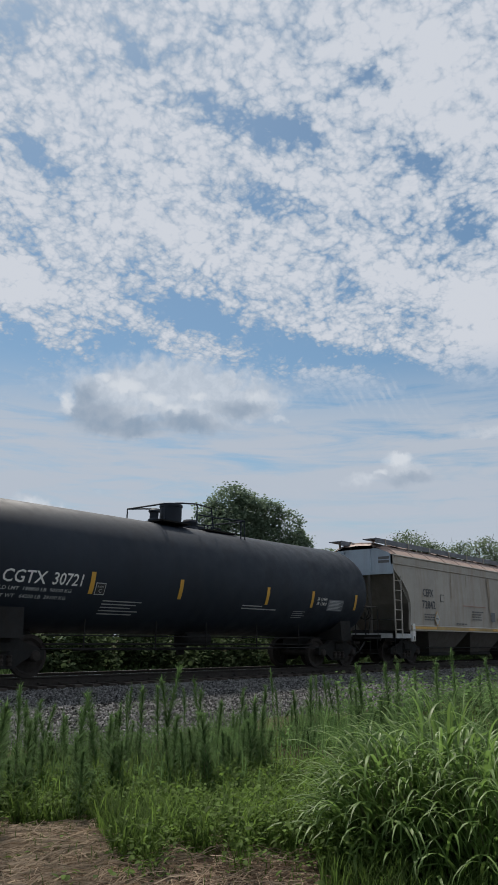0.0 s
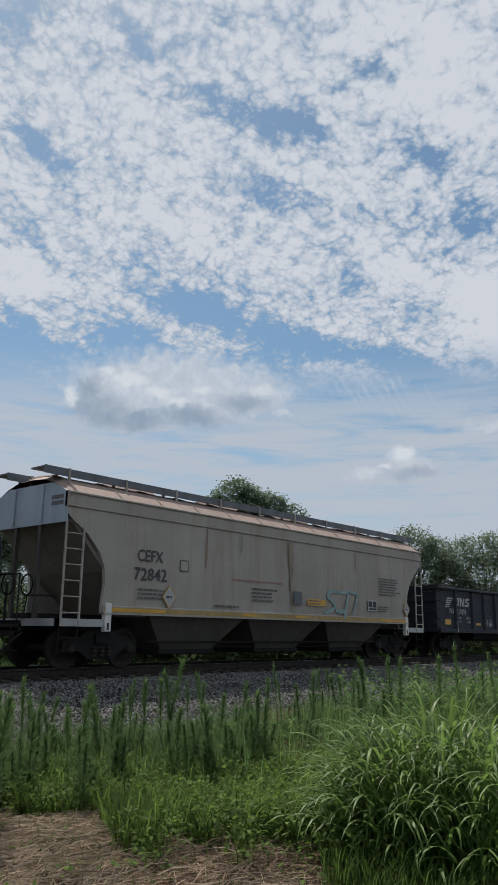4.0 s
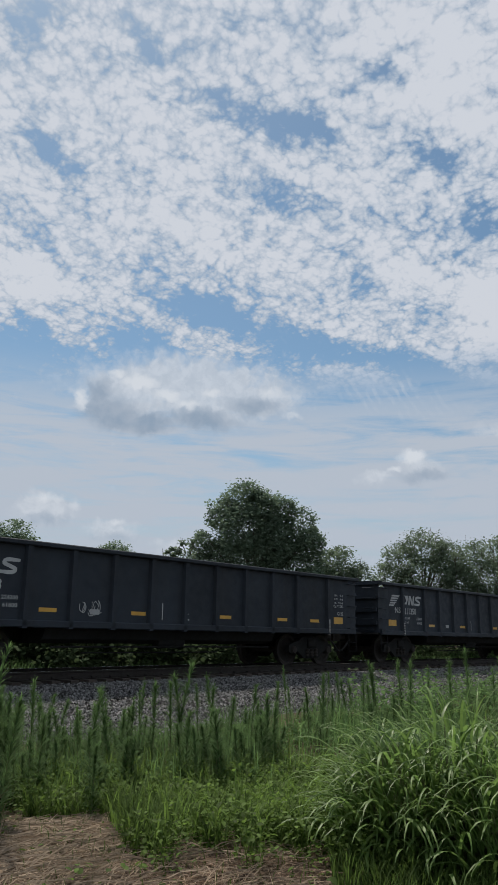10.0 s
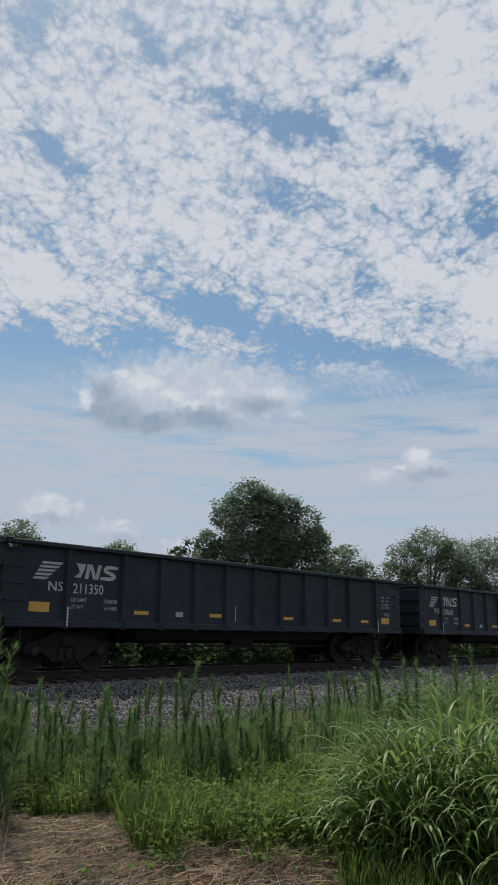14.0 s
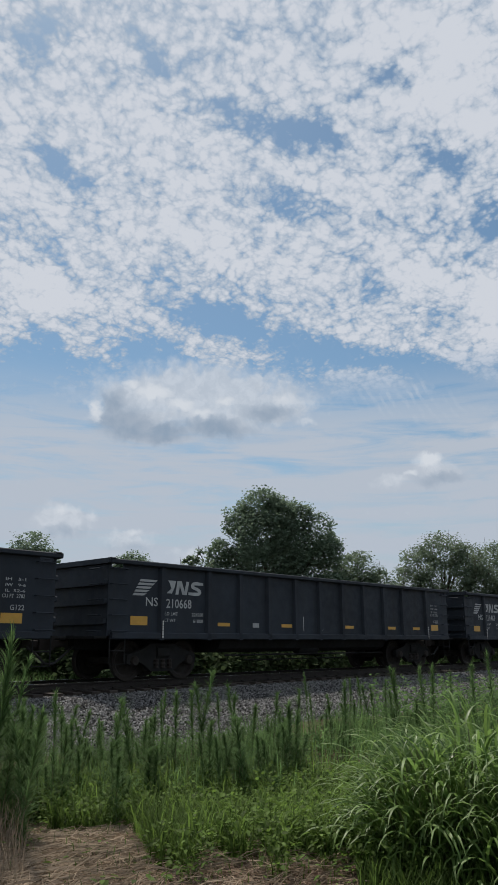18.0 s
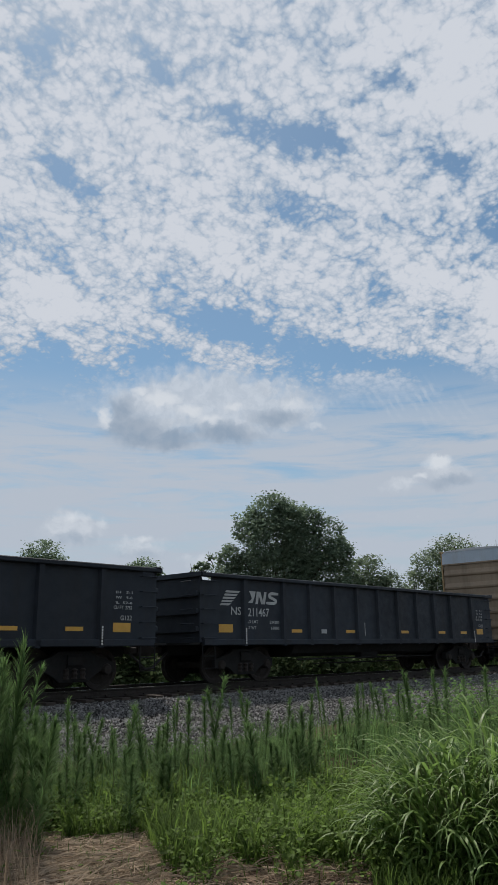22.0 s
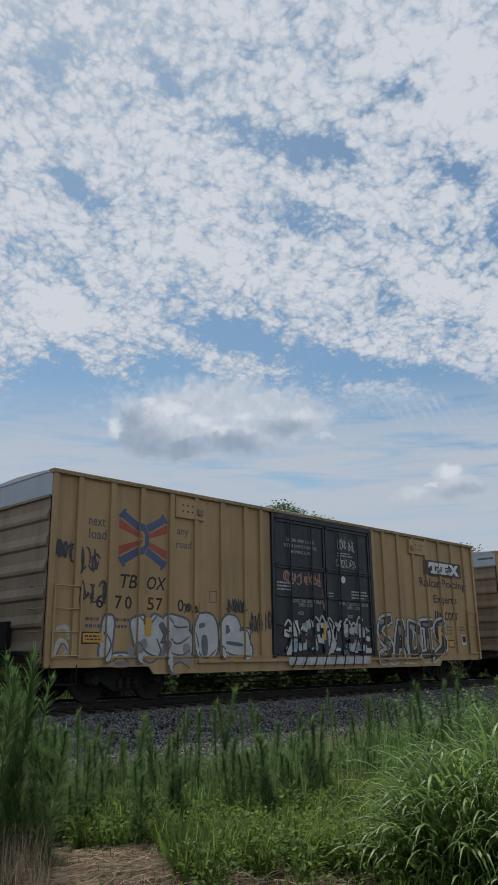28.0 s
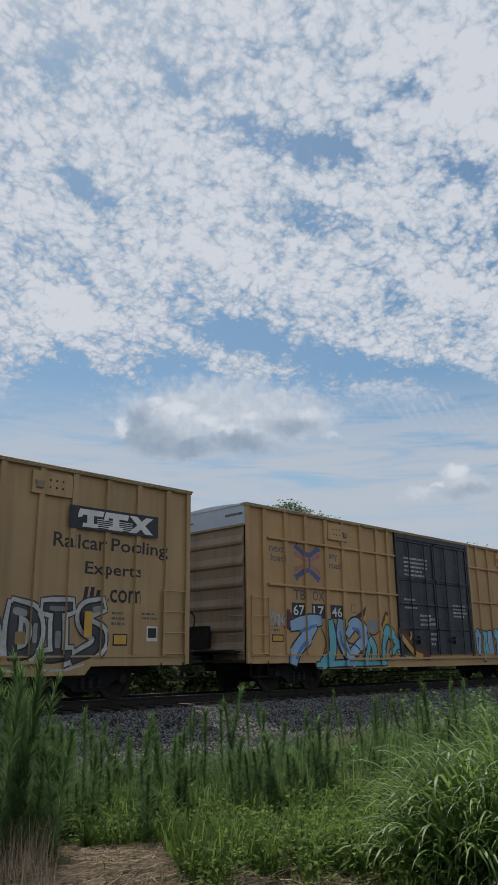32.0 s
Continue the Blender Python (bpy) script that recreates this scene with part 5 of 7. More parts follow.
# ---- tank car ----
def tank_car():
    car = new("tank_car")
    L, R, Z = 16.95, 1.545, 2.505
    head = [(0.0, 0.0), (0.55, 0.03), (0.95, 0.14), (1.25, 0.36), (1.45, 0.66), (R, 1.02)]
    prof = [(r, o) for r, o in head] + [(r, L - o) for r, o in head[::-1]]
    part("shell", Geo().lathe(prof, 56, (0, 0, Z), "x"), M["tank"], car, "black cylindrical tank shell", True)
    for x in (0.0, L - 3.2):
        part("stub_sill", Geo().box(x - 0.15 if x < 1 else x, x + 3.2 if x < 1 else L + 0.15, -0.35, 0.35, 0.72, 1.05, 0.04), M["under"], car)
    for x in (2.0, L - 2.0):
        part("saddle", Geo().prism([(-1.45, 0.85), (1.45, 0.85), (1.4, 1.5), (0.95, 1.2), (0.0, 1.0), (-0.95, 1.2), (-1.4, 1.5)], x - 0.3, x + 0.3), M["under"], car)
        truck(car, x)
    for x, s in ((-0.15, -1), (L + 0.15, 1)):
        coupler(car, x, s)
        part("end_platform", Geo().box(min(x, x - s * 1.1), max(x, x - s * 1.1), -1.5, 1.5, 0.92, 0.98).box(min(x, x - s * 0.06), max(x, x - s * 0.06), -1.5, 1.5, 0.84, 1.06), M["under"], car)
        g = Geo()
        for y in (-1.45, -0.5, 0.5, 1.45):
            g.tube([(x - s * 0.1, y, 0.98), (x - s * 0.1, y, 2.05)], 0.018, 5)
        g.tube([(x - s * 1.0, -1.45, 1.98), (x - s * 0.1, -1.45, 2.05), (x - s * 0.1, 1.45, 2.05), (x - s * 1.0, 1.45, 1.98)], 0.018, 5)
        part("end_railing", g, M["under"], car)
        part("sill_step", Geo().tube([(x - s * 0.25, -1.5, 0.95), (x - s * 0.25, -1.5, 0.42), (x - s * 0.75, -1.5, 0.42), (x - s * 0.75, -1.5, 0.95)], 0.018, 5), M["under"], car)
    part("brake_wheel", Geo().lathe([(0.24, -0.02), (0.27, 0.0), (0.24, 0.02), (0.22, 0.0), (0.24, -0.02)], 16, (L + 0.12, -0.9, 1.85), "x").tube([(L + 0.1, -0.9, 1.0), (L + 0.1, -0.9, 1.85)], 0.03, 6), M["under"], car)
    # fittings on top
    top = part("top_platform", Geo().box(6.9, 8.1, -0.75, 0.75, 4.03, 4.07).box(8.9, 10.3, -0.55, 0.55, 4.0, 4.04), M["under"], car, "black top platform with fittings")
    part("manway", Geo().lathe([(0.0, 4.70), (0.30, 4.70), (0.345, 4.66), (0.345, 4.60), (0.32, 4.59), (0.32, 4.0), (0.36, 3.98)], 20, (7.95, 0, 0), "z"), M["tank"], top, "round black manway", True)
    part("valve_bonnet", Geo().lathe([(0.0, 4.50), (0.11, 4.50), (0.17, 4.44), (0.17, 4.40), (0.13, 4.38), (0.13, 4.22), (0.18, 4.18), (0.18, 4.0)], 14, (7.38, 0.1, 0), "z"), M["tank"], top, "", True)
    part("safety_valve", Geo().lathe([(0.0, 4.32), (0.2, 4.32), (0.24, 4.26), (0.2, 4.12), (0.28, 4.02)], 14, (8.75, 0, 0), "z").box(8.5, 9.2, -0.16, 0.16, 4.04, 4.18, 0.03), M["tank"], top, "", True)
    part("vent_pipe", Geo().tube([(9.5, -0.2, 4.05), (9.5, -0.2, 4.16), (9.9, -0.2, 4.16)], 0.04, 6), M["tank"], top)
    g = Geo()
    for y in (-0.78, 0.78):
        g.tube([(6.95, y, 4.06), (6.95, y, 4.50), (7.6, y, 4.60), (8.2, y, 4.66), (8.85, y, 4.62), (8.95, y, 4.04)], 0.024, 6)
        g.tube([(8.25, y, 4.06), (8.25, y, 4.66)], 0.02, 5)
        g.tube([(8.25, y, 4.36), (9.1, y, 4.36), (10.35, y, 4.42), (10.4, y, 3.75)], 0.022, 5)
        g.tube([(10.2, y, 4.42), (10.2, y, 3.8)], 0.02, 5)
    g.tube([(6.95, -0.78, 4.50), (6.95, 0.78, 4.50)], 0.024, 6).tube([(10.38, -0.78, 4.42), (10.38, 0.78, 4.42)], 0.022, 5)
    part("railing", g, M["tank"], top, "bent black pipe railing")
    brake_gear(car, 3.2, L - 3.2, 0.72, -0.9)
    g = Geo()
    for z in (0.92, 0.62):
        g.tube([(3.0, -1.1, z), (L - 3.0, -1.1, z)], 0.018, 5)
    for x in (4.2, 6.5, 8.4, 10.6, 12.7):
        g.tube([(x, -1.1, 1.3), (x, -1.1, 0.58)], 0.018, 5)
    part("underside_piping", g, M["under"], car)
    part("bottom_outlet", Geo().lathe([(0.0, 0.42), (0.12, 0.42), (0.12, 0.6), (0.2, 0.65), (0.2, 0.98)], 12, (8.5, 0, 0), "z"), M["under"], car)

    # markings follow the shell's curve
    def curved(x0, x1, z0, z1, mat, name, label="", words="", lift=0.006, slant=0.0):
        g = Geo()
        if words:
            v, f = letters(words)
            a = np.array(v)
            a = (a - a.min(0)) / np.maximum(a.max(0) - a.min(0), 1e-6)
        else:
            a = np.array([(i, j / 6, 0) for j in range(7) for i in (0, 1)], float)
            f = [(2 * j, 2 * j + 1, 2 * j + 3, 2 * j + 2) for j in range(6)]
        pts = []
        for p in a:
            z = z0 + p[1] * (z1 - z0)
            pts.append((x0 + p[0] * (x1 - x0) + slant * (z - z0), -math.sqrt((R + lift) ** 2 - (z - Z) ** 2), z))
        g.add(pts, f)
        me = bpy.data.meshes.new(name)
        me.from_pydata(g.v, [], g.f)
        me.materials.append(mat)
        part(name, me, mat, car, label)

    for x in (3.98, 6.92, 10.58, 12.88, 15.42):
        curved(x, x + 0.13, 1.87, 2.38, M["yellow"], "reflector", "yellow reflective stripe", slant=0.0)
    curved(1.62, 2.74, 2.02, 2.30, M["white"], "lettering", "white reporting mark", "CGTX", slant=0.12)
    curved(2.92, 3.74, 2.02, 2.30, M["white"], "lettering", "white car number", "30721", slant=0.12)
    curved(1.62, 3.5, 1.86, 1.94, M["dimwhite"], "lettering", "", "LD LMT  198800 LB  90200 KG", slant=0.1)
    curved(1.62, 3.4, 1.70, 1.78, M["dimwhite"], "lettering", "", "LT WT   64200 LB  29100 KG", slant=0.1)
    curved(4.16, 4.46, 1.86, 2.14, M["dimwhite"], "placard_border", "square white class placard")
    curved(4.18, 4.44, 1.88, 2.12, M["black"], "placard", lift=0.010)
    curved(4.22, 4.40, 2.02, 2.07, M["dimwhite"], "lettering", "", "PLATE", 0.014)
    curved(4.27, 4.36, 1.91, 2.00, M["dimwhite"], "lettering", "", "C", 0.014)
    for k in range(5):
        curved(4.5, 5.75 - 0.15 * (k % 3), 1.72 - 0.075 * k, 1.745 - 0.075 * k, M["dimwhite"], "small_print", "bar of fine white print")
    for k in range(2):
        curved(9.6, 10.5 + 0.7 * k, 1.80 - 0.08 * k, 1.83 - 0.08 * k, M["dimwhite"], "small_print", "bar of fine white print")
    curved(13.2, 13.75, 2.10, 2.20, M["white"], "lettering", "", "SR 13449", slant=0.1)
    curved(13.2, 13.75, 1.96, 2.06, M["white"], "lettering", "", "SR 13450", slant=0.1)
    curved(13.85, 14.75, 1.80, 2.16, M["spray_grey"], "data_panel", "grey stencilled test data panel")
    for k in range(7):
        curved(13.9 + 0.02 * (k % 2), 14.68 - 0.1 * (k % 3), 2.10 - 0.045 * k, 2.12 - 0.045 * k, M["dimwhite"], "small_print", "bar of fine white print", lift=0.011)
    for k in range(4):
        curved(12.1, 12.75 - 0.1 * (k % 2), 1.72 - 0.06 * k, 1.735 - 0.06 * k, M["dimwhite"], "small_print", "bar of fine white print")
    rolling(car, 7.5, "black tank car with white lettering and yellow stripes", "tank car")


# ---- covered hopper ----
def covered_hopper():
    car = new("covered_hopper")
    X0, X1, HW = 0.0, 16.88, 1.58
    side = [(0.02, 3.99), (0.04, 3.50), (0.22, 3.34), (0.60, 3.10), (1.00, 2.68), (1.18, 2.30), (1.22, 1.95), (1.16, 1.44), (1.16, 1.27)]
    outline = side + [(X1 - x, z) for x, z in side[::-1]]
    for s in (-1, 1):
        g = Geo()
        inner, outer = [], []
        for x, z in outline:
            b = 0.05 * math.sin(math.pi * min(1, max(0, (z - 1.27) / 2.5)))
            outer.append((x, s * (HW - 0.03 + b), z))
            inner.append((x, s * (HW - 0.09), z))
        n = len(outer)
        # the side is bulged: strips between the two ends
        half = n // 2
        for i in range(half - 1):
            a, b, c, d = outer[i], outer[i + 1], outer[n - 2 - i], outer[n - 1 - i]
            g.add([a, b, c, d], [(0, 1, 2, 3)])
            a, b, c, d = inner[i], inner[i + 1], inner[n - 2 - i], inner[n - 1 - i]
            g.add([a, b, c, d], [(0, 1, 2, 3)])
        for i in range(n):
            j = (i + 1) % n
            g.add([outer[i], outer[j], inner[j], inner[i]], [(0, 1, 2, 3)])
        part("side_wall", g, M["grey"], car, "weathered light grey curved side")
        ys = sorted((s * (HW + 0.02), s * (HW - 0.1)))
        part("top_chord", Geo().box(X0, X1, *ys, 3.66, 3.72, 0.015).box(X0, X1, *sorted((s * (HW + 0.012), s * (HW - 0.1))), 3.72, 3.97).box(X0, X1, *sorted((s * (HW + 0.05), s * (HW - 0.1))), 3.97, 4.03, 0.015), M["grey"], car, "ribbed grey top chord")
        part("side_sill", Geo().box(1.2, X1 - 1.2, *sorted((s * (HW + 0.03), s * (HW - 0.1))), 1.25, 1.45, 0.02).box(1.2, X1 - 1.2, *sorted((s * (HW + 0.06), s * (HW - 0.05))), 1.24, 1.28), M["grey"], car, "grey side sill with a worn yellow stripe")
    # roof: cambered sheet, seams, hatches, walkway
    cam_y = [-1.62, -1.35, -1.0, -0.6, 0.0, 0.6, 1.0, 1.35, 1.62]
    cam_z = [4.00, 4.21, 4.40, 4.52, 4.56, 4.52, 4.40, 4.21, 4.00]
    g = Geo()
    xs = [0.0, 0.25] + [0.25 + 1.365 * k for k in range(1, 13)] + [X1]
    for a, b in zip(xs, xs[1:]):
        za, zb = (0.12 if a == 0 else 0.0), (0.12 if b == X1 else 0.0)
        for i in range(8):
            g.add([(a, cam_y[i], cam_z[i] - za), (a, cam_y[i + 1], cam_z[i + 1] - za), (b, cam_y[i + 1], cam_z[i + 1] - zb), (b, cam_y[i], cam_z[i] - zb)], [(0, 1, 2, 3)])
    part("roof", g, M["roofpink"], car, "pinkish dusty cambered roof sheet")
    for x in xs[1:-1]:
        g = Geo()
        for i in range(8):
            g.add([(x + d, cam_y[i + e], cam_z[i + e] + h) for d, e, h in ((-0.03, 0, 0.0), (-0.03, 1, 0.0), (0, 1, 0.035), (0, 0, 0.035), (0.03, 0, 0.0), (0.03, 1, 0.0))], [(0, 1, 2, 3), (3, 2, 5, 4)])
        part("roof_seam", g, M["roofpink"], car)
    for y in (-0.78, 0.78):
        part("walkway", Geo().box(-0.35, X1 + 0.35, y - 0.28, y + 0.28, 4.60, 4.635).box(-0.35, X1 + 0.35, y - 0.30, y - 0.27, 4.46, 4.65), M["spray_grey"], car, "dark grated roof walkway")
        for k in range(10):
            x = 0.35 + 1.797 * k
            part("walkway_bracket", Geo().box(x - 0.03, x + 0.03, y - 0.33, y - 0.28, 4.26, 4.66), M["grey"], car)
            part("walkway_bracket", Geo().box(x - 0.03, x + 0.03, y + 0.2, y + 0.26, 4.3, 4.64), M["grey"], car)
    for k in range(4):
        x = 2.0 + 3.6 * k
        part("roof_hatch", Geo().box(x, x + 1.8, -0.36, 0.36, 4.50, 4.64, 0.06), M["roofpink"], car)
    for x, s in ((X0, 1), (X1, -1)):
        # slope sheet and end panel
        part("slope_sheet", Geo().prism([(x + s * a, z) for a, z in ((0.03, 3.35), (0.25, 3.3), (1.25, 2.25), (2.6, 1.2), (2.66, 1.26), (1.33, 2.3), (0.3, 3.4))], -1.5, 1.5, "y"), M["slope"], car, "grey sloping end sheet")
        part("end_panel", Geo().prism([(-1.56, 3.3), (1.56, 3.3), (1.56, 4.0), (1.3, 4.14), (0.9, 4.29), (-0.9, 4.29), (-1.3, 4.14), (-1.56, 4.0)], min(x, x + s * 0.05), max(x, x + s * 0.05)), M["endblue"], car, "pale blue-grey upper end panel")
        # the posts share the bays' shade-darkened paint
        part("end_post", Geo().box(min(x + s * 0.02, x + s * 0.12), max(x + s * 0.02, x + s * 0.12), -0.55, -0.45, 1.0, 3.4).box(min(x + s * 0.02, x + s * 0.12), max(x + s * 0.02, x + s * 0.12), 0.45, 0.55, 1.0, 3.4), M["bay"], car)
        part("end_rib", Geo().box(min(x - s * 0.04, x), max(x - s * 0.04, x), -0.63, -0.55, 3.35, 4.25).box(min(x - s * 0.04, x), max(x - s * 0.04, x), 0.55, 0.63, 3.35, 4.25), M["endblue"], car)
        part("end_sill", Geo().box(min(x - s * 0.08, x + s * 1.3), max(x - s * 0.08, x + s * 1.3), -1.58, -1.5, 0.95, 1.12).box(min(x - s * 0.08, x), max(x - s * 0.08, x), -1.58, 1.58, 0.95, 1.12), M["dimwhite"], car, "scuffed pale end platform sill")
        part("end_platform", Geo().box(min(x, x + s * 1.3), max(x, x + s * 1.3), -1.5, 1.5, 1.0, 1.05), M["under"], car)
        part("jacking_post", Geo().box(x + s * 1.34 - 0.09, x + s * 1.34 + 0.09, -1.63, -1.5, 0.84, 1.5, 0.02), M["white"], car, "white jacking bracket with a dark slot")
        part("jacking_slot", Geo().box(x + s * 1.34 - 0.03, x + s * 1.34 + 0.03, -1.636, -1.6, 0.88, 1.04), M["black"], car)
        a, b = sorted((x + s * 0.02, x + s * 0.52))
        zs = [1.25 + 0.36 * k for k in range(6)] + ([3.41, 3.77] if s < 0 else [])
        part("ladder", Geo().box(a - 0.022, a + 0.022, -1.60, -1.56, 1.0, 3.3 if s > 0 else 3.0).box(b - 0.022, b + 0.022, -1.60, -1.56, 1.0, 3.25 if s > 0 else 4.3), M["grey"], car, "grey steel ladder at the corner")
        for z in zs:
            part("rung", Geo().tube([(a, -1.58, z), (b, -1.58, z)], 0.016, 5), M["grey"], car)
        part("sill_step", Geo().tube([(a, -1.55, 1.0), (a, -1.55, 0.40), (b, -1.55, 0.40), (b, -1.55, 1.0)], 0.018, 5).tube([(a, -1.55, 0.7), (b, -1.55, 0.7)], 0.016, 5), M["under"], car)
        g = Geo().tube([(x - s * 0.05, -1.5, 1.6), (x - s * 0.3, -1.2, 1.62), (x - s * 0.3, -0.7, 1.62), (x - s * 0.3, -0.6, 1.1)], 0.016, 5)
        part("grab_iron", g, M["under"], car)
        coupler(car, x - s * 0.1, -s)
        truck(car, x + s * 1.6)
    part("brake_wheel", Geo().lathe([(0.24, -0.02), (0.27, 0.0), (0.24, 0.02), (0.22, 0.0), (0.24, -0.02)], 16, (0.0, -0.2, 1.9), "x"), M["under"], car)
    # bays, their grey darkened for the shade below the car
    for k, x in enumerate((2.7, 6.55, 10.4)):
        g = Geo()
        top_, bot = [(x, -1.5), (x + 3.78, -1.5), (x + 3.78, 1.5), (x, 1.5)], [(x + 0.95, -1.0), (x + 2.83, -1.0), (x + 2.83, 1.0), (x + 0.95, 1.0)]
        g.add([(a, b, 1.3) for a, b in top_] + [(a, b, 0.40) for a, b in bot], [(0, 1, 2, 3), (7, 6, 5, 4), (0, 4, 5, 1), (1, 5, 6, 2), (2, 6, 7, 3), (3, 7, 4, 0)])
        bay = part("hopper_bay", g, M["bay"], car, "sloping grey discharge bay darkened for shade")
        part("outlet_gate", Geo().box(x + 0.85, x + 2.93, -1.05, 1.05, 0.28, 0.42, 0.03), M["under"], bay)
    part("centre_sill", Geo().box(0.0, X1, -0.3, 0.3, 0.85, 1.25), M["under"], car)
    brake_gear(car, 3.0, X1 - 3.0, 0.6, -1.2)
    # markings
    y = -HW - 0.035
    y2 = y + 0.006
    for a, b in ((1.3, 3.2), (6.2, 6.75), (8.7, 9.2), (13.6, 15.45)):
        plate(a, b, 1.31, 1.39, y - 0.006, M["yellow"], car, "reflector", "worn yellow reflective strip", 0.003)
    plate(1.22, X1 - 1.22, 1.29, 1.41, y, M["ochre"], car, "sill_stripe", "worn ochre stripe along the sill", 0.003)
    write("CEFX", 2.18, 3.05, 2.56, 2.86, y - 0.004, M["spray_dark"], car)
    write("72842", 2.09, 3.20, 2.09, 2.41, y - 0.004, M["spray_dark"], car)
    bars(2.25, 3.4, 1.62, 1.92, 3, y2, M["ink"], car, 3)
    plate(3.66, 3.98, 2.40, 2.70, y, M["ink"], car, "placard", "small square placard with a dark rim", 0.004)
    plate(3.69, 3.95, 2.43, 2.67, y - 0.005, M["grey"], car, "placard_panel", "", 0.003)
    bars(6.6, 7.9, 1.72, 2.15, 4, y2 - 0.01, M["ink"], car, 5)
    bars(5.7, 8.2, 2.28, 2.36, 1, y2 - 0.015, M["spray_pink"], car, 6)
    plate(8.55, 9.0, 1.72, 2.12, y - 0.01, M["spray_grey"], car, "emblem", "dark blurred emblem", 0.003)
    plate(9.3, 10.3, 1.72, 1.92, y - 0.005, M["yellow"], car, "notice", "yellow notice with dark bars", 0.003)
    bars(9.35, 10.25, 1.73, 1.91, 2, y - 0.010, M["ink"], car, 8)
    g = Geo()
    for k, path in enumerate(([(11.02, 2.20), (10.56, 2.24), (10.36, 2.02), (10.74, 1.90), (10.86, 1.68), (10.28, 1.50)], [(11.16, 2.20), (11.66, 2.24), (11.52, 1.90), (11.36, 1.36)], [(11.74, 2.24), (12.24, 2.22), (12.08, 1.90), (11.94, 1.55)], [(10.9, 1.60), (11.2, 1.56), (11.5, 1.62)])):
        ribbon(g, path, 0.12, y - 0.006 - 0.0008 * k)
    part("graffiti_tag", g, M["spray_teal"], car, "faded teal spray lines")
    plate(12.85, 13.45, 1.66, 2.02, y, M["dimwhite"], car, "placard", "black and white inspection placard", 0.004)
    plate(12.90, 13.13, 1.78, 1.98, y - 0.004, M["black"], car, "placard_panel", "", 0.003)
    plate(13.17, 13.40, 1.78, 1.98, y - 0.004, M["black"], car, "placard_panel", "", 0.003)
    plate(12.90, 13.40, 1.69, 1.75, y - 0.004, M["black"], car, "placard_panel", "", 0.003)
    g = Geo()
    for k, (x, z0, z1, w) in enumerate(((8.42, 2.15, 3.62, 0.10), (8.52, 2.5, 3.62, 0.06), (8.33, 2.8, 3.6, 0.05), (4.65, 2.6, 3.6, 0.05), (12.1, 3.0, 3.6, 0.04), (8.47, 1.5, 2.3, 0.05), (6.1, 3.1, 3.6, 0.04))):
        ribbon(g, [(x, z1), (x + 0.01, (z0 + z1) / 2), (x - 0.01, z0)], w, y - 0.012 - 0.0004 * k, 0.000004)
    part("rust_streak", g, M["streak"], car, "brown rust streaks run down the side")
    bars(13.6, 15.2, 2.2, 2.85, 7, y2 - 0.012, M["ink"], car, 9)
    bars(13.55, 14.4, 1.62, 1.85, 3, y2 - 0.008, M["ink"], car, 10)
    for cx, cz in ((15.55, 1.78), (3.3, 1.72)):
        part("hazard_diamond", Geo().sheet([(cx - 0.21, cz), (cx, cz - 0.27), (cx + 0.21, cz), (cx, cz + 0.27)], y - 0.012), M["dimwhite"], car, "pale diamond placard")
        part("diamond_border", Geo().sheet([(cx - 0.24, cz), (cx, cz - 0.31), (cx + 0.24, cz), (cx, cz + 0.31)], y - 0.009), M["spray_gold"], car)
        bars(cx - 0.11, cx + 0.11, cz - 0.05, cz + 0.05, 1, y - 0.015, M["black"], car, 2)
    bars(5.0, 6.4, 1.50, 1.62, 1, y2 - 0.012, M["ink"], car, 14)
    g = Geo()
    for k, (a, b) in enumerate(((-1.35, -0.95),)):
        g.add([(-0.006, -1.42, 3.86), (-0.006, -0.95, 3.86), (-0.006, -0.95, 3.96), (-0.006, -1.42, 3.96)], [(0, 1, 2, 3)])
        g.add([(-0.006, -1.42, 3.72), (-0.006, -0.95, 3.72), (-0.006, -0.95, 3.82), (-0.006, -1.42, 3.82)], [(0, 1, 2, 3)])
    part("small_print", g, M["ink"], car, "dark stencilled bars on the end")
    rolling(car, 25.52, "weathered grey covered hopper car with a dusty pink roof", "hopper car")


# ---- coal gondolas ----
POSTS = [1.63, 3.25, 4.45, 5.65, 6.85, 8.025, 9.2, 10.4, 11.6, 12.8, 14.42]
GON_L = 16.05


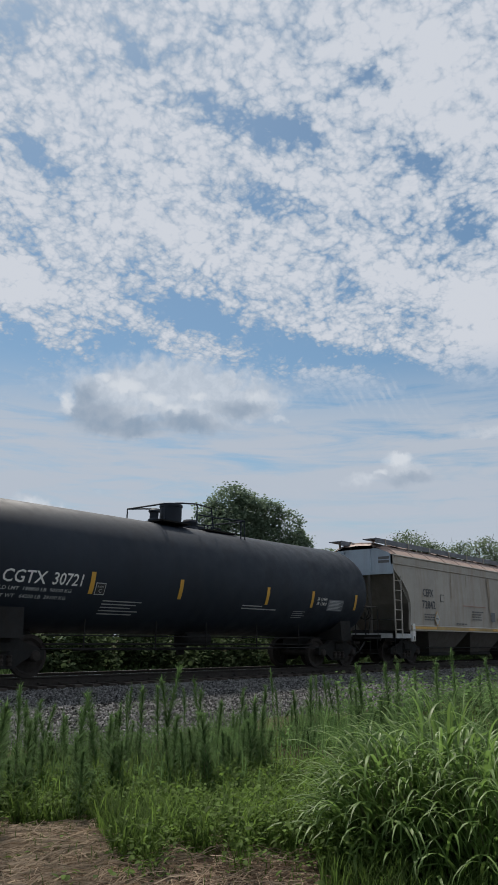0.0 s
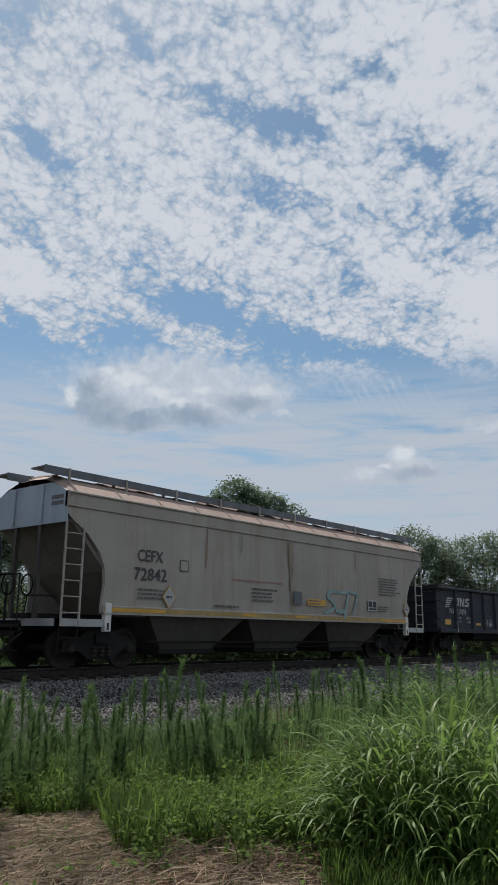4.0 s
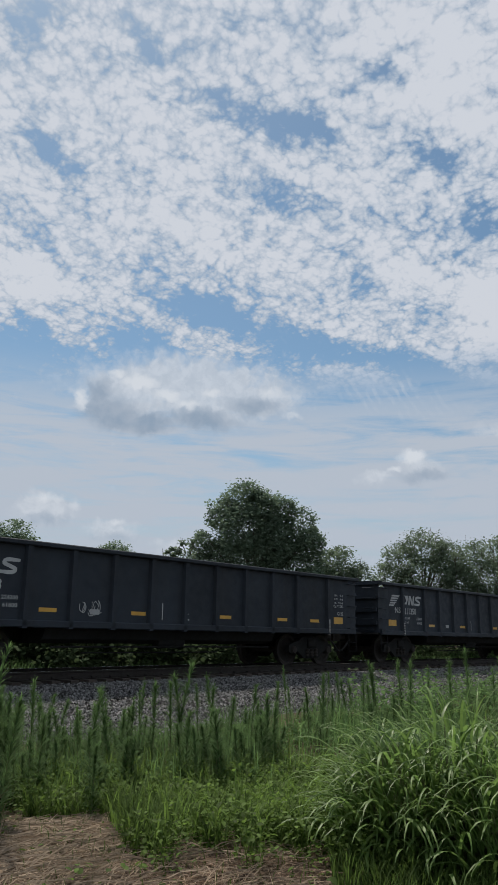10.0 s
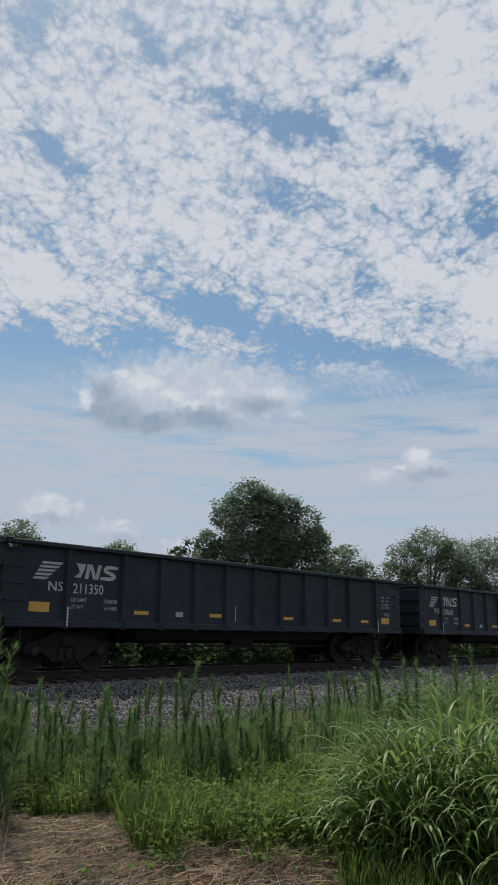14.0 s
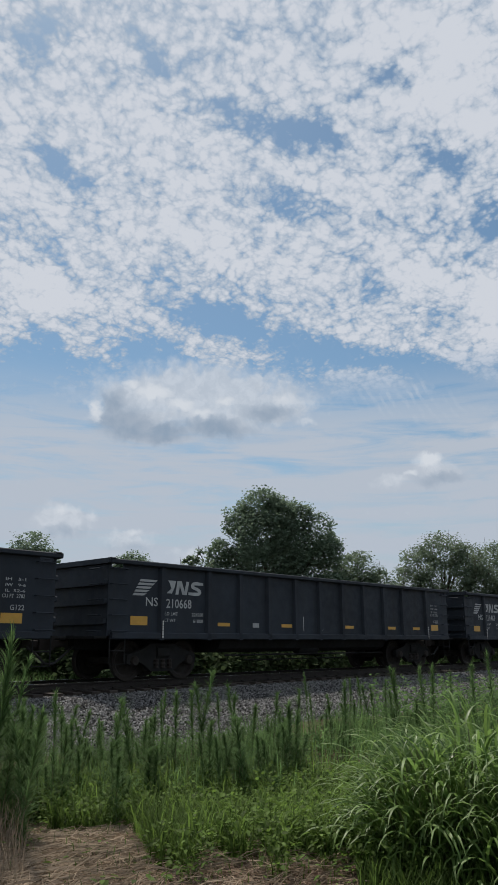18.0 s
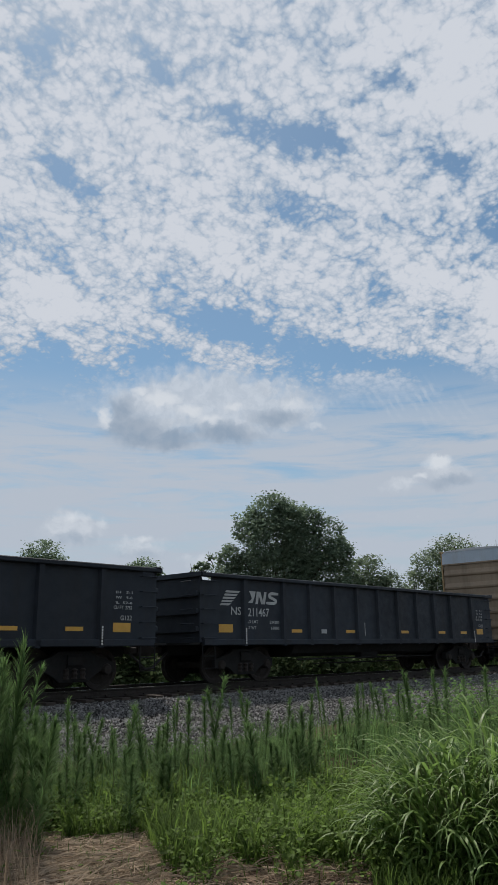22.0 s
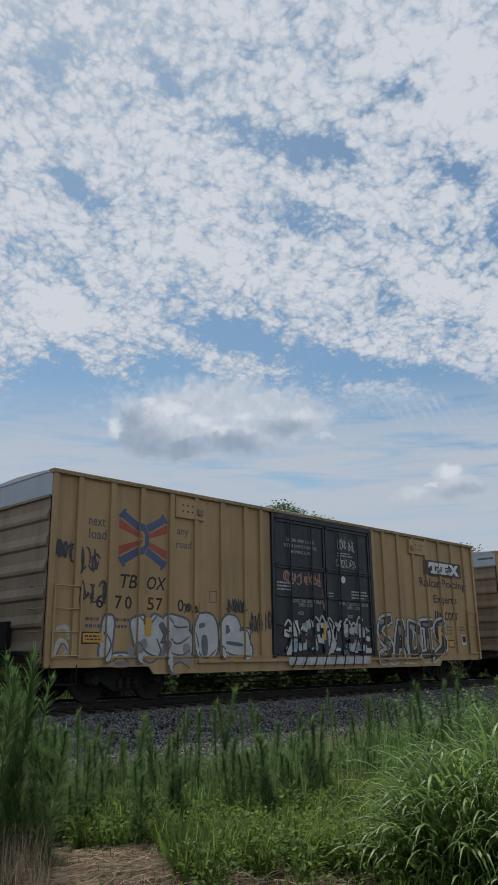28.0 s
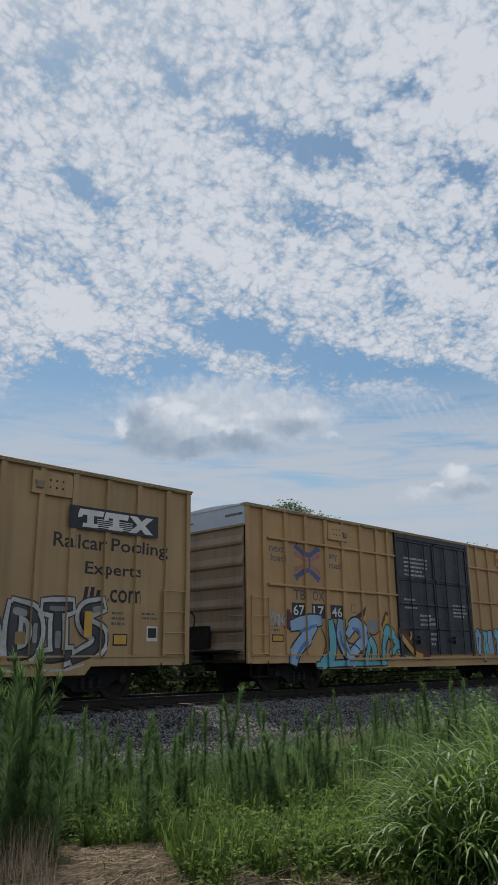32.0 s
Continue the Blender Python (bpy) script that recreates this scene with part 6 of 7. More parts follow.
def gondola():
    car = new("gondola_car")
    L, ZB, ZT = GON_L, 1.04, 2.70
    for s in (-1, 1):
        y0, y1 = sorted((s * 1.45, s * 1.42))
        edges = [0.0] + POSTS + [L]
        for i, (a, b) in enumerate(zip(edges, edges[1:])):
            g = Geo()
            if i in (0, len(edges) - 2):      # the end bays have a hand slot under the chord
                q = (0.08, 0.42) if i == 0 else (L - 0.42, L - 0.08)
                g.box(a, b, y0, y1, ZB, 2.62).box(a, q[0], y0, y1, 2.62, ZT).box(q[1], b, y0, y1, 2.62, ZT)
            else:
                g.box(a, b, y0, y1, ZB, ZT)
            part("side_panel", g, M["coal"], car)
        for x in POSTS:
            w = 0.10
            g = Geo().prism([(x - w, s * 1.45), (x - w * 0.6, s * 1.54), (x + w * 0.6, s * 1.54), (x + w, s * 1.45)], ZB - 0.10, ZT, "z")
            part("side_post", g, M["coal"], car)
        part("top_chord", Geo().box(-0.02, L + 0.02, *sorted((s * 1.40, s * 1.58)), ZT, 2.81, 0.02), M["coal"], car, "black steel top chord")
        part("side_sill", Geo().box(0.1, L - 0.1, *sorted((s * 1.40, s * 1.54)), 0.96, 1.12, 0.02), M["coal"], car)
    for x, s in ((0.0, 1), (L, -1)):
        a, b = sorted((x, x + s * 0.05))
        part("end_wall", Geo().box(a, b, -1.43, 1.43, ZB, ZT), M["coal"], car)
        for z in (1.3, 1.75, 2.2):
            c, d = sorted((x, x - s * 0.09))
            part("end_rib", Geo().box(c, d, -1.42, 1.42, z, z + 0.14, 0.03), M["coal"], car)
        c, d = sorted((x + s * 0.06, x - s * 0.1))
        part("end_chord", Geo().box(c, d, -1.56, 1.56, ZT, 2.82, 0.02), M["coal"], car)
        part("end_platform", Geo().box(*sorted((x, x - s * 0.35)), -1.45, 1.45, 0.98, 1.03), M["under"], car)
        part("chord_cap", Geo().box(*sorted((x - s * 0.04, x + s * 0.10)), -1.59, -1.45, 2.79, 2.835, 0.02), M["coal"], car)
        p, q = sorted((x + s * 0.06, x + s * 0.5))
        for k in range(5):
            z = 1.15 + 0.36 * k
            part("grab_iron", Geo().tube([(p, -1.45, z), (p, -1.55, z), (q, -1.55, z), (q, -1.45, z)], 0.014, 5), M["coal"], car)
            part("grab_iron", Geo().tube([(x - s * 0.05, -1.3, z), (x - s * 0.16, -1.3, z), (x - s * 0.16, -0.9, z), (x - s * 0.05, -0.9, z)], 0.014, 5), M["coal"], car)
        part("sill_step", Geo().tube([(p, -1.5, 1.0), (p, -1.5, 0.40), (q, -1.5, 0.40), (q, -1.5, 1.0)], 0.018, 5).tube([(p, -1.5, 0.7), (q, -1.5, 0.7)], 0.016, 5), M["under"], car)
        coupler(car, x - s * 0.1, -s)
        truck(car, x + s * 2.03)
    part("brake_wheel", Geo().lathe([(0.24, -0.02), (0.27, 0.0), (0.24, 0.02), (0.22, 0.0), (0.24, -0.02)], 16, (L + 0.2, -0.4, 2.2), "x"), M["under"], car)
    part("floor", Geo().box(0.05, L - 0.05, -1.42, 1.42, 1.04, 1.10), M["under"], car)
    part("tub", Geo().prism([(-1.25, 1.06), (-1.1, 0.72), (-0.8, 0.62), (-0.2, 0.62), (-0.2, 1.06)], 4.0, L - 4.0).prism([(1.25, 1.06), (1.1, 0.72), (0.8, 0.62), (0.2, 0.62), (0.2, 1.06)], 4.0, L - 4.0), M["under"], car, "rounded tub floor between the trucks")
    part("centre_sill", Geo().box(0.0, L, -0.19, 0.19, 0.72, 1.06), M["under"], car)
    brake_gear(car, 4.2, L - 4.2, 0.55, -1.15)
    # markings shared by all cars: slanted bars, block emblem, reflectors
    y = -1.456
    g = Geo()
    for k in range(5):
        z, sh = 2.385 - 0.085 * k, 0.05 * k
        g.sheet([(0.96 - sh - 0.04, z - 0.055), (1.50 - sh * 2.0 - 0.06, z - 0.055), (1.50 - sh * 1.7, z), (0.96 - sh, z)], y)
    part("stripe_emblem", g, M["dimwhite"], car, "five slanted pale bars")
    g = Geo()
    for poly in ([(1.80, 2.08), (1.98, 2.08), (2.06, 2.22), (2.12, 2.40), (1.84, 2.40), (1.90, 2.34), (1.96, 2.20)], [(2.10, 2.06), (2.20, 2.06), (2.27, 2.40), (2.16, 2.40)], [(2.20, 2.40), (2.31, 2.40), (2.45, 2.06), (2.34, 2.06)], [(2.39, 2.06), (2.49, 2.06), (2.57, 2.40), (2.47, 2.40)]):
        g.sheet(poly, y)
    ribbon(g, [(3.04, 2.36), (2.72, 2.37), (2.65, 2.28), (2.82, 2.23), (2.99, 2.17), (2.90, 2.09), (2.57, 2.10)], 0.085, y - 0.001, 0.000004)
    part("block_emblem", g, M["dimwhite"], car, "pale block emblem")
    write("NS", 1.14, 1.53, 1.75, 1.96, y, M["dimwhite"], car, label="pale reporting mark")
    for a, b, z0, z1 in ((0.68, 1.20, 1.29, 1.50), (14.78, 15.28, 1.28, 1.49)):
        plate(a, b, z0, z1, y, M["yellow"], car, "reflector", "large yellow reflector plate")
    for x in (3.62, 6.24, 9.38, 11.88, 13.5):
        plate(x, x + 0.46, 1.30, 1.39, y, M["yellow"], car, "reflector", "small yellow reflector strip")
    plate(5.0, 5.26, 1.28, 1.40, y, M["dimwhite"], car, "tag_plate", "small white tag plate")
    for x in (1.63, 14.42):
        part("jacking_label", Geo().sheet([(x - 0.035, 0.98), (x + 0.035, 0.98), (x + 0.035, 1.42), (x - 0.035, 1.42)], -1.552), M["black"], car)
        bz = Geo()
        for k in range(7):
            bz.sheet([(x - 0.02, 1.0 + 0.06 * k), (x + 0.02, 1.0 + 0.06 * k), (x + 0.02, 1.045 + 0.06 * k), (x - 0.02, 1.045 + 0.06 * k)], -1.556)
        part("small_print", bz, M["white"], car, "upright strip of small white print")
    write("LD LMT", 1.76, 2.20, 1.54, 1.62, y, M["dimwhite"], car)
    write("LT WT", 1.76, 2.12, 1.38, 1.46, y, M["dimwhite"], car)
    bars(7.95, 8.25, 1.2, 1.42, 3, y, M["dimwhite"], car, 4)
    part("chalk_line", Geo().sheet([(7.25, 1.22), (7.28, 1.22), (7.28, 1.62), (7.25, 1.62)], y), M["dimwhite"], car)
    write("G122", 14.98, 15.32, 1.55, 1.66, y, M["dimwhite"], car)
    write("CU FT  2782", 14.78, 15.32, 1.80, 1.88, y, M["dimwhite"], car)
    for k, words in enumerate(("IH   5-1", "IW   9-6", "IL  52-6")):
        write(words, 14.84, 15.32, 2.16 - 0.12 * k, 2.22 - 0.12 * k, y, M["dimwhite"], car)
    return car


def numbered(car, number, limit, weight):
    y = -1.456
    write(number, 1.80, 2.66, 1.72, 1.95, y, M["dimwhite"], car, label="pale car number")
    write(limit, 2.68, 3.08, 1.53, 1.62, y, M["dimwhite"], car)
    write(weight, 2.72, 3.08, 1.37, 1.46, y, M["dimwhite"], car)


# ---- boxcars ----
BOX_L = 18.67
BOX_POSTS = [0.71, 1.61, 2.49, 3.41, 4.24, 5.17, 6.05, 6.67]
BOX_POSTS = BOX_POSTS + [BOX_L - x for x in BOX_POSTS[::-1]]


def boxcar(paint, end_paint):
    car = new("boxcar")
    L, ZT, D0, D1 = BOX_L, 4.93, 7.08, 11.88
    for s in (-1, 1):
        y0, y1 = sorted((s * 1.535, s * 1.49))
        edges = [0.0] + BOX_POSTS[:8] + [D0]
        edges2 = [D1] + BOX_POSTS[8:] + [L]
        for e in (edges, edges2):
            for a, b in zip(e, e[1:]):
                part("side_panel", Geo().box(a, b, y0, y1, 0.76, ZT), paint, car)
        for x in BOX_POSTS:
            g = Geo().prism([(x - 0.078, s * 1.535), (x - 0.068, s * 1.60), (x + 0.068, s * 1.60), (x + 0.078, s * 1.535)], 0.98, ZT, "z")
            part("side_post", g, paint, car)
        for x in (0.0, L - 0.12):
            part("corner_post", Geo().box(x, x + 0.12, *sorted((s * 1.49, s * 1.60)), 0.76, ZT), paint, car)
        part("side_sill", Geo().prism([(0.05, 0.93), (0.05, 0.74), (2.8, 0.74), (2.95, 0.56), (15.75, 0.56), (15.9, 0.74), (L - 0.05, 0.74), (L - 0.05, 0.93)], *sorted((s * 1.545, s * 1.49)), "y")
             .box(4.3, 14.6, *sorted((s * 1.62, s * 1.5)), 0.80, 0.86).box(0.05, L - 0.05, *sorted((s * 1.57, s * 1.5)), 0.93, 0.97), paint, car, "deep side sill with a rub rail")
        part("eave", Geo().box(-0.02, L + 0.02, *sorted((s * 1.44, s * 1.625)), ZT, ZT + 0.05, 0.01).box(-0.04, L + 0.04, *sorted((s * 1.40, s * 1.65)), ZT + 0.05, ZT + 0.09, 0.01), M["eave"], car, "pale roof edge strip")
        # doors
        part("door_frame", Geo().box(D0, D0 + 0.10, *sorted((s * 1.49, s * 1.61)), 0.90, ZT).box(D1 - 0.10, D1, *sorted((s * 1.49, s * 1.61)), 0.90, ZT).box(D0, D1, *sorted((s * 1.49, s * 1.60)), ZT - 0.14, ZT), M["door"], car)
        for a, b in ((D0 + 0.12, 9.46), (9.50, D1 - 0.12)):
            door = part("sliding_door", Geo().box(a, b, *sorted((s * 1.50, s * 1.565)), 0.92, ZT - 0.15), M["door"], car, "blue-black steel plug door")
            g = Geo()
            for z in (0.95, 1.75, 2.55, 3.35, 3.42, 4.68):
                g.box(a, b, *sorted((s * 1.56, s * 1.60)), z, z + 0.07, 0.015)
            for x in (a, b - 0.07):
                g.box(x, x + 0.07, *sorted((s * 1.56, s * 1.60)), 0.95, 4.75)
            part("door_rib", g, M["door"], door)
            g = Geo()
            for x in (a + 0.65, b - 0.65):
                g.tube([(x, s * 1.625, 0.92), (x, s * 1.625, 4.7)], 0.024, 6)
            part("lock_rod", g, M["door"], door)
            part("lock_handle", Geo().box(a + 0.62, b - 0.62, *sorted((s * 1.63, s * 1.66)), 1.42, 1.47).box(a + 0.95, a + 1.15, *sorted((s * 1.60, s * 1.67)), 1.3, 1.55), M["door"], door)
    g = Geo().prism([(-1.64, 5.0), (-0.8, 5.05), (0, 5.08), (0.8, 5.05), (1.64, 5.0), (1.64, 4.97), (-1.64, 4.97)], -0.03, L + 0.03)
    part("roof", g, M["roofgrey"], car, "flat galvanised roof")
    for k in range(1, 14):
        part("roof_rib", Geo().prism([(-1.62, 5.0), (0, 5.08), (1.62, 5.0), (1.62, 5.03), (0, 5.115), (-1.62, 5.03)], k * L / 14 - 0.05, k * L / 14 + 0.05), M["roofgrey"], car)
    for x, s in ((0.0, -1), (L, 1)):
        a, b = sorted((x, x - s * 0.05))
        part("end_wall", Geo().box(a, b, -1.5, 1.5, 0.76, 4.42), end_paint, car, "dull brown ribbed end wall")
        part("end_top_panel", Geo().box(*sorted((x + s * 0.01, x - s * 0.05)), -1.53, 1.53, 4.42, 4.97), M["endwhite"], car, "pale blue-white upper end panel")
        for z in (1.0, 1.55, 2.15, 2.72, 3.28, 3.86):
            part("end_rib", Geo().prism([(x, z), (x + s * 0.05, z + 0.05), (x + s * 0.06, z + 0.12), (x, z + 0.30)], -1.46, 1.46, "y"), end_paint, car)
        part("end_slat", Geo().box(*sorted((x, x + s * 0.06)), -1.48, 1.48, 4.38, 4.44), end_paint, car)
        part("end_platform", Geo().box(*sorted((x, x + s * 0.45)), -1.1, 1.1, 1.05, 1.09).box(*sorted((x, x + s * 0.5)), -1.5, 1.5, 0.78, 0.84), M["under"], car)
        g = Geo()
        for k in range(4):
            z = 1.0 + 0.485 * k
            g.tube([(x + s * 0.0, -1.42, z), (x + s * 0.1, -1.42, z), (x + s * 0.1, -0.95, z), (x, -0.95, z)], 0.014, 5)
        part("end_ladder", g, end_paint, car)
        part("brake_housing", Geo().box(*sorted((x + s * 0.02, x + s * 0.14)), -0.2, 0.9, 1.15, 1.75, 0.03), M["under"], car, "dark brake gear on the end wall")
        part("crossover_platform", Geo().box(*sorted((x + s * 0.02, x + s * 0.38)), -1.35, 1.35, 1.02, 1.07), M["under"], car, "dark grated end platform")
        p, q = sorted((x - s * 0.15, x - s * 0.82))
        ladder(p, q, -1.545, [0.99, 1.48, 1.97, 2.46], car, paint, (0.95, 2.5))
        part("sill_step", Geo().tube([(p, -1.55, 0.8), (p, -1.55, 0.40), (q, -1.55, 0.40), (q, -1.55, 0.8)], 0.018, 5), M["under"], car)
        part("jack_pad", Geo().box(*sorted((x - s * 3.5, x - s * 4.5)), -1.612, -1.52, 4.35, 4.85), paint, car, "raised upper side plate")
        part("pad_bracket", Geo().box(x - s * 4.33 - 0.08, x - s * 4.33 + 0.08, -1.65, -1.6, 4.46, 4.62, 0.02).box(x - s * 4.33 - 0.11, x - s * 4.33 + 0.11, -1.63, -1.6, 4.56, 4.64, 0.01), M["endtan"], car, "worn steel bracket")
        for k in range(6):
            part("pad_bolt", Geo().box(x - s * 3.75 - 0.16 * (k % 3) * s - 0.018, x - s * 3.75 - 0.16 * (k % 3) * s + 0.018, -1.62, -1.6, 4.5 + 0.16 * (k // 3), 4.536 + 0.16 * (k // 3)), M["under"], car)
        coupler(car, x + s * 0.25, s)
        part("draft_sill", Geo().box(*sorted((x - s * 0.2, x + s * 0.3)), -0.25, 0.25, 0.72, 1.05), M["under"], car)
        truck(car, x - s * 2.5)
    part("brake_wheel", Geo().lathe([(0.24, -0.02), (0.27, 0.0), (0.24, 0.02), (0.22, 0.0), (0.24, -0.02)], 16, (-0.22, 0.5, 1.9), "x"), M["under"], car)
    part("underframe", Geo().box(0.1, L - 0.1, -1.45, 1.45, 0.80, 1.0).box(0.1, L - 0.1, -0.2, 0.2, 0.55, 0.85), M["under"], car)
    brake_gear(car, 4.3, L - 4.3, 0.42, -1.0)
    return car


def emblem(car, cx, cz, h, y, blue, red):
    """Crossed rail bands: two bent blue bands edged with red."""
    g, r = Geo(), Geo()
    w = h * 0.58
    for sx in (-1, 1):
        for sz in (-1, 1):
            def P(u, v):
                return (cx + sx * u * w, cz + sz * v * h / 2)
            g.sheet([P(0.78, 1.0), P(1.0, 0.80), P(0.22, 0.30), P(0.08, 0.55)], y)
            g.sheet([P(0.70, 1.06), P(0.80, 1.12), P(1.04, 0.80), P(0.98, 0.72)], y - 0.002)
            r.sheet([P(1.0, 0.70), P(1.0, 0.34), P(0.10, 0.02), P(0.14, 0.20)], y)
    ring = Geo()
    n = 14
    for k in range(n):
        a0, a1 = -math.pi / 2 + math.pi * k / n, -math.pi / 2 + math.pi * (k + 1) / n
        q = [(cx - 0.18 * w + rr * w * math.cos(a), cz + rr * h * 0.72 * math.sin(a)) for rr, a in ((0.42, a0), (0.42, a1), (0.22, a1), (0.22, a0))]
        ring.sheet(q, y - 0.003)
    for q in (r, g, ring):
        q.over(BOX_POSTS)
    e = part("crossed_emblem", r, red, car, "crossed red and blue band emblem")
    part("blue_band", g, blue, e)
    part("bent_band", ring, blue, e)


def first_boxcar():
    car = boxcar(M["tan"], M["endtan"])
    y = -1.538
    emblem(car, 2.56, 3.68, 1.25, y, M["mark_blue"], M["mark_red"])
    for words, a, b, z0, z1 in (("next", 0.98, 1.44, 3.86, 4.06), ("load", 1.00, 1.48, 3.56, 3.80), ("any", 3.62, 4.00, 3.86, 4.06), ("road", 3.60, 4.10, 3.58, 3.78)):
        write(words, a, b, z0, z1, y, M["ink"], car, posts=BOX_POSTS)
    write("TB", 1.86, 2.38, 2.50, 2.82, y, M["black"], car, slant=0.2, posts=BOX_POSTS)
    write("OX", 2.66, 3.24, 2.50, 2.82, y, M["black"], car, slant=0.2, posts=BOX_POSTS)
    for ch, x in (("6", 1.26), ("7", 1.78), ("0", 2.06), ("5", 2.72), ("7", 2.98), ("0", 3.66)):
        write(ch, x, x + 0.2, 2.02, 2.32, y, M["black"], car)
    plate(2.62, 3.22, 1.98, 2.36, y + 0.003, M["tan2"], car, "number_panel", "", 0.002)
    bars(1.0, 1.5, 1.55, 1.85, 2, y, M["ink"], car, 1)
    bars(1.8, 2.2, 1.55, 1.85, 2, y, M["ink"], car, 2)
    plate(0.92, 1.50, 1.24, 1.50, y, M["black"], car, "notice", "yellow notice with a black edge", 0.003)
    plate(0.95, 1.47, 1.27, 1.47, y - 0.003, M["yellow"], car, "notice_panel", "", 0.003)
    bars(1.0, 1.42, 1.30, 1.44, 2, y - 0.007, M["black"], car, 5)
    plate(2.66, 2.84, 1.45, 1.85, y - 0.02, M["yellow"], car, "reflector", "yellow reflective strip", 0.003)
    part("square_stencil", Geo().sheet([(4.72, 2.28), (5.0, 2.28), (5.0, 2.30), (4.72, 2.30)], y).sheet([(4.72, 2.56), (5.0, 2.56), (5.0, 2.58), (4.72, 2.58)], y).sheet([(4.72, 2.30), (4.74, 2.30), (4.74, 2.56), (4.72, 2.56)], y).sheet([(4.98, 2.30), (5.0, 2.30), (5.0, 2.56), (4.98, 2.56)], y), M["ink"], car)
    # sign panel and slogan at the trailing end
    plate(15.12, 17.62, 3.70, 4.21, y - 0.072, M["door"], car, "sign_panel", "dark sign panel with pale block shapes", 0.004)
    g = Geo()
    for k in range(3):
        a = 15.34 + 0.70 * k
        if k < 2:
            g.sheet([(a, 4.02), (a + 0.66, 4.02), (a + 0.70, 4.15), (a + 0.04, 4.15)], y - 0.080).sheet([(a + 0.24, 3.84), (a + 0.42, 3.84), (a + 0.42, 4.02), (a + 0.24, 4.02)], y - 0.080)
            g.sheet([(a + 0.12, 3.75), (a + 0.52, 3.75), (a + 0.54, 3.84), (a + 0.14, 3.84)], y - 0.080).sheet([(a, 3.94), (a + 0.12, 3.98), (a + 0.12, 4.02), (a, 4.02)], y - 0.080)
        else:
            g.sheet([(a, 3.75), (a + 0.22, 3.75), (a + 0.72, 4.15), (a + 0.50, 4.15)], y - 0.080).sheet([(a + 0.48, 3.75), (a + 0.72, 3.75), (a + 0.24, 4.15), (a, 4.15)], y - 0.082)
    for k in range(5):
        g.sheet([(15.85, 3.77 + 0.045 * k), (16.85, 3.77 + 0.045 * k), (16.85, 3.787 + 0.045 * k), (15.85, 3.787 + 0.045 * k)], y - 0.079)
    part("sign_shapes", g, M["white"], car, "pale block shapes")
    write("Railcar", 14.80, 16.16, 3.26, 3.58, y - 0.001, M["black"], car, posts=BOX_POSTS)
    write("Pooling", 16.32, 17.95, 3.19, 3.58, y - 0.001, M["black"], car, posts=BOX_POSTS)
    write("Experts", 15.64, 17.20, 2.64, 3.00, y - 0.001, M["black"], car, posts=BOX_POSTS)
    for k in range(3):
        part("slogan_bar", Geo().sheet([(15.62 + 0.16 * k, 2.16), (15.72 + 0.16 * k, 2.16), (15.76 + 0.16 * k, 2.44 - 0.06 * (k == 2)), (15.66 + 0.16 * k, 2.44 - 0.06 * (k == 2))], y), M["black"], car, "dark slogan bar")
    write(".com", 16.22, 17.20, 2.12, 2.42, y - 0.001, M["black"], car, posts=BOX_POSTS)
    plate(17.40, 17.72, 1.28, 1.62, y - 0.004, M["white"], car, "placard", "black and white inspection placard", 0.003)
    plate(17.44, 17.68, 1.36, 1.58, y - 0.008, M["black"], car, "placard_panel", "", 0.002)
    plate(16.45, 16.85, 1.18, 1.44, y - 0.004, M["black"], car, "notice", "yellow notice with a black edge", 0.003)
    plate(16.48, 16.82, 1.21, 1.41, y - 0.008, M["yellow"], car, "notice_panel", "", 0.002)
    bars(16.4, 16.85, 1.6, 1.95, 3, y - 0.004, M["ink"], car, 8)
    bars(17.25, 17.7, 1.75, 1.95, 2, y - 0.004, M["ink"], car, 9)
    plate(15.62, 15.82, 1.35, 1.9, y - 0.10, M["yellow"], car, "reflector", "yellow reflective strip", 0.003)
    # writing on the doors
    yd = -1.568
    for words, a, b, z in (("CLOSE AND LOCK", 7.72, 9.0, 4.16), ("BOTH DOORS BEFORE", 7.62, 9.12, 3.99), ("MOVING CAR", 7.94, 8.8, 3.82), ("CLOSE THIS DOOR FIRST", 7.85, 9.3, 2.42), ("OPEN THIS DOOR FIRST", 10.1, 11.6, 2.42), ("OPEN  CLOSE", 8.2, 8.9, 2.31), ("OPEN  CLOSE", 10.5, 11.2, 2.31), ("ASD", 8.15, 8.42, 2.08), ("ASD", 10.5, 10.77, 2.05)):
        write(words, a, b, z, z + 0.095, yd - 0.006, M["dimwhite"], car)
    bars(7.25, 8.2, 2.72, 3.0, 3, yd, M["dimwhite"], car, 11)
    bars(10.75, 11.7, 2.62, 2.9, 3, yd, M["dimwhite"], car, 12)
    bars(9.55, 9.95, 2.62, 2.8, 2, yd, M["dimwhite"], car, 13)
    bars(10.1, 11.0, 3.9, 4.05, 2, yd, M["dimwhite"], car, 14)
    part("round_mark", Geo().lathe([(0.0, 0.0), (0.11, 0.0), (0.11, -0.003), (0.0, -0.003)], 16, (10.36, yd - 0.004, 3.2)), M["white"], car, "round white mark")
    scrawl(7.62, 9.3, 2.92, 3.32, yd - 0.004, M["spray_pink"], car, 21, 6, 0.055, label="pale red spray scrawl on the door")
    scrawl(9.15, 9.42, 2.1, 2.95, yd - 0.004, M["spray_pink"], car, 29, 1, 0.04, label="thin pale red spray line on the door")
    scrawl(10.05, 11.05, 4.08, 4.55, yd - 0.004, M["dimwhite"], car, 22, 5, 0.03, label="thin white spray scrawl on the door")
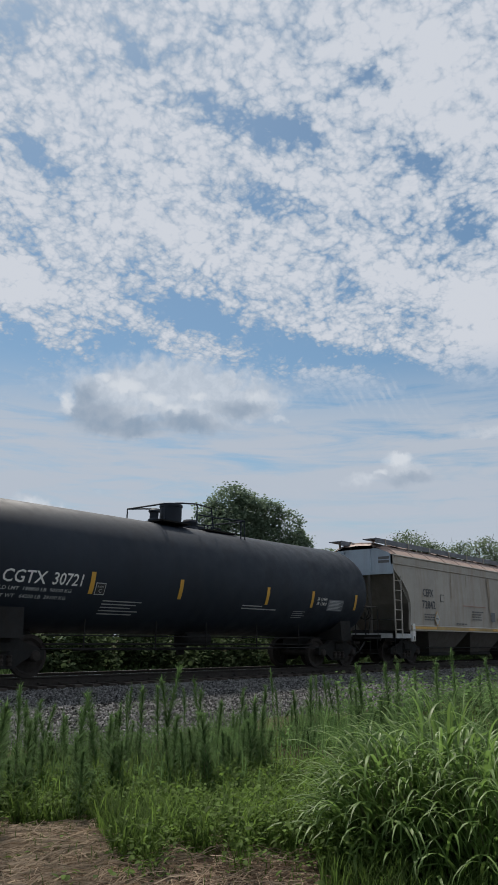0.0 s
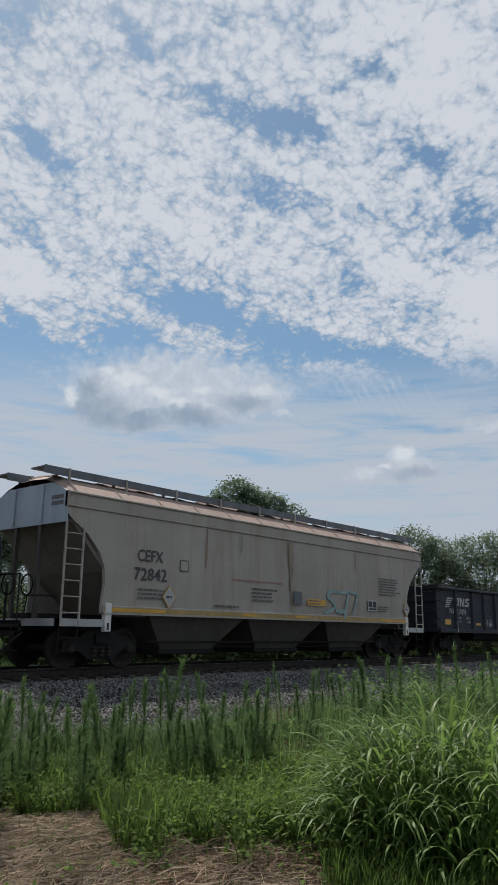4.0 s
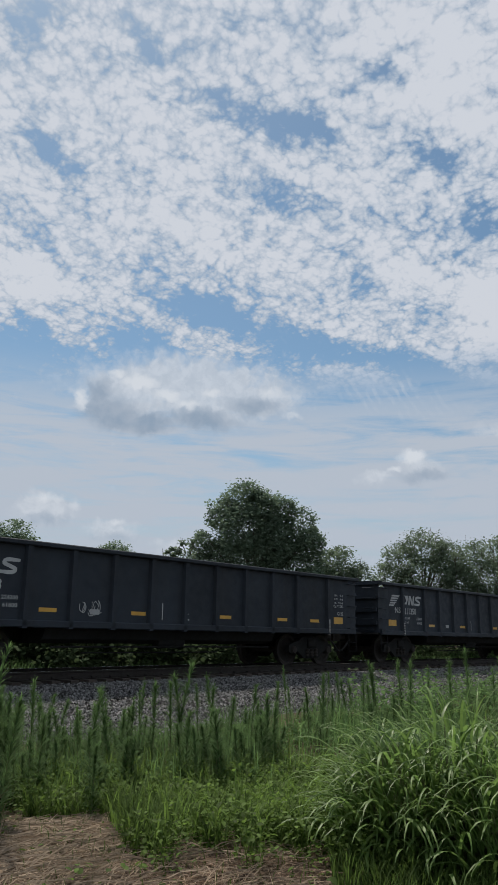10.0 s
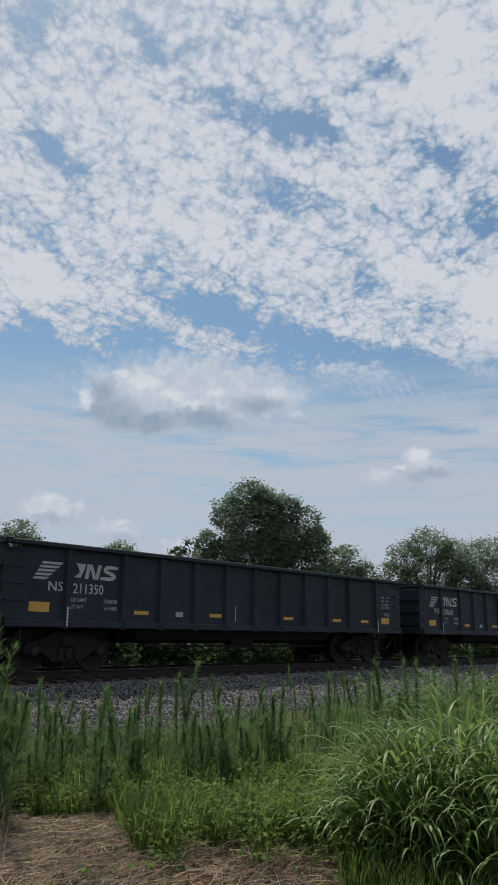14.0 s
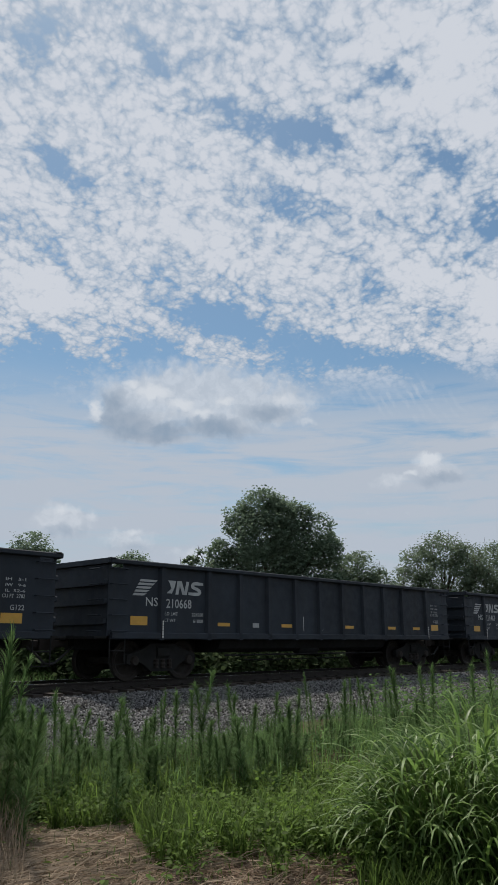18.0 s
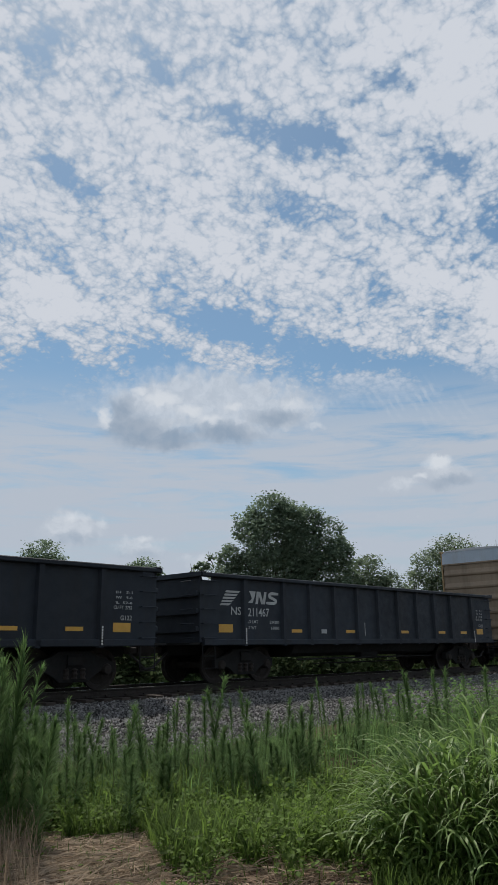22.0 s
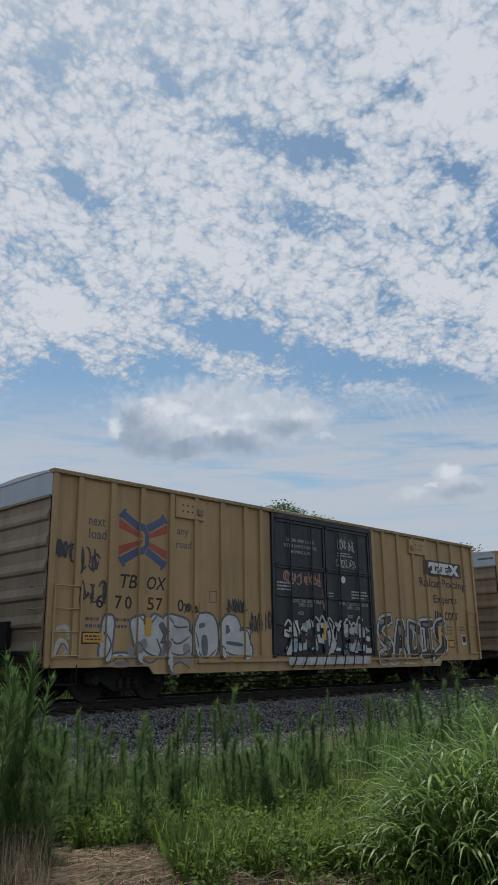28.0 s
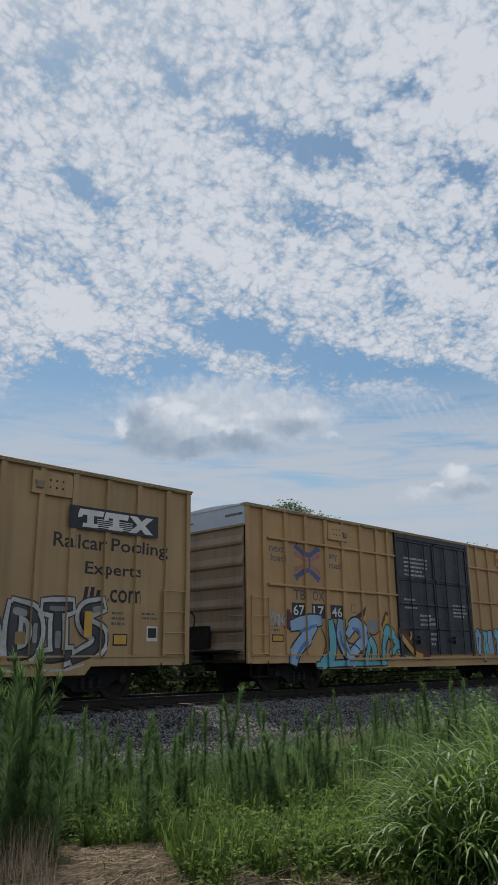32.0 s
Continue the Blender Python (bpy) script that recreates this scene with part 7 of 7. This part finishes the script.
    scrawl(10.05, 11.05, 3.55, 3.88, yd - 0.004, M["dimwhite"], car, 28, 5, 0.028, label="thin white spray scrawl on the door")
    scrawl(0.72, 1.35, 2.75, 3.35, y - 0.005, M["spray_dark"], car, 23, 2, 0.05, label="dark spray scrawl")
    scrawl(0.80, 1.5, 2.1, 2.62, y - 0.005, M["spray_dark"], car, 30, 3, 0.05, label="dark spray scrawl")
    scrawl(0.12, 0.64, 3.0, 3.45, y - 0.005, M["spray_dark"], car, 24, 3, 0.05, label="dark spray scrawl")
    scrawl(3.82, 4.40, 1.98, 2.24, y - 0.005, M["spray_dark"], car, 25, 4, 0.035, label="small dark spray scrawl", posts=BOX_POSTS)
    scrawl(5.30, 6.05, 2.05, 2.42, y - 0.005, M["spray_dark"], car, 26, 5, 0.04, label="small dark spray scrawl", posts=BOX_POSTS)
    scrawl(6.15, 6.62, 1.5, 2.15, y - 0.005, M["spray_dark"], car, 27, 3, 0.04, label="small dark spray scrawl", posts=BOX_POSTS)
    scrawl(6.72, 7.04, 1.5, 2.15, y - 0.005, M["spray_dark"], car, 36, 2, 0.035, label="small dark spray scrawl")
    grey, pale, mid, white_, ink = M["spray_grey"], M["spray_pale"], M["spray_mid"], M["spray_white"], M["black"]
    # white rounded letters: masses with a dark edge, holes and inner lines
    masses = [(1.58, 1.36, 0.16, 0.50, -0.10, 4), (1.98, 0.90, 0.26, 0.13, 0.0, 3), (2.55, 1.45, 0.24, 0.42, 0.30, 4), (2.95, 1.50, 0.26, 0.40, -0.45, 4), (2.95, 1.02, 0.52, 0.26, -0.10, 4), (3.62, 1.70, 0.42, 0.20, -0.15, 3), (3.72, 1.25, 0.42, 0.34, 0.0, 4), (3.76, 0.80, 0.38, 0.20, 0.15, 3),
              (4.60, 1.42, 0.42, 0.58, 0.05, 2.6), (5.45, 1.52, 0.38, 0.46, 0.0, 2.6), (5.70, 1.08, 0.58, 0.24, 0.0, 3), (6.00, 1.42, 0.18, 0.22, 0.0, 3)]
    paint(car, "graffiti_piece", "large white rounded graffiti with grey outlines", y - 0.004, [
        (grey, [(a, b, c + 0.055, d + 0.055, e, f) for a, b, c, d, e, f in masses]),
        (white_, masses),
        (mid, [(2.55, 1.20, 0.20, 0.13, 0.5, 3), (3.25, 1.10, 0.10, 0.26, -0.6, 3), (3.76, 0.92, 0.26, 0.07, 0.3, 3), (2.30, 1.02, 0.10, 0.18, 0.4, 4), (3.98, 1.02, 0.12, 0.24, 0.2, 4), (2.0, 0.82, 0.18, 0.05, 0.0, 3)]),
        (grey, [(4.56, 1.22, 0.11, 0.26, 0.05, 3), (4.46, 1.70, 0.12, 0.06, 0.2, 3), (5.34, 1.62, 0.10, 0.11, 0.3, 3), (5.62, 1.26, 0.32, 0.05, -0.1, 3), (3.20, 1.62, 0.09, 0.14, 0.6, 5), (2.72, 1.70, 0.05, 0.20, 0.6, 4)]
         + stroked([[(2.45, 1.86), (2.74, 1.62), (3.02, 1.90)], [(2.42, 1.30), (2.80, 0.98), (3.36, 0.92)], [(2.60, 0.90), (2.86, 0.78), (3.20, 1.02), (3.02, 1.36)], [(3.36, 1.86), (3.60, 1.62), (3.98, 1.66)], [(3.40, 1.36), (3.70, 1.22), (4.04, 1.42)], [(3.44, 1.04), (3.80, 0.96), (4.06, 1.10)],
                    [(3.46, 0.70), (3.74, 0.86), (4.06, 0.68)], [(4.22, 1.50), (4.34, 1.04), (4.62, 0.86), (4.94, 1.10)], [(5.14, 1.20), (5.40, 0.98), (6.20, 0.94)], [(5.80, 1.60), (6.06, 1.62), (6.14, 1.30)], [(1.50, 1.50), (1.70, 1.22), (1.54, 0.95)], [(1.78, 0.86), (1.98, 1.02), (2.20, 0.84)]], 0.045)),
        (M["yellow"], [(2.75, 1.62, 0.09, 0.20, 0.0, 9)]),
    ], BOX_POSTS)
    paint(car, "graffiti_tag", "pale curl of spray paint by the ladder", y - 0.004, [
        (pale, stroked([[(0.24, 0.86), (0.36, 1.40), (0.62, 1.12), (0.42, 0.92)], [(0.30, 1.55), (0.55, 1.62), (0.60, 1.36)]], 0.10)),
        (grey, stroked([[(0.30, 1.0), (0.44, 1.3), (0.58, 1.1)], [(1.46, 0.84), (1.30, 0.78), (0.84, 0.80)]], 0.035))], BOX_POSTS)
    # five dark letters with black edges and a pale surround
    bones = [[(12.80, 2.08), (12.32, 1.98), (12.10, 1.66), (12.40, 1.40), (12.80, 1.22), (12.72, 0.98), (12.12, 0.90)], [(13.08, 0.92), (13.20, 1.42), (13.36, 1.96)], [(13.36, 1.96), (13.52, 1.42), (13.66, 0.92)], [(13.18, 1.30), (13.36, 1.28), (13.56, 1.30)], [(14.00, 0.95), (13.98, 1.40), (14.00, 1.94)], [(14.00, 1.94), (14.44, 1.80), (14.54, 1.42), (14.40, 1.02), (14.00, 0.95)],
             [(14.72, 1.96), (15.00, 1.95), (15.30, 1.99)], [(15.00, 1.92), (15.02, 1.45), (15.05, 0.98)], [(14.70, 0.92), (15.02, 0.93), (15.34, 0.99)], [(16.06, 2.04), (15.64, 1.92), (15.70, 1.58), (16.10, 1.45), (16.06, 1.12), (15.46, 0.88)]]
    paint(car, "graffiti_piece", "black and white interlocking graffiti letters", y - 0.004, [
        (M["spray_dark"], stroked(bones, 0.52)), (M["spray_pale"], stroked(bones, 0.45)), (ink, stroked(bones, 0.25)), (M["spray_dark"], stroked(bones, 0.16)),
        (mid, [(12.32, 1.98, 0.16, 0.08, 0.2, 3), (13.36, 1.72, 0.09, 0.15, 0, 4), (14.12, 1.84, 0.17, 0.08, -0.2, 3), (15.0, 1.94, 0.20, 0.05, 0, 5), (16.0, 1.96, 0.12, 0.07, 0.2, 4), (15.04, 1.3, 0.07, 0.18, 0, 5), (12.62, 1.28, 0.14, 0.08, -0.4, 4), (14.46, 1.42, 0.06, 0.20, 0, 4)]),
        (M["ochre"], [(12.30, 1.48, 0.13, 0.09, -0.6, 3), (13.56, 1.30, 0.06, 0.20, 0.1, 3), (14.16, 1.32, 0.12, 0.13, 0, 6)]),
        (pale, stroked([[(12.22, 0.80), (12.70, 0.80), (13.10, 0.78)], [(12.10, 0.70), (12.30, 0.62), (12.60, 0.70), (12.90, 0.63), (13.20, 0.70)], [(13.4, 0.66), (13.7, 0.70), (14.2, 0.64)], [(14.75, 0.68), (15.20, 0.66), (15.70, 0.78)]], 0.05) + stroked([[(12.16, 0.98), (12.34, 1.04), (12.52, 0.96)]], 0.03)),
    ], BOX_POSTS)
    # broken blocks across both doors
    rng_d = random.Random(34)
    blocks, tints = {white_: [], pale: [], M["spray_pale_blue"]: []}, [white_, white_, pale, M["spray_pale_blue"]]
    for k in range(30):
        cx = 7.55 + 3.95 * (k + rng_d.random()) / 30
        for cz, rz in ((rng_d.uniform(1.0, 1.25), 0.13), (rng_d.uniform(1.3, 1.6), 0.15), (rng_d.uniform(1.55, 1.85), 0.11)):
            if rng_d.random() < 0.62:
                blocks[rng_d.choice(tints)].append((cx, cz, rng_d.uniform(0.06, 0.20), rz * rng_d.uniform(0.5, 1.1), rng_d.uniform(-0.25, 0.25), rng_d.choice((4, 7, 9))))
    arcs = []
    for k in range(13):
        cx, tall = 7.7 + 0.30 * k, rng_d.uniform(1.75, 2.15)
        arcs.append([(cx - 0.16, tall - rng_d.uniform(0.2, 0.5)), (cx, tall), (cx + 0.22, tall - rng_d.uniform(0.1, 0.4))])
    cuts = [[(7.6 + 0.26 * k, 2.0 - 0.4 * (k % 3 == 0)), (7.72 + 0.26 * k + rng_d.uniform(-0.2, 0.2), 1.5), (7.6 + 0.27 * k + rng_d.uniform(-0.25, 0.25), 0.96)] for k in range(15)]
    paint(car, "graffiti_piece", "broken white and black graffiti across the doors", -1.604, [(m, q) for m, q in blocks.items()] + [
        (M["spray_dark"], [(8.62, 1.42, 0.16, 0.26, 0.0, 8), (10.0, 1.40, 0.14, 0.24, 0.0, 8), (9.36, 1.30, 0.10, 0.30, 0.0, 6)]), (pale, stroked(arcs, 0.07)), (ink, stroked(cuts, 0.055)), (M["yellow"], [(9.30, 1.62, 0.06, 0.24, 0.0, 9)])])
    paint(car, "graffiti_piece", "white graffiti with dark slashes on the sill", -1.626, [
        (pale, [(7.9 + 0.42 * k, 0.80, 0.24, 0.11, 0.0, 8) for k in range(9)]), (white_, [(8.1 + 0.62 * k, 0.82, 0.14, 0.08, 0.2, 6) for k in range(6)]), (ink, stroked([[(8.0 + 0.45 * k, 0.98), (7.95 + 0.45 * k, 0.80), (7.78 + 0.47 * k, 0.62)] for k in range(8)], 0.06))])
    rolling(car, 114.22, "tan boxcar with dark doors and grey graffiti", "boxcar")


def second_boxcar():
    car = boxcar(M["tan2"], M["endtan"])
    y = -1.538
    for z in (2.81, 4.10):      # two belt rails set this car apart
        part("belt_rail", Geo().box(0.85, 7.05, -1.615, -1.53, z, z + 0.07, 0.015), M["tan2"], car, "horizontal belt rail")
        part("belt_rail", Geo().box(11.9, BOX_L - 0.85, -1.615, -1.53, z, z + 0.07, 0.015), M["tan2"], car, "horizontal belt rail")
    emblem(car, 2.57, 3.56, 1.0, y, M["mark_blue2"], M["mark_red2"])
    for words, a, b, z0, z1 in (("next", 0.95, 1.57, 3.76, 3.95), ("load", 1.0, 1.57, 3.50, 3.71), ("any", 3.60, 4.0, 3.70, 3.92), ("road", 3.60, 4.14, 3.48, 3.68)):
        write(words, a, b, z0, z1, y, M["ink"], car, posts=BOX_POSTS)
    write("TB", 1.94, 2.44, 2.48, 2.76, y, M["ink"], car, posts=BOX_POSTS)
    write("OX", 2.77, 3.30, 2.48, 2.76, y, M["ink"], car, posts=BOX_POSTS)
    for ch, x in (("67", 1.84), ("17", 2.72), ("46", 3.58)):
        plate(x, x + 0.60, 1.98, 2.39, y, M["door"], car, "number_panel", "dark number patch", 0.003)
        write(ch, x + 0.06, x + 0.54, 2.04, 2.33, y - 0.006, M["white"], car)
    part("square_stencil", Geo().sheet([(4.60, 2.20), (4.84, 2.20), (4.84, 2.22), (4.60, 2.22)], y).sheet([(4.60, 2.43), (4.84, 2.43), (4.84, 2.45), (4.60, 2.45)], y).sheet([(4.60, 2.22), (4.62, 2.22), (4.62, 2.43), (4.60, 2.43)], y).sheet([(4.82, 2.22), (4.84, 2.22), (4.84, 2.43), (4.82, 2.43)], y), M["ink"], car)
    plate(1.0, 1.46, 1.30, 1.5, y, M["black"], car, "notice", "yellow notice with a black edge", 0.003)
    plate(1.03, 1.43, 1.33, 1.47, y - 0.003, M["yellow"], car, "notice_panel", "", 0.003)
    bars(0.98, 1.35, 1.55, 1.8, 2, y, M["ink"], car, 3)
    yd = -1.568
    bars(7.6, 9.1, 3.5, 4.2, 5, yd, M["dimwhite"], car, 15)
    bars(7.5, 8.3, 2.4, 2.8, 3, yd, M["dimwhite"], car, 16)
    bars(10.6, 11.6, 2.2, 2.7, 4, yd, M["dimwhite"], car, 17)
    bars(9.0, 9.4, 1.2, 2.2, 6, yd, M["dimwhite"], car, 18)
    bars(8.4, 9.2, 1.7, 2.3, 4, yd, M["dimwhite"], car, 19)
    scrawl(0.9, 1.6, 1.7, 2.1, y - 0.005, M["dimwhite"], car, 41, 3, 0.05, label="pale spray scrawl")
    aqua, sky_, deep, edge_ = M["spray_aqua"], M["spray_sky"], M["spray_deep"], M["door"]
    blue = [(0.36, [(1.86, 1.76), (2.45, 1.88), (3.02, 1.92)]), (0.40, [(2.72, 1.72), (2.30, 1.34), (1.92, 1.04), (1.86, 0.82)]), (0.34, [(4.02, 1.88), (3.96, 1.36), (4.26, 1.02), (4.62, 0.74)]), (0.36, [(4.32, 1.56), (4.70, 1.94), (5.12, 1.70), (5.20, 1.36), (4.62, 1.06)])]
    green_ = [(0.38, [(3.52, 1.84), (3.60, 1.34), (3.56, 0.92), (3.18, 0.72)]), (0.30, [(6.12, 0.94), (6.22, 1.40), (6.44, 1.74)]), (0.30, [(6.46, 1.74), (6.90, 1.30), (7.50, 0.96)]), (0.20, [(6.56, 1.00), (6.90, 1.24), (7.16, 0.96)]), (0.26, [(5.04, 1.30), (5.42, 1.26), (5.14, 0.74)]), (0.16, [(2.90, 0.68), (4.20, 0.72), (6.30, 0.70)]), (0.24, [(5.50, 1.40), (5.72, 1.12), (5.62, 0.80)])]
    paint(car, "graffiti_piece", "aqua and blue interlocking graffiti with orange tips", y - 0.004, [
        (M["spray_wine"], [(0.20, [(4.84, 2.04), (5.14, 2.16), (5.24, 2.30)]), (0.20, [(6.10, 1.86), (6.32, 2.02), (6.44, 2.22)]), (0.30, [(1.62, 1.72), (1.74, 1.98), (1.60, 2.06)])]),
        (M["spray_gold"], [(0.13, [(4.98, 1.98), (5.22, 2.06), (5.26, 2.22)]), (0.13, [(6.22, 1.80), (6.38, 1.96), (6.44, 2.14)]), (0.22, [(6.70, 1.60), (6.90, 1.45), (7.00, 1.20)])]),
        (M["spray_mid"], [(5.66, 1.82, 0.30, 0.20, 0.0, 3)]),
        (edge_, [(w + 0.10, p) for w, p in blue + green_]), (aqua, green_), (sky_, blue),
        (deep, [(0.10, [(2.20, 1.60), (2.50, 1.70), (2.90, 1.78)]), (0.12, [(2.40, 1.30), (2.10, 1.06), (2.00, 0.86)]), (0.10, [(3.98, 1.60), (4.02, 1.30), (4.30, 1.00)]), (0.10, [(4.60, 1.72), (4.90, 1.70), (4.98, 1.46)]), (0.08, [(5.20, 1.20), (5.30, 1.08), (5.14, 0.86)])]),
        (edge_, stroked([[(3.10, 1.70), (3.36, 1.30), (3.10, 0.90)], [(3.74, 1.86), (3.80, 1.40), (4.10, 0.92)], [(4.40, 1.30), (4.80, 1.22), (5.10, 0.90)], [(4.56, 0.96), (4.86, 0.86), (5.30, 1.34)], [(6.26, 1.10), (6.42, 1.46), (6.66, 1.40)], [(6.80, 1.02), (7.00, 1.16), (7.30, 0.90)], [(5.42, 1.60), (5.70, 1.52), (5.96, 1.66)]], 0.04)),
    ], BOX_POSTS)
    paint(car, "graffiti_piece", "orange and dark red flame of spray paint", -1.604, [
        (M["spray_wine"], [(0.34, [(7.10, 1.68), (7.60, 1.30), (8.10, 0.98), (8.70, 0.90)]), (0.16, [(7.20, 1.72), (7.30, 1.84), (7.22, 1.95)])]), (M["spray_gold"], [(0.18, [(7.12, 1.56), (7.50, 1.24), (7.90, 0.96), (8.30, 0.90)]), (0.09, [(7.64, 1.44), (7.74, 1.56), (7.70, 1.66)])])])
    mural(11.95, 15.5, 0.6, 1.9, y - 0.004, car, 44, 7, M["door"], [M["spray_sky"], M["spray_aqua"], M["spray_deep"]], M["spray_mid"], label="pale blue graffiti", posts=BOX_POSTS)
    g = Geo().add([(-0.012, -1.45, 4.70), (-0.012, -0.75, 4.70), (-0.012, -0.75, 4.77), (-0.012, -1.45, 4.77)], [(0, 1, 2, 3)]).add([(-0.012, 0.6, 4.66), (-0.012, 1.2, 4.66), (-0.012, 1.2, 4.71), (-0.012, 0.6, 4.71)], [(0, 1, 2, 3)])
    part("small_print", g, M["ink"], car, "dark stencilled bar on the end")
    rolling(car, 134.92, "faded tan boxcar with belt rails and aqua graffiti", "boxcar")


tank_car()
covered_hopper()
gon = gondola()
for k, (number, limit, weight) in enumerate((("211018", "224200", "61800"), ("211350", "224600", "61400"), ("210668", "224200", "61800"), ("211467", "224200", "61800"))):
    one = gon if k == 0 else copy_thing(gon, pose(0, 0, 0))
    rolling(one, 43.84 + 17.5 * k, "black steel coal gondola with pale emblem and yellow plates", "gondola car")
for (one, at), (number, limit, weight) in zip(CARS[2:6], (("211018", "224200", "61800"), ("211350", "224600", "61400"), ("210668", "224200", "61800"), ("211467", "224200", "61800"))):
    numbered(one, number, limit, weight)
scrawl(4.7, 5.3, 1.25, 1.62, -1.458, M["dimwhite"], CARS[2][0], 51, 3, 0.02, label="thin white chalk scrawl")
first_boxcar()
second_boxcar()

# ---- ties under the rails ----
for k in range(150):
    t = new("tie", TIE)
    t.parent = track
    t.location = (-6 + 0.5 * k, TRACK_Y, 0)

# ---- movement: the whole train rolls towards -x, every wheelset turns with it ----
ROLLED = [(0.0, 0.0), (1.0, 3.72), (2.0, 7.47), (3.5, 13.11), (5.5, 20.63), (7.5, 28.22), (9.0, 33.91), (11.0, 41.42), (13.0, 48.88), (14.5, 54.52),
          (16.5, 62.08), (18.0, 67.74), (20.0, 75.19), (22.0, 82.68), (24.0, 90.19), (25.5, 95.84), (27.5, 103.47), (29.0, 109.18), (30.5, 114.66), (32.0, 120.26)]


def rolled(t):
    """How far the train has gone, eased through the rows."""
    ts, ss = [r[0] for r in ROLLED], [r[1] for r in ROLLED]
    i = min(max(int(np.searchsorted(ts, t, "right")) - 1, 0), len(ts) - 2)
    slope = np.gradient(ss, ts)
    h = ts[i + 1] - ts[i]
    u = (t - ts[i]) / h
    return float((2 * u**3 - 3 * u**2 + 1) * ss[i] + (u**3 - 2 * u**2 + u) * h * slope[i] + (-2 * u**3 + 3 * u**2) * ss[i + 1] + (u**3 - u**2) * h * slope[i + 1])


def motions():
    steps = [4 * k / 30 for k in range(241)]
    far = [(t, rolled(t)) for t in steps]
    for car, at in CARS:
        walk(car, [(t, pose(at - s, TRACK_Y, 0)) for t, s in far[::4]] )
        for base in [o for o in car.children if o.name.startswith("truck")]:
            for w in [o for o in base.children if o.name.startswith("wheelset")]:
                x, y, z = w.location
                walk(w, [(t, pose(x, y, z, 0, -math.degrees(s / WHEEL_R), 0)) for t, s in far])


motions()
